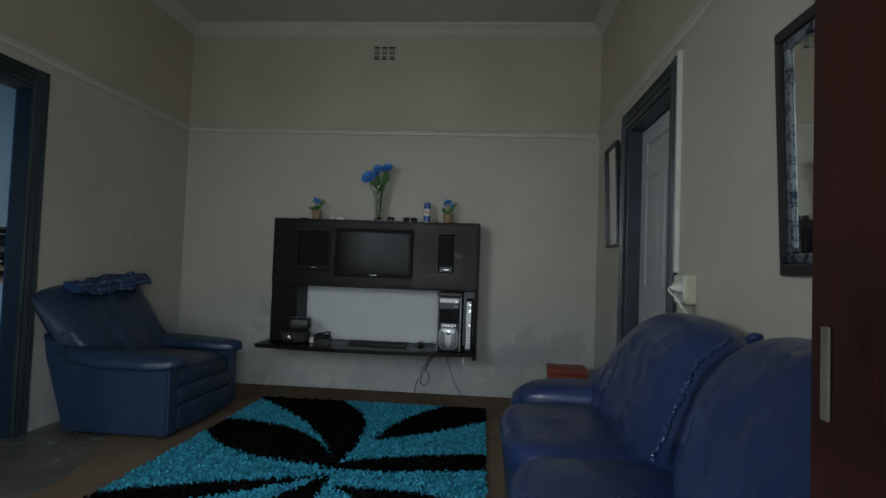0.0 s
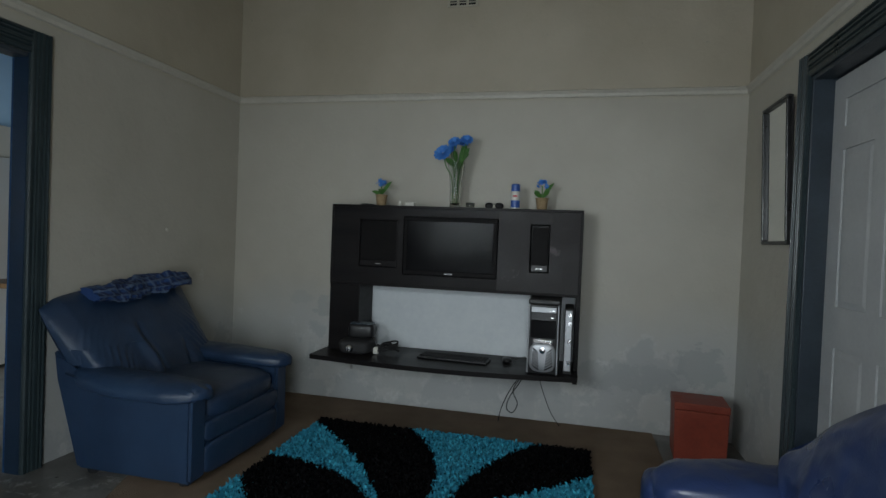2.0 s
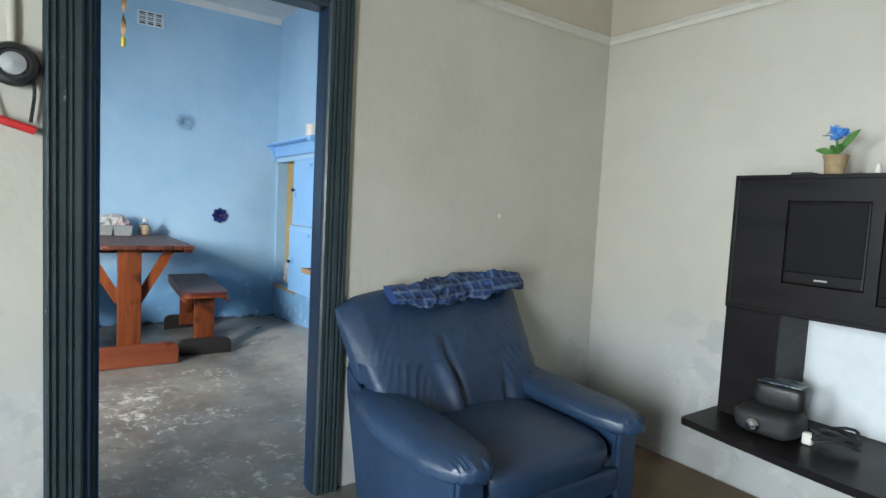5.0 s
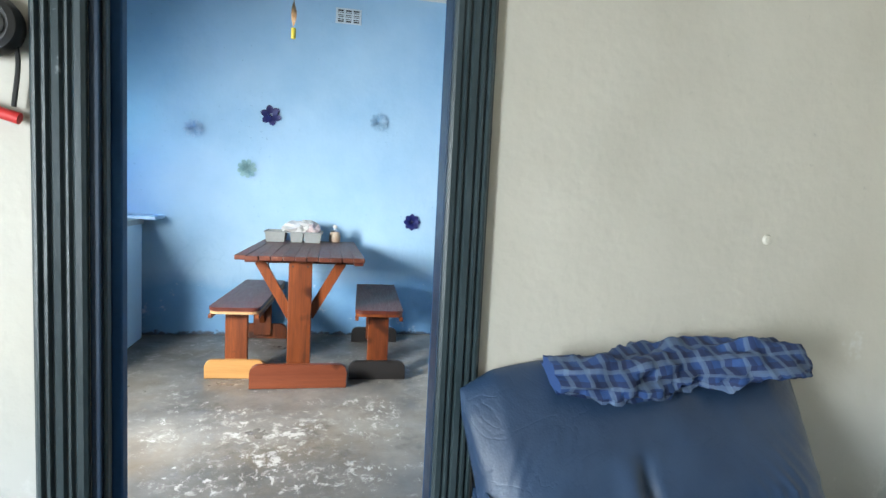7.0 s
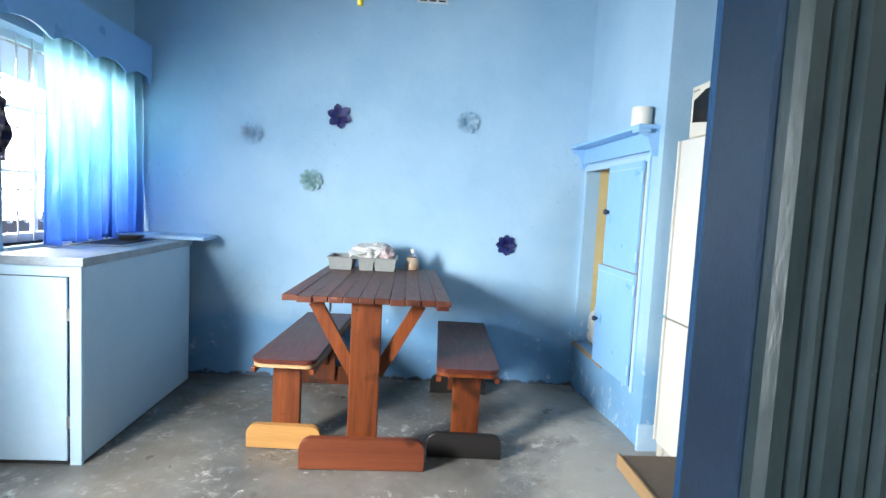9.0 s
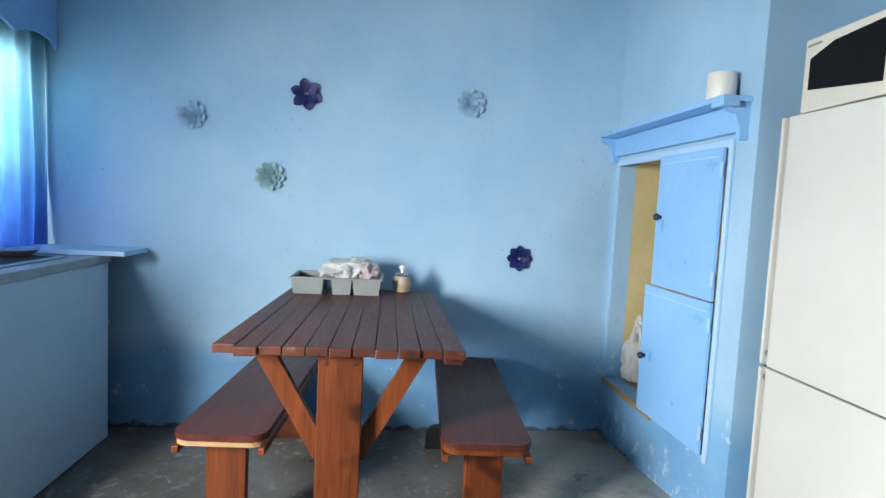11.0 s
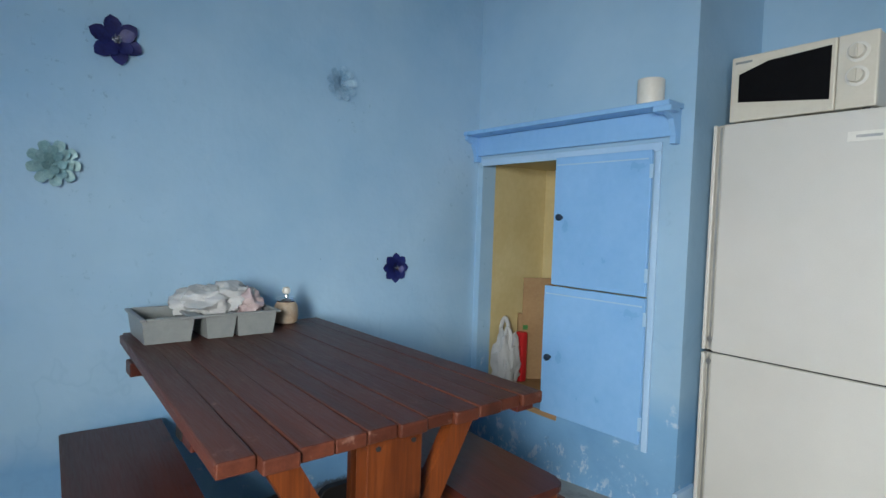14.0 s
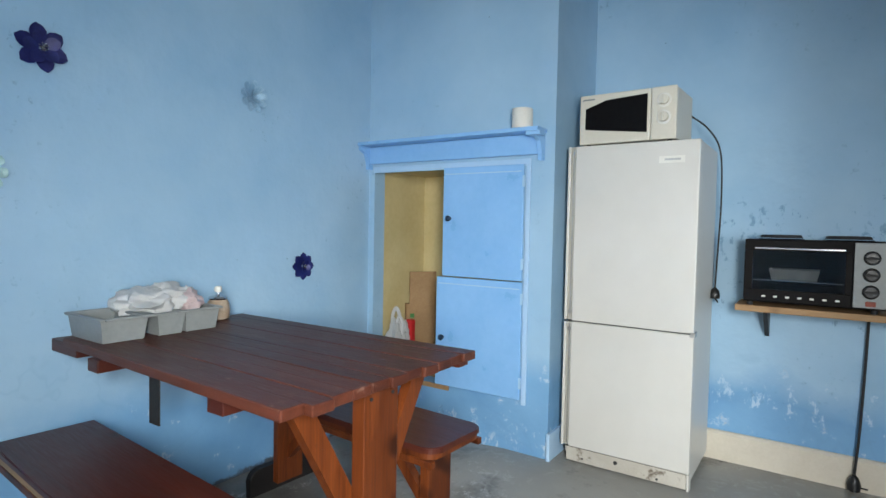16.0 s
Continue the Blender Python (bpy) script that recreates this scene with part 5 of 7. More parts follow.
bag = thing("black_case", (-1.155, 4.44, 0.431), 8, label="black zipped camera case with a small box on top", category="case")
part("body", pillow(0, 0, 0.050, 0.115, 0.105, 0.050, 3.6, 0.006, 9, 40, 20), MATT_BLACK, bag, smooth=True)
part("upper_box", pillow(0.02, 0.04, 0.145, 0.088, 0.065, 0.050, 5.0, 0.003, 9, 36, 16), BLACK_PLASTIC, bag, smooth=True)
part("clear_cover", box(-0.055, 0.095, -0.015, 0.095, 0.193, 0.199, 0.002), FRAME_SILVER, bag, "shiny plastic sleeve")
part("buckle", lathe([(0.020, 0), (0.024, 0.006), (0.016, 0.016), (0, 0.018)], (-0.03, -0.108, 0.045), 16, m=pose(0, 0, 0, 90, 0, 0)), CHROME, bag, smooth=True)
cb = thing("coiled_cable", (-0.945, 4.47, 0.431), label="tangle of black cable with a white plug on the desk shelf", category="cable")
pts = [(0.055 * math.cos(a * 1.0) + 0.012 * math.sin(a * 2.3), 0.045 * math.sin(a * 1.1), 0.012 + 0.018 * (1 + math.sin(a * 1.7)) + 0.0012 * a) for a in [k * 0.35 for k in range(90)]]
part("cord", tube(pts, 0.006, 6), MATT_BLACK, cb)
part("plug", box(-0.095, -0.060, -0.045, -0.015, 0.0, 0.045, 0.008, 2), WHITE_PLASTIC, cb, "white plug")

hang = thing("hanging_cables", (0, 4.33, 0.40), label="thin black cables hanging from the desk shelf to the floor", category="cable")
for run, r in (([(-0.02, 0.10, 0.0), (-0.05, 0.08, -0.06), (-0.11, 0.10, -0.16), (-0.13, 0.12, -0.24), (-0.09, 0.10, -0.26), (-0.06, 0.10, -0.20), (-0.09, 0.10, -0.12), (-0.05, 0.10, -0.04), (0.0, 0.12, 0.0)], 0.0035),
               ([(-0.03, 0.10, 0.0), (-0.10, 0.10, -0.10), (-0.17, 0.20, -0.26), (-0.20, 0.28, -0.385)], 0.003), ([(0.06, 0.12, 0.0), (0.09, 0.18, -0.12), (0.14, 0.28, -0.28), (0.20, 0.33, -0.385)], 0.0025)):
    part("cord", tube(curve_points(run), r, 6), MATT_BLACK, hang)

# ---------------------------------------------------------------- things on top of the unit
TOP = UZ1
PETAL_BLUE = surface("blue_silk_petal", (0.03, 0.16, 0.55), (0.10, 0.34, 0.80), 30, 0.7)
LEAF_GREEN = surface("green_plastic_leaf", (0.03, 0.10, 0.02), (0.08, 0.22, 0.04), 20, 0.5)
HESSIAN = surface("hessian_wrap", (0.25, 0.17, 0.09), (0.38, 0.28, 0.16), 40, 0.9, grain=200, relief=0.6)
STRING = surface("plastic_stem", (0.05, 0.14, 0.03), (0.09, 0.22, 0.05), 30, 0.5)
PEBBLE = surface("pale_pebble", (0.35, 0.28, 0.20), (0.62, 0.55, 0.45), 40, 0.4)
local_random = random.Random(11)


def blossom(r, n, layers, at, tilt, bm=None):
    bm = bm or bmesh.new()
    m = Matrix.Translation(at) @ Euler(tilt).to_matrix().to_4x4()
    for L in range(layers):
        k = n - 2 * L
        for i in range(max(5, k)):
            a = 2 * math.pi * (i + 0.5 * (L % 2)) / max(5, k) + local_random.uniform(-0.08, 0.08)
            ln, up = r * (1 - 0.20 * L), r * (0.10 + 0.20 * L)
            w = r * 0.26
            rows = []
            for s, ww in ((0.10, 0.35), (0.45, 1.0), (0.8, 0.95), (1.0, 0.25)):
                z = up * s * (1.5 - 0.6 * s) + (0.05 * r if s == 1 else 0)
                c = Vector((math.cos(a), math.sin(a), 0)) * ln * s
                t_ = Vector((-math.sin(a), math.cos(a), 0)) * w * ww
                rows.append([bm.verts.new(m @ (c - t_ + Vector((0, 0, z + 0.04 * r)))), bm.verts.new(m @ (c + Vector((0, 0, z)))), bm.verts.new(m @ (c + t_ + Vector((0, 0, z + 0.04 * r))))])
            for p, q in zip(rows, rows[1:]):
                for j in (0, 1):
                    bm.faces.new((p[j], p[j + 1], q[j + 1], q[j]))
    return bm


def leaf(base, tip, width, bm=None):
    bm = bm or bmesh.new()
    b, t_ = Vector(base), Vector(tip)
    d = t_ - b
    s = d.cross(Vector((0.3, 0.9, 0.2))).normalized()
    rows = []
    for u, w in ((0, 0.15), (0.3, 0.9), (0.6, 1.0), (0.85, 0.55), (1, 0.05)):
        c = b + d * u + Vector((0, 0, 0.10 * d.length * math.sin(math.pi * u)))
        rows.append([bm.verts.new(c - s * width * w), bm.verts.new(c + Vector((0, 0, -0.12 * width))), bm.verts.new(c + s * width * w)])
    for p, q in zip(rows, rows[1:]):
        for j in (0, 1):
            bm.faces.new((p[j], p[j + 1], q[j + 1], q[j]))
    return bm


vase = thing("flower_vase", (-0.550, 4.585, TOP), label="clear glass vase of blue artificial flowers on the wall unit", category="vase")
part("glass_vase", lathe([(0.036, 0), (0.040, 0.006), (0.036, 0.03), (0.038, 0.12), (0.044, 0.20), (0.056, 0.285), (0.058, 0.305), (0.055, 0.305), (0.052, 0.28), (0.040, 0.20), (0.034, 0.12), (0.032, 0.03), (0.0, 0.014)], (0, 0, 0), 28), GLASS, vase, "clear flared glass", True)
bm = bmesh.new()
for k in range(46):
    a, rr = local_random.uniform(0, 6.28), local_random.uniform(0, 0.024)
    bmesh.ops.create_icosphere(bm, subdivisions=1, radius=local_random.uniform(0.006, 0.010), matrix=Matrix.Translation((rr * math.cos(a), rr * math.sin(a), 0.022 + 0.0016 * k)))
part("pebbles", bm, PEBBLE, vase, "pale pebbles in the vase", True)
HEADS = [(-0.085, -0.045, 0.362, 0.066, (1.0, -0.35, 0)), (-0.040, 0.0, 0.392, 0.050, (0.7, -0.5, 0)), (-0.012, -0.03, 0.438, 0.046, (0.9, -0.1, 0)), (0.070, -0.03, 0.452, 0.044, (0.9, 0.35, 0)), (0.035, 0.01, 0.432, 0.042, (0.5, 0.2, 0))]
for x, y, z, r, tl in HEADS:
    part("flower", blossom(r, 12, 3, (x, y, z), tl), PETAL_BLUE, vase, "blue silk flower")
    part("stem", tube(curve_points([(x * 0.15, y * 0.3, 0.03), (x * 0.3, y * 0.4, 0.2), (x * 0.7, y, z - 0.09), (x, y, z - 0.005)]), 0.004, 6), STRING, vase)
for b_, t_, w_ in (((0.01, 0, 0.28), (0.09, -0.03, 0.40), 0.024), ((0.0, 0, 0.27), (-0.075, -0.03, 0.33), 0.022), ((0.02, 0, 0.30), (0.06, 0.02, 0.44), 0.022), ((0.0, -0.01, 0.25), (0.055, -0.05, 0.31), 0.020),
                   ((0, 0, 0.29), (-0.03, 0.03, 0.40), 0.020), ((0.01, 0, 0.33), (0.085, -0.01, 0.36), 0.021)):
    part("leaf", leaf(b_, t_, w_), LEAF_GREEN, vase)


def small_pot(x, y, tall, label, lean):
    p = thing("potted_flower", (x, y, TOP), lean, label=label, category="potted flower", group="small pots on the unit")
    part("pot", lathe([(0.030, 0), (0.034, 0.02), (0.038, 0.062), (0.044, 0.078), (0.036, 0.080), (0.0, 0.066)], (0, 0, 0), 18), HESSIAN, p, "hessian-wrapped pot", True)
    bm = bmesh.new()
    for k in range(16):
        a, b = local_random.uniform(0, 6.28), local_random.uniform(-0.3, 1.4)
        c = Vector((math.cos(a) * math.cos(b), math.sin(a) * math.cos(b), math.sin(b))) * 0.030
        blossom(0.018, 6, 1, Vector((-0.004, 0, tall)) + c, (local_random.uniform(-1, 1), local_random.uniform(-1, 1), 0), bm)
    part("flower_head", bm, PETAL_BLUE, p, "blue hydrangea-like head")
    part("stem", tube([(0, 0, 0.06), (-0.002, 0, tall)], 0.004, 6), STRING, p)
    for t_ in ((0.075, -0.01, tall + 0.02), (-0.065, -0.02, tall - 0.05), (0.03, -0.05, tall - 0.035), (-0.04, 0.04, tall - 0.03)):
        part("leaf", leaf((0, 0, 0.075), t_, 0.014), LEAF_GREEN, p)


small_pot(-1.075, 4.58, 0.150, "small pot of blue artificial flowers in hessian", 0)
small_pot(0.03, 4.58, 0.160, "small pot of blue artificial flowers with long leaves", 25)
can = thing("spray_can", (-0.142, 4.57, TOP), label="blue and white aerosol can on the wall unit", category="spray can")
BLUE_PLASTIC = surface("blue_plastic", (0.02, 0.07, 0.30), (0.035, 0.11, 0.40), 20, 0.3)
part("can", lathe([(0.026, 0), (0.029, 0.004), (0.029, 0.112), (0.027, 0.118), (0.0, 0.12)], (0, 0, 0), 24), WHITE_PLASTIC, can, "white can body", True)
part("label_band", lathe([(0.0293, 0.012), (0.0297, 0.012), (0.0297, 0.058), (0.0293, 0.058)], (0, 0, 0), 24), BLUE_PLASTIC, can, "blue printed band")
part("cap", lathe([(0.028, 0.118), (0.029, 0.122), (0.028, 0.162), (0.020, 0.168), (0, 0.168)], (0, 0, 0), 24), BLUE_PLASTIC, can, "blue cap", True)
part("label_mark", box(-0.014, 0.014, -0.0310, -0.0290, 0.080, 0.092), RED_PLASTIC, can)
solo("paper_slip", box(-0.205, -0.085, 4.50, 4.56, TOP, TOP + 0.003), WHITE_PLASTIC, "white paper slip beneath the spray can", "paper")
sun = thing("sunglasses", (-0.275, 4.53, TOP), label="black sunglasses lying folded on the wall unit", category="sunglasses")
for x in (-0.033, 0.033):
    part("lens", pillow(x, 0, 0.020, 0.027, 0.006, 0.019, 2.5, 0, nu=20, nv=10), SCREEN, sun, smooth=True)
part("bridge", tube(curve_points([(-0.012, -0.002, 0.026), (0, -0.005, 0.030), (0.012, -0.002, 0.026)], 4), 0.003, 6), BLACK_PLASTIC, sun)
for x in (-0.058, 0.058):
    part("temple", tube([(x, 0, 0.026), (x * 0.95, 0.05, 0.020), (x * 0.6, 0.10, 0.006)], 0.0025, 6), BLACK_PLASTIC, sun)
solo("small_glass_dish", lathe([(0.026, 0), (0.030, 0.03), (0.028, 0.034), (0.024, 0.008), (0, 0.006)], (-0.435, 4.53, TOP), 20), GLASS, "small clear glass dish on the wall unit", "dish", smooth=True)
solo("white_charger", box(-0.885, -0.820, 4.52, 4.57, TOP, TOP + 0.028, 0.006), WHITE_PLASTIC, "small white plastic box on the wall unit", "box")
solo("medicine_bottle", lathe([(0.010, 0), (0.011, 0.022), (0.007, 0.028), (0.007, 0.036), (0, 0.036)], (-0.925, 4.54, TOP), 14), WHITE_PLASTIC, "tiny white bottle on the wall unit", "bottle", smooth=True)
solo("dark_phone", box(-1.19, -1.12, 4.49, 4.60, TOP, TOP + 0.010, 0.003), BLACK_PLASTIC, "dark phone lying on the wall unit", "phone")

# ---------------------------------------------------------------- red box, frames, switch box
rb = thing("red_box", (1.005, 4.44, 0.0), -4, label="dark red painted wooden box with a lid, on the floor", category="box")
bm = box(-0.145, 0.145, -0.125, 0.125, 0.0, 0.295, 0.004)
for v in bm.verts:
    k = 0.95 + 0.05 * v.co.z / 0.295
    v.co.x *= k
    v.co.y *= k
part("body", bm, RED_BOX, rb)
part("lid", box(-0.147, 0.147, -0.127, 0.127, 0.297, 0.340, 0.005), RED_BOX, rb, "flush red lid")


def framed_mirror(name, label, yc, zc, w, h, tilt, border, inner):
    """Hangs on the east wall, facing -x."""
    f = thing(name, label=label, category="mirror")
    f.matrix_world = pose(XE, yc, zc, 0, 0, 90) @ pose(0, 0, 0, tilt, 0, 0)
    part("backing", box(-w / 2 + 0.004, w / 2 - 0.004, 0.004, 0.014, -h / 2 + 0.004, h / 2 - 0.004), MATT_BLACK, f)
    part("glass", box(-w / 2 + border * 0.8, w / 2 - border * 0.8, 0.0142, 0.018, -h / 2 + border * 0.8, h / 2 - border * 0.8), MIRROR, f, "mirror glass")
    for a, b, c, d in ((-w / 2, w / 2, -h / 2, -h / 2 + border), (-w / 2, w / 2, h / 2 - border, h / 2), (-w / 2, -w / 2 + border, -h / 2 + border, h / 2 - border), (w / 2 - border, w / 2, -h / 2 + border, h / 2 - border)):
        part("frame", box(a, b, 0.010, 0.036, c, d, 0.006, 2), FRAME_BLACK, f, "black frame")
    if inner:
        p, q, s = w / 2 - border, h / 2 - border, 0.030
        for a, b, c, d in ((-p, p, -q, -q + s), (-p, p, q - s, q), (-p, -p + s, -q + s, q - s), (p - s, p, -q + s, q - s)):
            part("slip", box(a, b, 0.016, 0.028, c, d, 0.006, 2), FRAME_SILVER, f, "worn silver inner frame")
    return f


framed_mirror("wall_mirror", "large mirror in a black and silver frame on the wall", 1.505, 1.445, 0.62, 0.75, -2, 0.036, True)
framed_mirror("narrow_mirror", "narrow wall mirror in a thin dark frame", 4.13, 1.635, 0.37, 0.74, -2, 0.018, False)

sw = thing("socket_box", (XE, 2.60, 1.005), label="yellowed surface-mounted socket box with a white plug", category="socket")
part("body", box(-0.050, 0.0, -0.072, 0.072, -0.066, 0.066, 0.008, 3), CREAM_BOX, sw)
part("face_plate", box(-0.056, -0.049, -0.064, 0.064, -0.058, 0.058, 0.004), WHITE_PLASTIC, sw)
for y in (0.03, 0.06):
    part("switch", box(-0.062, -0.055, y - 0.014, y + 0.006, 0.0, 0.028, 0.003), CREAM_BOX, sw)
plug = thing("wall_plug", (XE, 2.535, 1.01), label="white plug and cable in the socket box", category="plug")
part("body", lathe([(0.020, 0), (0.022, 0.01), (0.016, 0.035), (0.008, 0.05), (0, 0.05)], (-0.056, 0.03, 0), 16, m=pose(0, 0, 0, 0, -90, 0)), WHITE_PLASTIC, plug, smooth=True)
part("cord", tube(curve_points([(-0.10, 0.03, 0), (-0.12, 0.0, -0.01), (-0.10, -0.07, -0.06), (-0.03, -0.08, -0.20), (-0.012, -0.08, -0.50), (-0.012, -0.08, -0.95)]), 0.005, 6), WHITE_PLASTIC, plug)
solo("cable_trunking", box(XE - 0.022, XE, DL - 0.110 - 0.030, DL - 0.112, 1.08, 2.16, 0.004), WHITE_PLASTIC, "white plastic cable trunking beside the door", "trunking")

lan = thing("hanging_lantern", (XW, 2.045, 1.60), label="round black wall lantern with straps and a red handle", category="lantern")
part("drum", lathe([(0.050, 0.0), (0.062, 0.008), (0.066, 0.030), (0.058, 0.044), (0.046, 0.048), (0.044, 0.040), (0.0, 0.040)], (0.002, 0, 0), 28, m=pose(0, 0, 0, 0, 90, 0)), BLACK_PLASTIC, lan, smooth=True)
part("lens", lathe([(0.0, 0.0), (0.034, 0.0), (0.032, 0.008), (0, 0.012)], (0.042, 0, 0), 24, m=pose(0, 0, 0, 0, 90, 0)), SILVER, lan, "dull grey lens", True)
for y, e in ((-0.052, -0.035), (0.045, 0.040)):
    part("strap", tube(curve_points([(0.02, y, -0.03), (0.022, y * 1.1, -0.08), (0.022, e, -0.165)]), 0.005, 6), MATT_BLACK, lan)
part("handle", tube(curve_points([(0.024, -0.050, -0.160), (0.026, 0.0, -0.175), (0.024, 0.052, -0.190)]), 0.013, 10), RED_PLASTIC, lan, "red plastic handle", True)
solo("wall_conduit", tube([(XW + 0.013, 2.04, 1.655), (XW + 0.013, 2.036, 2.198)], 0.013, 10), LIVING_WALL, "painted cable conduit running up the wall", "conduit", smooth=True)
solo("wall_blemish", lathe([(0.016, 0), (0.011, 0.006), (0, 0.008)], (XW, 4.00, 1.214), 10, m=pose(0, 0, 0, 0, 90, 0)), RAIL_PAINT, "white plaster lump on the wall", "plaster lump", smooth=True)

# ---------------------------------------------------------------- kitchen: table and benches
table = thing("picnic_table", (-5.22, 2.58, 0.0), label="dark stained slatted wooden table on orange pine legs", category="table")
OX, OY = 5.22, -2.58
TN, TF, TT = -4.552, -5.80, 0.870
nplank, y0t, y1t = 11, 2.172, 2.988
pw = (y1t - y0t) / nplank
for k in range(nplank):
    a, b = y0t + k * pw + 0.0012, y0t + (k + 1) * pw - 0.0012
    near = TN + local_random.uniform(-0.008, 0.008) + (-0.016 if k == 0 else 0)
    far = TF + local_random.uniform(-0.006, 0.006)
    dz = local_random.uniform(-0.0015, 0.0015)
    bm = box(far + OX, near + OX, a + OY, b + OY, TT - 0.030 + dz, TT + dz, 0.004, 2)
    for vert in bm.verts:                       # the top narrows a little towards the wall
        vert.co.y += 0.032 * (TN + OX - vert.co.x) / (TN - TF) * (1 - k / (nplank - 1)) * 1.4 - 0.020 * (TN + OX - vert.co.x) / (TN - TF) * k / (nplank - 1)
    part("plank", bm, TABLE_WOOD, table)
for x in (-4.86, -5.53):
    part("batten", box(x - 0.035 + OX, x + 0.035 + OX, 2.20 + OY, 2.96 + OY, TT - 0.075, TT - 0.032, 0.004), BENCH_WOOD, table)
part("edge_strip", box(-4.90 + OX, TN - 0.02 + OX, 2.92 + OY, 2.98 + OY, TT - 0.052, TT - 0.032, 0.003), BENCH_WOOD, table)


def rounded_board(y0, y1, z0, z1, r, x0, x1):
    o = [(y0, z0), (y1, z0)]
    for k in range(7):
        a = math.pi / 2 * k / 6
        o.append((y1 - r + r * math.cos(a), z1 - r + r * math.sin(a)))
    for k in range(7):
        a = math.pi / 2 + math.pi / 2 * k / 6
        o.append((y0 + r + r * math.cos(a), z1 - r + r * math.sin(a)))
    bm = prism(o, "x", x0, x1)
    bmesh.ops.bevel(bm, geom=[e for e in bm.edges if abs(e.verts[0].co.x - e.verts[1].co.x) < 1e-5], offset=0.004, segments=1, affect="EDGES")
    return bm


def brace(p, q, w, d):
    """A flat bar of width w and thickness d in x between two (y, z) points at x = p[0]."""
    a, b = Vector(p), Vector(q)
    n = Vector((0, -(b.z - a.z), b.y - a.y)).normalized() * w / 2
    pts = [a + n, b + n, b - n, a - n]
    return prism([(v.y, v.z) for v in pts], "x", a.x - d / 2, a.x + d / 2)


for x, s in ((-4.64, 1),):
    part("post", box(x - 0.024 + OX, x + 0.024 + OX, 2.503 + OY, 2.652 + OY, 0.06, TT - 0.033, 0.004), PINE_ORANGE, table, "orange varnished pine post")
    part("foot", rounded_board(2.275 + OY, 2.895 + OY, 0.0, 0.158, 0.055, x + s * 0.024 + OX, x + s * 0.066 + OX), FOOT_RED, table, "red-brown board foot")
    for yb, yt in ((2.52, 2.315), (2.635, 2.842)):
        part("brace", brace((x - s * 0.045 + OX, yb + OY, 0.46), (x - s * 0.045 + OX, yt + OY, TT - 0.045), 0.062, 0.036), PINE_ORANGE, table, "diagonal pine brace")
    for yy in (2.53, 2.625):
        for zz in (0.80,):
            part("screw", lathe([(0.006, 0), (0.006, 0.003), (0, 0.003)], (x + s * 0.024 + OX, yy + OY, zz), 8, m=pose(0, 0, 0, 0, 90 * s, 0)), IRON, table)
part("wall_batten", box(XK + OX, -5.79 + OX, 2.26 + OY, 2.90 + OY, TT - 0.080, TT - 0.032, 0.004), BENCH_WOOD, table, "batten fixing the table to the wall")
part("bracket", box(-5.37 + OX, -5.31 + OX, 2.30 + OY, 2.306 + OY, 0.635, TT - 0.033, 0.002), IRON, table, "black metal strip below the top")


def bench(cx, cy, rz, length, feet, edge, label):
    b = thing("wooden_bench", (cx, cy, 0.0), rz, label=label, category="bench", group="benches at the table")
    half, wd, top = length / 2, 0.165, 0.500
    r = 0.055
    o = [(-half, -wd), (half - r, -wd)]
    for k in range(7):
        a = -math.pi / 2 + math.pi / 2 * k / 6
        o.append((half - r + r * math.cos(a), -wd + r + r * math.sin(a)))
    for k in range(7):
        a = math.pi / 2 * k / 6
        o.append((half - r + r * math.cos(a), wd - r + r * math.sin(a)))
    o.append((-half, wd))
    bm = prism(o, "z", top - 0.024, top)
    bmesh.ops.bevel(bm, geom=[e for e in bm.edges if abs(e.verts[0].co.z - e.verts[1].co.z) < 1e-5], offset=0.004, segments=2, affect="EDGES")
    part("seat", bm, BENCH_WOOD, b, "dark red-brown stained seat board")
    bm = prism([(x * 0.985, y * 0.975) for x, y in o], "z", top - 0.046, top - 0.025)
    part("seat_edge", bm, edge, b, "bare pine underside edge")
    part("side_strip", box(-half + 0.02, half - 0.01, -wd + 0.002, -wd + 0.026, top - 0.074, top - 0.048, 0.003), PINE_ORANGE, b)
    part("side_strip", box(-half + 0.02, half - 0.01, wd - 0.026, wd - 0.002, top - 0.074, top - 0.048, 0.003), PINE_ORANGE, b)
    for s, mt in zip((1, -1), feet):
        x = s * (half - 0.115)
        part("leg", box(x - 0.020, x + 0.020, -0.073, 0.073, 0.04, top - 0.036, 0.004), PINE_ORANGE, b, "orange pine leg")
        part("foot", rounded_board(-0.197, 0.197, 0.0, 0.128, 0.050, x + s * 0.020, x + s * 0.058), mt, b)
        part("brace", prism([(x - s * 0.022, 0.15), (x - s * 0.022, 0.21), (x - s * 0.26, top - 0.036), (x - s * 0.32, top - 0.036)], "y", -0.02, 0.02), PINE_ORANGE, b)
    return b


bench(-5.250, 3.138, -3.2, 1.15, (FOOT_BLACK, FOOT_BLACK), PINE_ORANGE, "dark wooden bench with black board feet, beside the table")
bench(-5.345, 2.185, -3.4, 1.22, (PINE_PALE, PINE_ORANGE), SHELF_WOOD, "dark wooden bench with a pale pine foot, beside the table")

# ---------------------------------------------------------------- things on the table
tray = thing("cutlery_tray", (-5.70, 2.47, TT + 0.001), label="grey plastic tray with compartments, holding plastic bags", category="tray")


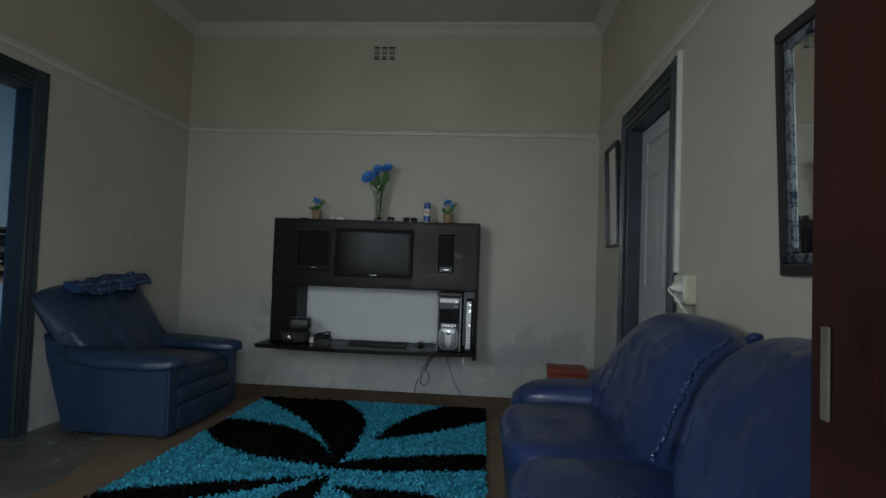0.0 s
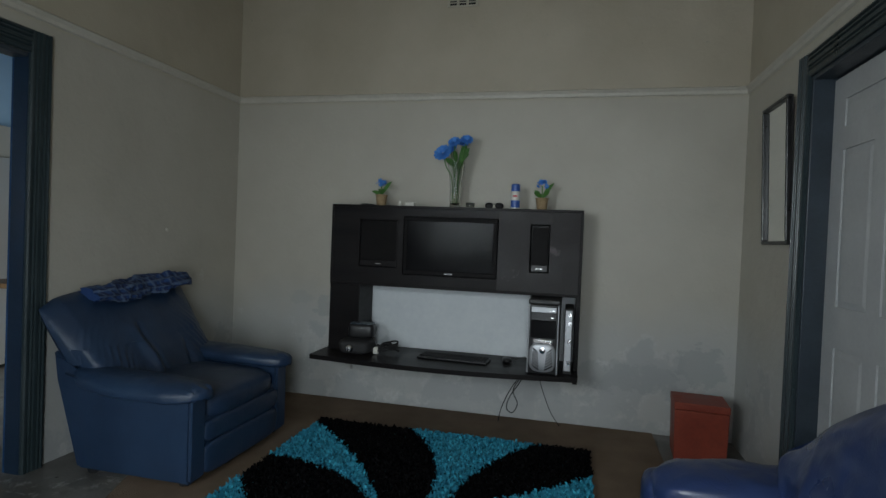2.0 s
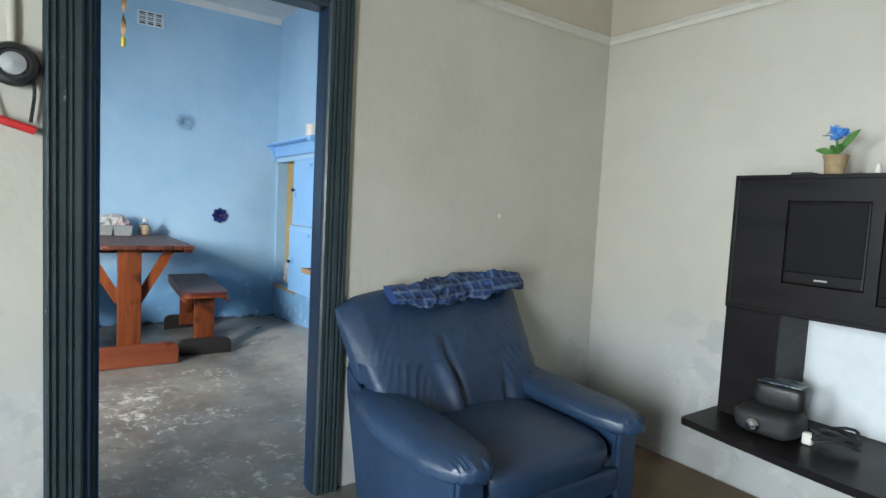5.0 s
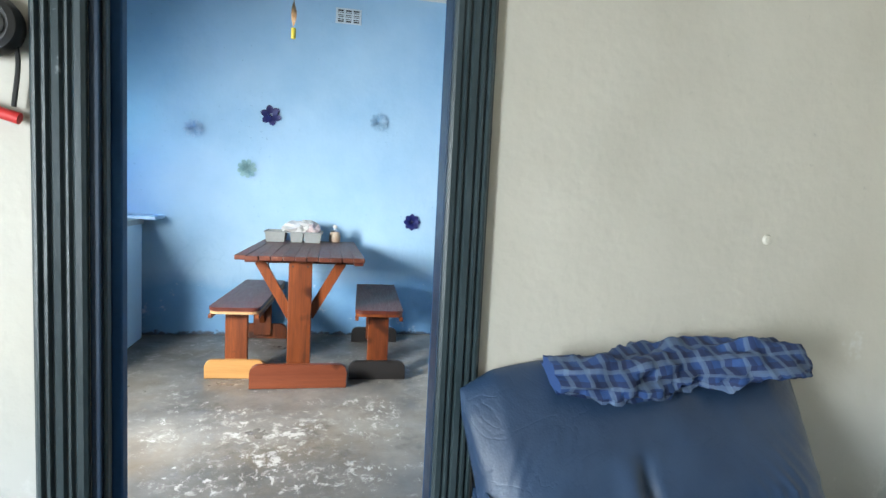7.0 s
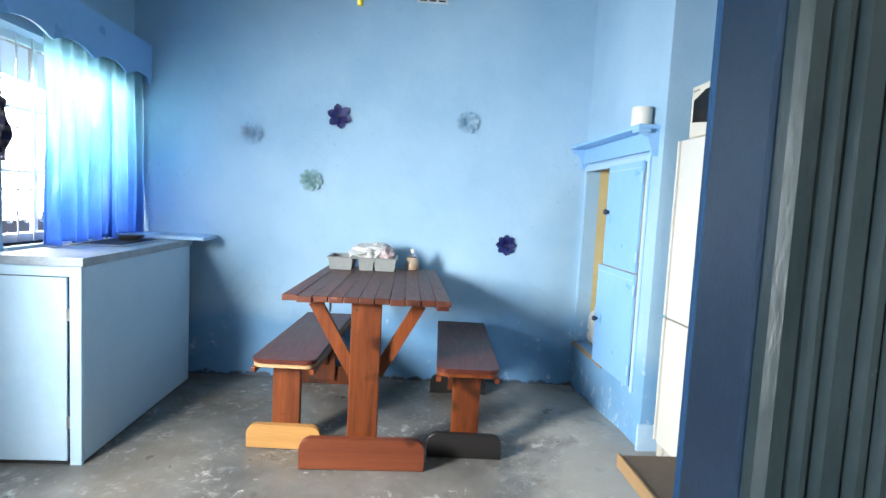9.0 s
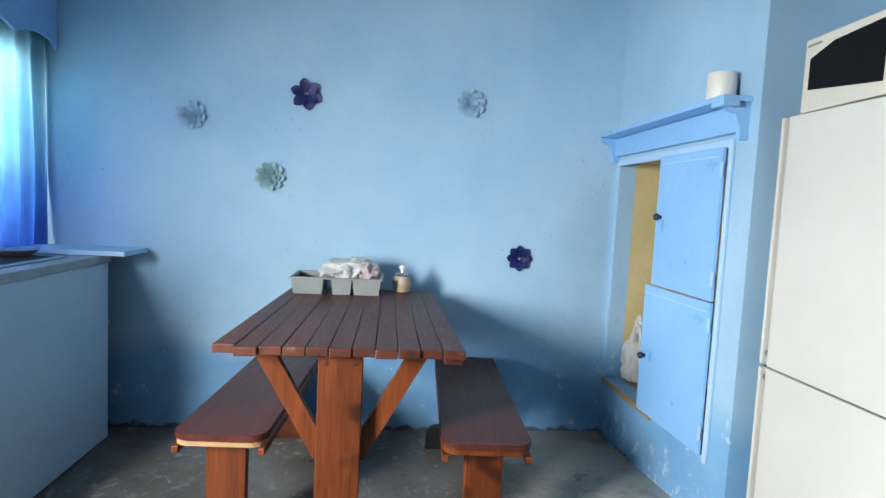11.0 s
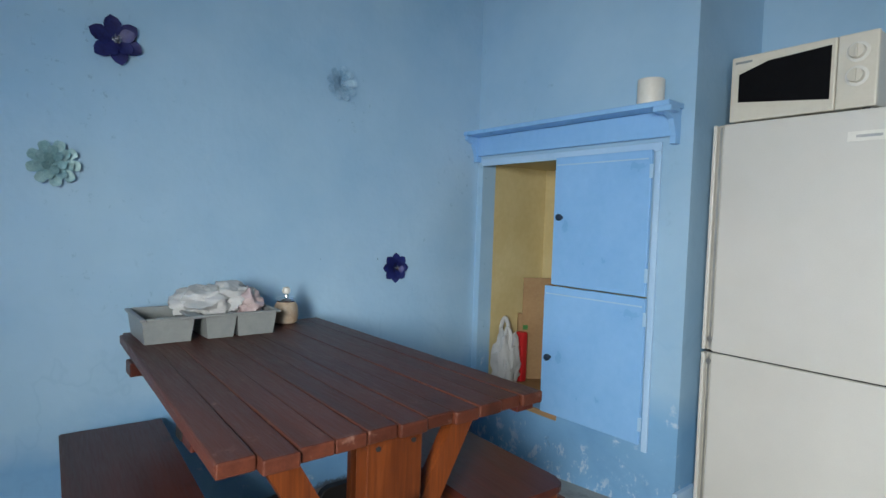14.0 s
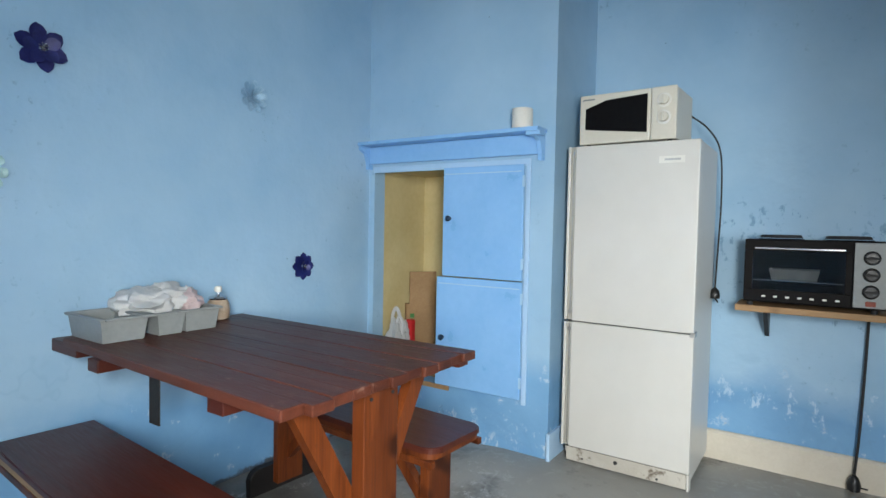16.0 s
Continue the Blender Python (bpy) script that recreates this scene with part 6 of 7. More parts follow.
def tray_bin(y0, y1, x0, x1, h):
    bm = bmesh.new()
    o = [(x0 - 0.012, y0 - 0.010), (x1 + 0.012, y0 - 0.010), (x1 + 0.012, y1 + 0.010), (x0 - 0.012, y1 + 0.010)]
    levels = [([(x0, y0), (x1, y0), (x1, y1), (x0, y1)], 0.0), (o, h), ([(p + (0.004 if p > 0 else -0.004) * -1, q) for p, q in o], h), ([(x0 + 0.004, y0 + 0.004), (x1 - 0.004, y0 + 0.004), (x1 - 0.004, y1 - 0.004), (x0 + 0.004, y1 - 0.004)], 0.004)]
    rings = [[bm.verts.new((p, q, z)) for p, q in pts] for pts, z in levels]
    for a, b in zip(rings, rings[1:]):
        for k in range(4):
            bm.faces.new((a[k], a[(k + 1) % 4], b[(k + 1) % 4], b[k]))
    bm.faces.new(rings[0][::-1])
    bm.faces.new(rings[-1])
    return bm


for a, b in ((-0.215, -0.075), (-0.020, 0.066), (0.086, 0.210)):
    part("compartment", tray_bin(a, b, -0.110, 0.118, 0.084), TRAY_GREY, tray)
for a, b, c, d in ((-0.135, 0.140, -0.232, -0.214), (-0.135, 0.140, 0.214, 0.232), (0.126, 0.142, -0.214, 0.214), (-0.137, -0.121, -0.214, 0.214), (-0.12, 0.126, -0.082, -0.040), (-0.12, 0.126, 0.058, 0.064)):
    part("rim", box(a, b, c, d, 0.077, 0.087, 0.004), TRAY_GREY, tray)


def crumple(cx, cy, cz, sx, sy, sz, seed, nu=60, nv=40):
    def fn(u, v):
        th, ph = 2 * math.pi * u, math.pi * (v - 0.5)
        d = Vector((math.cos(ph) * math.cos(th), math.cos(ph) * math.sin(th), math.sin(ph)))
        q = d * 1.7 + Vector((seed, seed * 2, 0))
        k = 0.68 + 0.30 * noise.ridged_multi_fractal(q * 0.8, 1.2, 2.0, 3, 1.0, 2.0) + 0.16 * noise.fractal(q * 1.6, 0.9, 2.0, 2)
        return Vector((cx + d.x * sx * k, cy + d.y * sy * k, max(cz - sz * 0.55, cz + d.z * sz * k)))
    bm = sheet(fn, nu, nv, True)
    bmesh.ops.remove_doubles(bm, verts=bm.verts[:], dist=0.0003)
    return bm


def thin_plastic(name, tint, through_=0.35):
    m, t, b = nodes_of(name)
    co, _ = coords(t)
    t.links.new(ramp(t, noise_tex(t, co, 18.0, 6), [(0.3, [c * 0.88 for c in tint]), (0.7, tint)]), b.inputs["Base Color"])
    b.inputs["Roughness"].default_value = 0.32
    tr = t.nodes.new("ShaderNodeBsdfTranslucent")
    tr.inputs[0].default_value = (*tint, 1)
    mx = t.nodes.new("ShaderNodeMixShader")
    mx.inputs[0].default_value = through_
    t.links.new(b.outputs[0], mx.inputs[1])
    t.links.new(tr.outputs[0], mx.inputs[2])
    t.links.new(mx.outputs[0], t.nodes["Material Output"].inputs[0])
    bump(t, b, noise_tex(t, co, 30.0, 4, 0.5), 0.12, 0.006)
    return m


POLYTHENE, PINKISH = thin_plastic("white_polythene", (0.74, 0.74, 0.73)), thin_plastic("pinkish_polythene", (0.72, 0.58, 0.58))
for nm, a, mt, lb in (("plastic_bag", (-5.735, 2.475, TT + 0.104, 0.115, 0.110, 0.062, 1.0), POLYTHENE, "crumpled white plastic bag in the tray"),
                      ("plastic_bag", (-5.735, 2.565, TT + 0.110, 0.105, 0.105, 0.066, 4.0), POLYTHENE, "crumpled white plastic bag in the tray"),
                      ("plastic_bag", (-5.70, 2.615, TT + 0.097, 0.080, 0.065, 0.060, 7.5), PINKISH, "crumpled pinkish plastic bag in the tray")):
    solo(nm, crumple(*a), mt, lb, "plastic bag", "bags in the tray", smooth=True)
jar = thing("spoon_jar", (-5.745, 2.80, TT), label="brown and cream jar with a chrome lid and white knob", category="jar")
JAR = surface("mottled_jar_glaze", (0.22, 0.13, 0.07), (0.55, 0.46, 0.36), 9, 0.3, 0.4)
part("body", lathe([(0.034, 0), (0.045, 0.006), (0.050, 0.035), (0.046, 0.070), (0.036, 0.088), (0.0, 0.088)], (0, 0, 0), 24), JAR, jar, smooth=True)
part("lid", lathe([(0.038, 0.088), (0.040, 0.094), (0.034, 0.102), (0.008, 0.106), (0.006, 0.118), (0.0, 0.118)], (0, 0, 0), 24), CHROME, jar, "chrome lid", True)
part("knob", lathe([(0.004, 0.116), (0.014, 0.122), (0.017, 0.133), (0.012, 0.144), (0, 0.147)], (0, 0, 0), 18), WHITE_PLASTIC, jar, "white knob", True)

# ---------------------------------------------------------------- metal flowers on the wall


def wall_flower(y, z, r, petals, layers, c1, c2, label, spin, pointed):
    f = thing("wall_flower", label=label, category="wall decoration", group="metal flowers on the wall")
    f.matrix_world = pose(XK, y, z, 0, 90, 0) @ pose(0, 0, 0.006, 0, 0, spin)
    mt = surface("enamel_" + label.split()[0], c1, c2, 20, 0.36, 0.50, metal=0.15, grain=80)
    for L in range(layers):
        n = petals if L == 0 else max(5, petals - 2 * L)
        for i in range(n):
            bm = bmesh.new()
            a = 2 * math.pi * (i + 0.5 * L) / n
            ln, up, w = r * (1 - 0.27 * L), r * (0.12 + 0.16 * L), r * (0.33 if pointed else 0.24) * (1 - 0.15 * L)
            rows = []
            for s, ww in (((0.08, 0.3), (0.4, 0.85), (0.65, 1.0), (0.85, 0.7), (1.0, 0.06)) if pointed else ((0.08, 0.4), (0.4, 0.9), (0.7, 1.0), (0.92, 0.85), (1.0, 0.45))):
                c = Vector((math.cos(a), math.sin(a), 0)) * ln * s
                t_ = Vector((-math.sin(a), math.cos(a), 0)) * w * ww
                zz = up * s + (0.10 * r * s * s if not pointed else 0)
                rows.append([bm.verts.new(c - t_ + Vector((0, 0, zz + 0.05 * r * ww))), bm.verts.new(c + Vector((0, 0, zz))), bm.verts.new(c + t_ + Vector((0, 0, zz + 0.05 * r * ww)))])
            for p, q in zip(rows, rows[1:]):
                for j in (0, 1):
                    bm.faces.new((p[j], p[j + 1], q[j + 1], q[j]))
            part("petal", bm, mt, f, smooth=True)
    bm = bmesh.new()
    for k in range(9):
        a = k * 2.4
        tube([(0, 0, 0.01), (r * 0.16 * math.cos(a), r * 0.16 * math.sin(a), r * 0.36)], 0.0022, 5, bm)
    part("stamens", bm, CHROME if pointed else mt, f)


wall_flower(2.231, 1.924, 0.090, 6, 2, (0.006, 0.008, 0.06), (0.02, 0.025, 0.15), "dark blue metal flower with pointed petals", 12, True)
wall_flower(3.493, 1.056, 0.078, 8, 3, (0.006, 0.008, 0.07), (0.02, 0.03, 0.18), "navy blue metal flower with narrow petals", 0, True)
wall_flower(2.043, 1.459, 0.080, 9, 3, (0.16, 0.31, 0.34), (0.36, 0.54, 0.56), "greenish grey metal flower with layered petals", 5, False)
wall_flower(1.611, 1.771, 0.080, 9, 3, (0.20, 0.36, 0.54), (0.42, 0.58, 0.74), "grey-blue metal flower with layered petals", 0, False)
wall_flower(3.155, 1.934, 0.080, 9, 3, (0.20, 0.37, 0.53), (0.42, 0.60, 0.74), "pale blue metal flower with layered petals", 20, False)

# ---------------------------------------------------------------- counter, window dressing
cnt = thing("sink_counter", (-5.2, 1.02, 0.0), label="pale blue-white kitchen sink counter with a grey worktop", category="counter")
CX, CY = 5.2, -1.02
CE, CW_, CF = -4.565, -5.845, 1.255
part("front_panel", box(CW_ + CX, CE - 0.022 + CX, CF - 0.018 + CY, CF + CY, 0.012, 0.958, 0.003), BLUE_WHITE, cnt, "plain bluish white front panel")
part("side_panel", box(CW_ + CX, CW_ + 0.018 + CX, YS + 0.004 + CY, CF - 0.018 + CY, 0.012, 0.958), BLUE_WHITE, cnt)
part("corner_post", box(CE - 0.022 + CX, CE + CX, CF - 0.055 + CY, CF + CY, 0.0, 0.958, 0.004), BLUE_WHITE, cnt)
part("end_door", box(CE - 0.018 + CX, CE - 0.002 + CX, YS + 0.02 + CY, CF - 0.068 + CY, 0.02, 0.905, 0.004), BLUE_WHITE, cnt, "bluish white end door")
part("end_rail", box(CE - 0.020 + CX, CE - 0.004 + CX, YS + 0.004 + CY, CF - 0.055 + CY, 0.910, 0.958, 0.003), BLUE_WHITE, cnt)
part("dark_gap", box(CE - 0.030 + CX, CE - 0.022 + CX, YS + 0.004 + CY, CF - 0.055 + CY, 0.012, 0.91), MATT_BLACK, cnt)
for z in (0.18, 0.70):
    part("hinge", box(CE - 0.006 + CX, CE + 0.001 + CX, CF - 0.070 + CY, CF - 0.052 + CY, z, z + 0.06, 0.002), DUSTY_STEEL, cnt)
part("plinth", box(CW_ + 0.02 + CX, CE - 0.012 + CX, YS + 0.03 + CY, CF - 0.01 + CY, 0.0, 0.012), MATT_BLACK, cnt)
part("worktop", box(CW_ - 0.005 + CX, CE + 0.012 + CX, YS + 0.003 + CY, CF + 0.014 + CY, 0.960, 1.002, 0.004), COUNTER_TOP, cnt, "worn grey worktop")
part("sink_rim", box(-5.62 + CX, -5.12 + CX, 0.87 + CY, 1.18 + CY, 1.0025, 1.010, 0.004), DUSTY_STEEL, cnt, "steel sink rim")
# flat black sheet stands in for the shade inside the sink
part("bowl_shade", box(-5.58 + CX, -5.16 + CX, 0.91 + CY, 1.14 + CY, 1.0105, 1.012), MATT_BLACK, cnt, "flat black sheet for the shaded sink bowl")
solo("drain_board", box(-5.995, -5.72, YS + 0.02, 1.392, 1.004, 1.030, 0.004), BLUE_PALE, "pale blue board laid from the counter to the wall", "board")
solo("low_shelf", box(-5.995, -5.85, 1.02, 1.20, 0.60, 0.622, 0.003), SHELF_WOOD, "small dark shelf below the board, on the wall", "shelf")
bowl = lathe([(0.03, 0), (0.05, 0.004), (0.085, 0.030), (0.088, 0.034), (0.080, 0.032), (0.04, 0.010), (0, 0.008)], (-5.50, 1.02, 1.0125), 26)
solo("steel_bowl", bowl, DUSTY_STEEL, "small steel bowl in the sink", "bowl", smooth=True)


def curtain(x0, x1, z0, z1, waves, seed):
    def fn(u, v):
        x = x0 + (x1 - x0) * u
        z = z0 + (z1 - z0) * v
        d = 0.028 * math.sin(waves * 2 * math.pi * u + 0.6 * math.sin(3 * v + seed)) + 0.012 * noise.noise(Vector((u * 9, v * 2, seed)))
        return (x + 0.015 * math.sin(v * 4 + seed) * (1 - v), YS + 0.065 + d * (0.55 + 0.45 * (1 - v)), z + 0.010 * math.sin(u * 20 + seed) * (1 - v))
    return sheet(fn, 90, 30)


for x0, x1, w_, s_ in ((-5.56, -4.935, 5, 0.4), (-5.985, -5.52, 4, 2.1)):
    c = solo("curtain", curtain(x0, x1, 1.012, 2.13, w_, s_), CURTAIN, "sheer blue and turquoise curtain drawn over the window", "curtain", "curtains at the kitchen window", smooth=True)
    md = c.modifiers.new("thickness", "SOLIDIFY")
    md.thickness = 0.0015
solo("curtain_rod", tube([(-5.99, YS + 0.06, 2.14), (-4.40, YS + 0.06, 2.14)], 0.008, 8), WHITE_PLASTIC, "white curtain rod below the pelmet", "curtain rod", smooth=True)
pel = [(-5.99, 2.33)]
for k in range(61):
    u = k / 60
    pel.append((-5.99 + 1.70 * u, 2.062 + 0.050 * abs(math.sin(u * math.pi * 4.5 + 0.4)) ** 0.8 - 0.02 * (u < 0.03)))
pel.append((-4.29, 2.33))
pm = thing("pelmet", (0, 0, 0), label="light blue painted plywood pelmet with a scalloped edge", category="pelmet")
part("board", prism(pel, "y", YS + 0.112, YS + 0.124), BLUE_CUPBOARD, pm, "scalloped front board")
part("top_board", box(-5.99, -4.29, YS, YS + 0.112, 2.312, 2.328), BLUE_PALE, pm)
ck = checked_cloth("navy_check_cloth", (0.03, 0.03, 0.08), (0.30, 0.25, 0.30), (0.02, 0.02, 0.04), 4.0)


def hanging_cloth(u, v):
    return (-4.50 + 0.085 * (v - 0.5) + 0.02 * math.sin(u * 9), YS + 0.14 + 0.02 * math.sin(v * 11 + u * 3), 1.72 - 0.26 * u - 0.03 * math.cos(v * 5))


bm = sheet(hanging_cloth, 16, 16)
uvl = bm.loops.layers.uv.new("uv")
for f in bm.faces:
    for lp in f.loops:
        lp[uvl].uv = ((lp.vert.co.z - 1.4) * 4, (lp.vert.co.x + 4.6) * 6)
hc = solo("checked_dishcloth", bm, ck, "dark checked dishcloth hanging by the window", "dishcloth", smooth=True)
md = hc.modifiers.new("thickness", "SOLIDIFY")
md.thickness = 0.004
solo("cloth_hook", tube([(-4.50, YS, 1.71), (-4.50, YS + 0.15, 1.71), (-4.50, YS + 0.155, 1.735)], 0.004, 6), DUSTY_STEEL, "small hook in the wall", "hook")

# ---------------------------------------------------------------- chimney breast: mantel, cupboard doors
mantel = thing("mantel_shelf", (-5.4, YB, 1.66), label="light blue painted wooden mantel shelf on the chimney breast", category="mantel shelf")
part("shelf", box(-0.598, 0.625, -0.120, 0.0, 0.128, 0.150, 0.004), BLUE_CUPBOARD, mantel)
part("apron", box(-0.575, 0.600, -0.030, 0.0, 0.020, 0.126, 0.004), BLUE_CUPBOARD, mantel)
for x in (-0.590, 0.598):
    o = [(0.0, -0.012), (0.0, 0.127), (-0.105, 0.127), (-0.105, 0.105), (-0.060, 0.085), (-0.036, 0.02), (-0.036, -0.012)]
    part("bracket", prism(o, "x", x - 0.008, x + 0.016), BLUE_CUPBOARD, mantel)
part("end_block", box(0.56, 0.64, -0.128, -0.06, 0.105, 0.127, 0.004), BLUE_CUPBOARD, mantel)
cupf = thing("cupboard_frame", (0, 0, 0), label="pale blue painted wooden frame of the wall cupboard", category="cupboard frame", kind="structure")
part("head", box(NX0, -4.858, YB - 0.014, YB - 0.001, NZ1 - 0.02, NZ1 + 0.018, 0.003), BLUE_PALE, cupf)
part("stile", box(-4.884, -4.858, YB - 0.014, YB - 0.001, NZ0 - 0.02, NZ1 - 0.02, 0.003), BLUE_PALE, cupf)


def cup_door(name, z0, z1, x0, x1, turn, knob_z, label):
    d = thing(name, (x1, YB - 0.016, z0), label=label, category="cupboard door")
    d.matrix_world = pose(x1, YB - 0.016, z0, 0, 0, turn)
    w, h = x1 - x0, z1 - z0
    part("board", box(-w, 0, -0.018, 0.0, 0, h, 0.003), BLUE_CUPBOARD, d)
    part("edge_line", box(-w + 0.012, -0.012, -0.021, -0.0185, h - 0.040, h - 0.034), BLUE_PALE, d)
    part("knob", lathe([(0.008, 0), (0.008, 0.012), (0.016, 0.018), (0.017, 0.028), (0.010, 0.036), (0, 0.037)], (-w + 0.050, -0.018, knob_z - z0), 16, m=pose(0, 0, 0, 90, 0, 0)), BLUE_REVEAL, d, "dark blue wooden knob", True)
    for z in (0.09, h - 0.09):
        part("hinge", box(-0.006, 0.010, -0.021, -0.014, z - 0.03, z + 0.03, 0.002), BLUE_PALE, d)
    return d


cup_door("upper_cupboard_door", 1.010, 1.632, -5.398, -4.888, 0.0, 1.341, "light blue painted cupboard door with a dark knob, closed")
cup_door("lower_cupboard_door", 0.372, 1.004, -5.425, -4.886, 1.6, 0.655, "light blue painted cupboard door, standing slightly open")
solo("toilet_roll", lathe([(0.018, 0.0), (0.052, 0.0), (0.054, 0.004), (0.054, 0.098), (0.052, 0.102), (0.020, 0.102), (0.018, 0.09)], (-4.890, YB - 0.062, 1.811), 26), WHITE_PLASTIC, "white toilet roll standing on the mantel shelf", "toilet roll", smooth=True)

# things in the recess
CARD = surface("brown_cardboard", (0.26, 0.15, 0.07), (0.38, 0.24, 0.12), 5, 0.8)
GREEN_PRINT = surface("green_print", (0.03, 0.14, 0.03), (0.06, 0.22, 0.05), 8, 0.7)
cx = thing("cardboard_box", (-5.865, 4.455, NZ0), 52, label="flattened brown cardboard box with green printing, standing in the recess", category="cardboard box")
part("panel", box(-0.085, 0.105, -0.012, 0.0, 0.0, 0.62, 0.002), CARD, cx)
part("flap", box(-0.110, -0.087, -0.030, 0.02, 0.0, 0.40, 0.002), CARD, cx)
for k in range(7):
    part("print_bar", box(-0.080, -0.050, -0.0142, -0.0122, 0.05 + 0.042 * k, 0.078 + 0.042 * k), GREEN_PRINT, cx, "green print")
sb = thing("shopping_bag", (-5.872, 4.215, NZ0), label="knotted white plastic shopping bag with red contents, in the recess", category="plastic bag")
part("bag", crumple(0, 0, 0.125, 0.074, 0.088, 0.200, 12.0), POLYTHENE, sb, smooth=True)
part("handle_loop", tube(curve_points([(-0.04, 0, 0.24), (-0.05, 0, 0.33), (-0.02, 0, 0.39), (0.01, 0, 0.34), (0.005, 0, 0.24)]), 0.012, 8), POLYTHENE, sb, smooth=True)
part("handle_loop", tube(curve_points([(0.0, -0.02, 0.24), (0.02, -0.02, 0.34), (0.055, -0.02, 0.30), (0.05, -0.02, 0.22)]), 0.010, 8), POLYTHENE, sb, smooth=True)
solo("red_packet", box(-5.90, -5.84, 4.315, 4.365, NZ0, NZ0 + 0.30, 0.012, 2), RED_PLASTIC, "red plastic packet behind the shopping bag", "packet")

# ---------------------------------------------------------------- fridge, microwave
FZ = 0.076
fr = thing("fridge_freezer", (-4.36, 4.10, FZ), label="off-white two-door fridge freezer, slightly stained", category="fridge")
part("cabinet", box(-0.312, 0.312, 0.052, 0.515, 0.030, 1.640, 0.008), FRIDGE, fr)
part("lower_door", box(-0.275, 0.314, 0.0, 0.048, 0.085, 0.739, 0.006, 3), FRIDGE, fr, "white freezer door")
part("upper_door", box(-0.275, 0.314, 0.0, 0.048, 0.744, 1.640, 0.006, 3), FRIDGE, fr, "white fridge door")
for z0, z1 in ((0.085, 0.735), (0.747, 1.640)):
    part("handle_channel", box(-0.300, -0.277, 0.016, 0.048, z0, z1, 0.003), FRIDGE_TRIM, fr, "beige recessed grip strip")
    part("handle_rib", box(-0.316, -0.301, 0.002, 0.048, z0, z1, 0.004), FRIDGE, fr)
    part("handle_groove", box(-0.2915, -0.2855, 0.0135, 0.0158, z0 + 0.01, z1 - 0.01), DUSTY_STEEL, fr)
# matt black strip drawn as the dark line of the door gap
part("door_gap", box(-0.300, 0.305, 0.012, 0.050, 0.7392, 0.7438), MATT_BLACK, fr, "black strip filling the gap between the doors")
for z in (0.70, 0.79):
    part("cap", lathe([(0.011, 0), (0.011, 0.004), (0, 0.005)], (-0.289, 0.014, z), 12, m=pose(0, 0, 0, 90, 0, 0)), DUSTY_STEEL, fr)
part("hinge", box(0.296, 0.320, -0.006, 0.05, 0.728, 0.752, 0.003), DUSTY_STEEL, fr)
part("kick_plate", box(-0.290, 0.300, 0.016, 0.050, 0.006, 0.080, 0.003), FRIDGE_DIRTY, fr, "dirty kick plate")
part("kick_gap", box(-0.296, 0.308, 0.010, 0.050, 0.0802, 0.0848), MATT_BLACK, fr, "grimy gap under the door")
part("kick_end", box(0.302, 0.314, 0.012, 0.060, 0.0, 0.080, 0.002), FRIDGE, fr)
for x, z, r in ((-0.03, 0.050, 0.010), (-0.20, 0.028, 0.005), (0.17, 0.022, 0.006)):
    part("hole", lathe([(r, 0), (r, 0.002), (0, 0.002)], (x, 0.0158, z), 12, m=pose(0, 0, 0, 90, 0, 0)), MATT_BLACK, fr)
part("badge", box(0.135, 0.250, -0.003, 0.0, 1.535, 1.568, 0.001), WHITE_PLASTIC, fr, "maker's plate")
part("badge_mark", box(0.160, 0.232, -0.0042, -0.0031, 1.547, 1.556), DUSTY_STEEL, fr)
for x in (-0.26, 0.26):
    part("foot", lathe([(0.02, 0), (0.02, 0.03), (0.012, 0.032)], (x, 0.42, 0.0), 10), MATT_BLACK, fr)

MZ = FZ + 1.640
mw = thing("microwave", (-4.395, 4.125, MZ), -2, label="cream microwave oven with a dark window, on the fridge", category="microwave")
for x in (-0.20, 0.20):
    for y in (0.04, 0.27):
        part("foot", lathe([(0.014, 0), (0.012, 0.012)], (x, y, 0.0), 10), MATT_BLACK, mw)
CREAM = surface("cream_enamel", (0.58, 0.54, 0.45), (0.66, 0.62, 0.53), 3, 0.3, 0.4)
part("body", box(-0.235, 0.235, 0.018, 0.32, 0.012, 0.258, 0.006), CREAM, mw)
part("front_door", box(-0.237, 0.118, 0.0, 0.018, 0.010, 0.260, 0.006), CREAM, mw)
part("control_panel", box(0.120, 0.237, 0.0, 0.018, 0.010, 0.260, 0.006), CREAM, mw)
o = [(-0.205, 0.085), (0.103, 0.050), (0.103, 0.235), (-0.10, 0.225), (-0.205, 0.190)]
part("window", prism(o, "y", -0.003, 0.001), SCREEN, mw, "dark tinted window")
for z in (0.195, 0.115):
    part("dial_ring", lathe([(0.034, 0), (0.034, 0.003), (0.031, 0.004), (0, 0.004)], (0.180, 0.0, z), 24, m=pose(0, 0, 0, 90, 0, 0)), WHITE_PLASTIC, mw)
    part("dial", lathe([(0.024, 0), (0.022, 0.016), (0, 0.017)], (0.180, -0.004, z), 24, m=pose(0, 0, 0, 90, 0, 0)), CREAM, mw, "cream dial", True)
    part("dial_grip", box(0.176, 0.184, -0.028, -0.020, z - 0.022, z + 0.022, 0.002), CREAM, mw)
part("name_bar", box(-0.222, -0.160, -0.002, 0.0, 0.232, 0.240), TRAY_GREY, mw)
run = [(-4.155, 4.43, 1.885), (-4.07, 4.44, 1.81), (-4.02, 4.50, 1.70), (-4.012, 4.53, 1.45), (-4.022, 4.55, 1.20), (-4.030, 4.56, 1.0)]
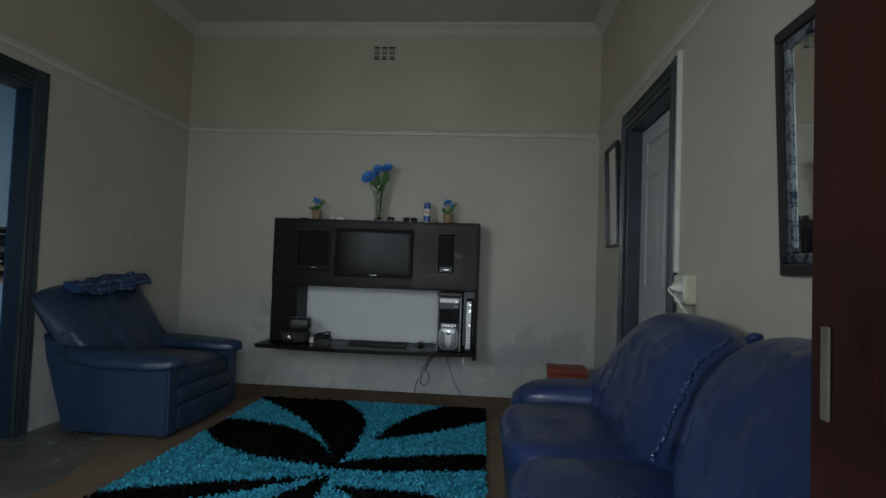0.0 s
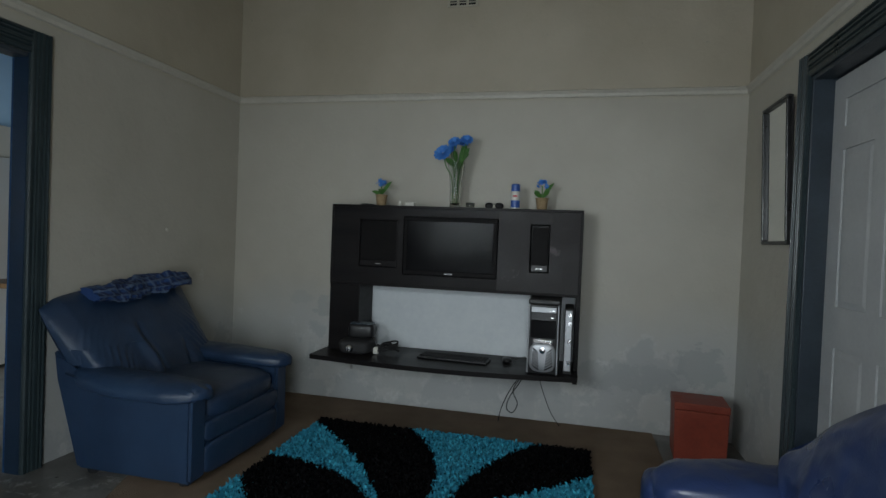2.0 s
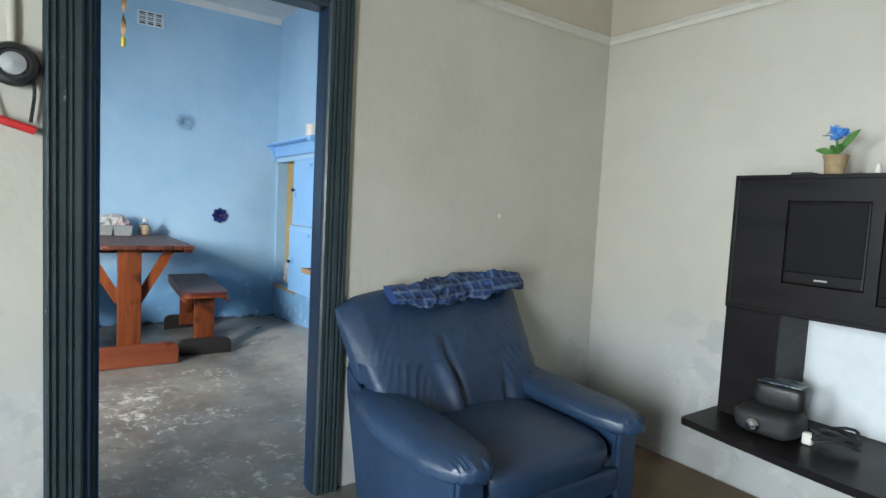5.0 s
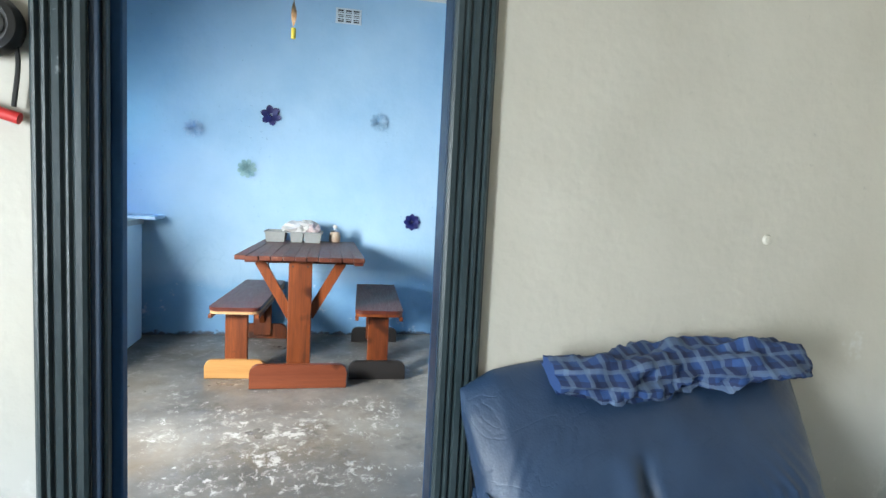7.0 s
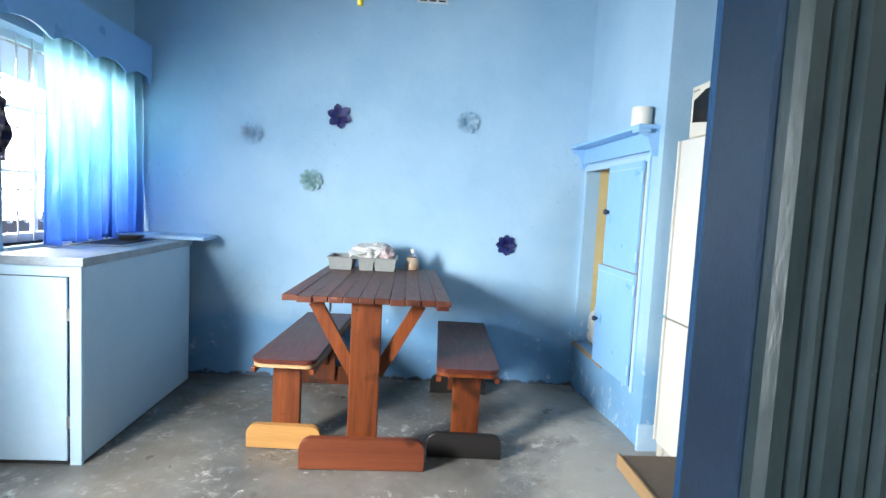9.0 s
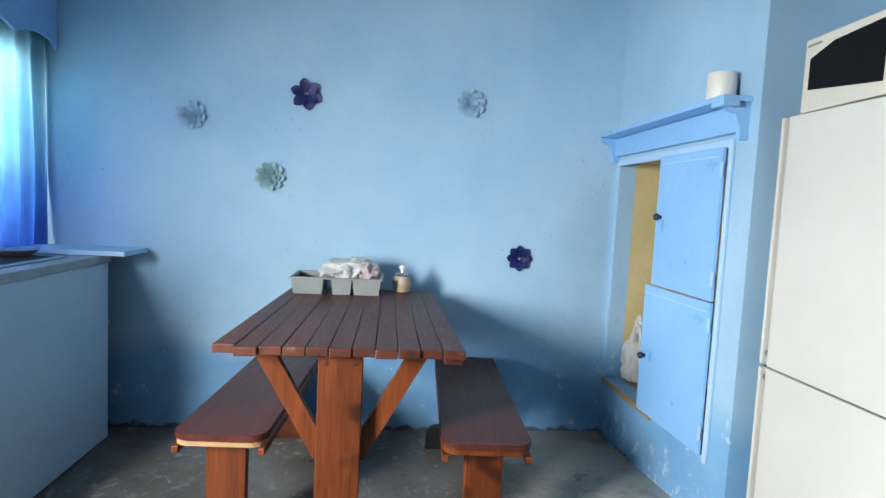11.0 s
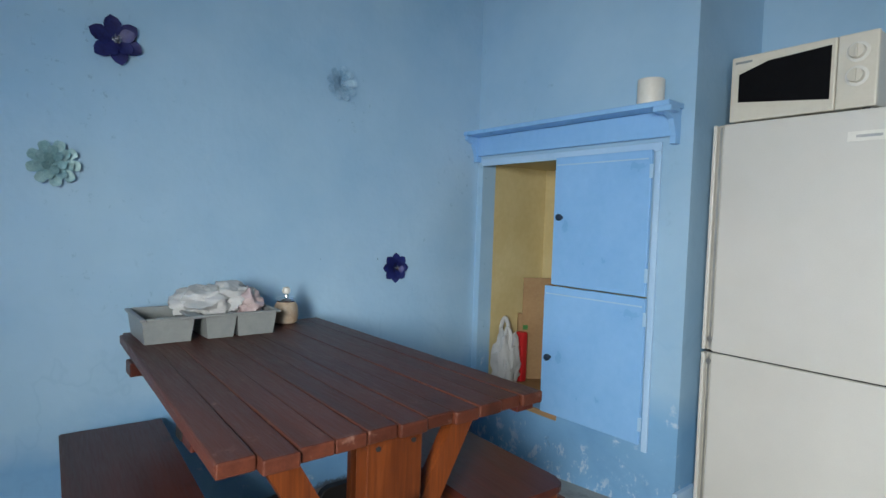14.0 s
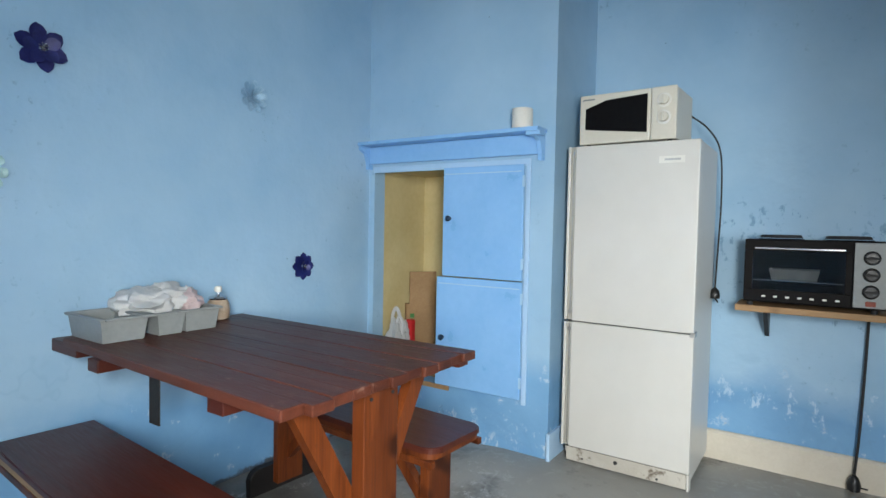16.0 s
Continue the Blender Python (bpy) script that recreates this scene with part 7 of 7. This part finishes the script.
cord = part_at("cord", tube(curve_points(run), 0.0042, 8), MATT_BLACK, mw, "black power cord")
ends = lathe([(0.008, 0.0), (0.020, -0.012), (0.026, -0.035), (0.024, -0.055), (0, -0.055)], (-4.030, 4.56, 1.0), 16)
tube([(-4.030, 4.56, 0.95), (-4.012, 4.55, 0.925)], 0.004, 6, ends)
part("plug", ends, BLACK_PLASTIC, cord, "black plug", True)

# ---------------------------------------------------------------- mini oven on its shelf
shelf = thing("oven_shelf", (-3.55, YKN, 0.915), label="tan wooden shelf on black brackets, below the mini oven", category="shelf")
part("board", box(-0.365, 0.45, -0.26, -0.001, 0.0, 0.030, 0.003), SHELF_WOOD, shelf)
for x in (-0.24, 0.32):
    part("bracket", prism([(-0.001, 0.0), (-0.001, -0.15), (-0.012, -0.15), (-0.20, -0.012), (-0.20, 0.0)], "x", x - 0.010, x + 0.010), IRON, shelf, "black iron bracket")
ov = thing("mini_oven", (-3.605, 4.395, 0.945), label="black electric mini oven with hotplates, on the wooden shelf", category="mini oven")
for x in (-0.25, 0.23):
    for y in (0.03, 0.19):
        part("foot", lathe([(0.014, 0), (0.012, 0.018)], (x, y, 0.0), 10), MATT_BLACK, ov)
W2, H2 = 0.278, 0.318
part("case_top", box(-W2, W2, 0.012, 0.225, H2 - 0.014, H2, 0.004), DEEP_BLACK, ov)
part("case_bottom", box(-W2, W2, 0.012, 0.225, 0.018, 0.032, 0.004), DEEP_BLACK, ov)
part("case_side", box(-W2, -W2 + 0.014, 0.012, 0.225, 0.032, H2 - 0.014), DEEP_BLACK, ov)
part("case_middle", box(0.150, 0.264, 0.012, 0.225, 0.032, H2 - 0.014), DEEP_BLACK, ov)
part("case_side", box(W2 - 0.014, W2, 0.012, 0.225, 0.032, H2 - 0.014), DEEP_BLACK, ov)
part("case_back", box(-W2 + 0.014, 0.150, 0.212, 0.225, 0.032, H2 - 0.014), MATT_BLACK, ov)
for a, b, c, d in ((-W2 + 0.002, 0.146, H2 - 0.052, H2 - 0.004), (-W2 + 0.002, 0.146, 0.024, 0.080), (-W2 + 0.002, -W2 + 0.036, 0.080, H2 - 0.052), (0.120, 0.146, 0.080, H2 - 0.052)):
    part("door_frame", box(a, b, 0.0, 0.013, c, d, 0.003), DEEP_BLACK, ov)
g = part("door_glass", box(-W2 + 0.036, 0.120, 0.004, 0.008, 0.080, H2 - 0.052), glass("smoked_glass", (0.80, 0.80, 0.80)), ov, "smoked glass door")
part("door_handle", box(-0.235, 0.120, -0.018, -0.008, H2 - 0.048, H2 - 0.036, 0.004), CHROME, ov, "bright handle bar")
for x in (-0.22, 0.105):
    part("handle_post", box(x - 0.006, x + 0.006, -0.010, 0.002, H2 - 0.047, H2 - 0.037), CHROME, ov)
part("rack", box(-W2 + 0.018, 0.146, 0.03, 0.20, 0.120, 0.124), CHROME, ov, "wire rack")
tin = part("baking_tin", tray_bin(-0.060, 0.060, -0.105, 0.075, 0.05), TRAY_GREY, ov, "pale baking tin inside")
tin.location = (-0.06, 0.115, 0.125)
part("control_panel", box(0.150, W2 - 0.002, 0.0, 0.014, 0.026, H2 - 0.006, 0.003), TRAY_GREY, ov, "grey control panel")
for z in (0.246, 0.172, 0.098):
    part("dial", lathe([(0.030, 0), (0.031, 0.006), (0.024, 0.010), (0.022, 0.024), (0, 0.025)], (0.212, 0.0, z), 24, m=pose(0, 0, 0, 90, 0, 0)), BLACK_PLASTIC, ov, "black dial", True)
    part("dial_grip", box(0.186, 0.238, -0.032, -0.022, z - 0.005, z + 0.005, 0.002), MATT_BLACK, ov)
part("lamp_switch", box(0.195, 0.232, -0.004, 0.002, 0.034, 0.056, 0.002), RED_BOX, ov, "red indicator")
for k in range(7):
    part("symbol", box(-0.20 + k * 0.048, -0.184 + k * 0.048, -0.0012, 0.0002, 0.044, 0.052), WHITE_PLASTIC, ov)
for x in (-0.135, 0.13):
    part("hotplate", lathe([(0.088, 0), (0.090, 0.006), (0.084, 0.020), (0.076, 0.022), (0.030, 0.020), (0, 0.018)], (x, 0.115, H2), 30), MATT_BLACK, ov, "black hotplate", True)
    part("ring", lathe([(0.094, 0.0), (0.097, 0.004), (0.092, 0.007), (0.090, 0.003)], (x, 0.115, H2), 30), CHROME, ov, smooth=True)
run = [(-3.38, YKN - 0.03, 0.93), (-3.385, YKN - 0.035, 0.70), (-3.396, YKN - 0.05, 0.36), (-3.408, YKN - 0.055, 0.165)]
cord = part_at("cord", tube(curve_points(run), 0.006, 8), MATT_BLACK, ov, "black power cord")
ends = lathe([(0.008, 0.160), (0.020, 0.145), (0.028, 0.115), (0.026, 0.087), (0, 0.081)], (-3.408, YKN - 0.055, 0.0), 16)
tube([(-3.39, YKN - 0.055, 0.105), (-3.355, YKN - 0.06, 0.105)], 0.004, 6, ends)
part("plug", ends, BLACK_PLASTIC, cord, "black plug", True)

ws = thing("side_board", (-2.66, 3.70, 0.88), label="brown board with a tan edge on brackets, beside the opening", category="shelf")
part("board", box(-0.210, 0.22, -0.525, 0.52, 0.0, 0.022, 0.002), BOARD_BROWN, ws)
part("edging", box(-0.214, 0.22, -0.533, -0.526, -0.002, 0.024, 0.002), SHELF_WOOD, ws, "tan wooden edging")
for y in (-0.40, 0.40):
    part("bracket", prism([(0.22, 0.0), (0.22, -0.15), (0.21, -0.15), (0.02, -0.012), (0.02, 0.0)], "y", y - 0.01, y + 0.01), IRON, ws)

fs = thing("fly_strip", (-4.42, 2.51, 2.18), label="twisted brown fly paper with a yellow tip, hanging from the ceiling", category="fly paper")
bm = bmesh.new()
rows = []
for k in range(60):
    u = k / 59
    a = u * 16
    rows.append((bm.verts.new((0.016 * math.cos(a), 0.016 * math.sin(a), 0.06 + u * 0.78)), bm.verts.new((-0.016 * math.cos(a), -0.016 * math.sin(a), 0.06 + u * 0.78))))
for p, q in zip(rows, rows[1:]):
    bm.faces.new((p[0], p[1], q[1], q[0]))
part("strip", bm, CARD, fs, "sticky twisted paper")
part("tip", lathe([(0.012, 0.0), (0.014, 0.01), (0.014, 0.055), (0.010, 0.062), (0, 0.062)], (0, 0, 0), 14), surface("yellow_card", (0.45, 0.36, 0.03), (0.6, 0.5, 0.06), 20, 0.6), fs, "yellow cardboard tube", True)
part("thread", tube([(0, 0, 0.84), (0, 0, HK - 2.18)], 0.002, 5), MATT_BLACK, fs)
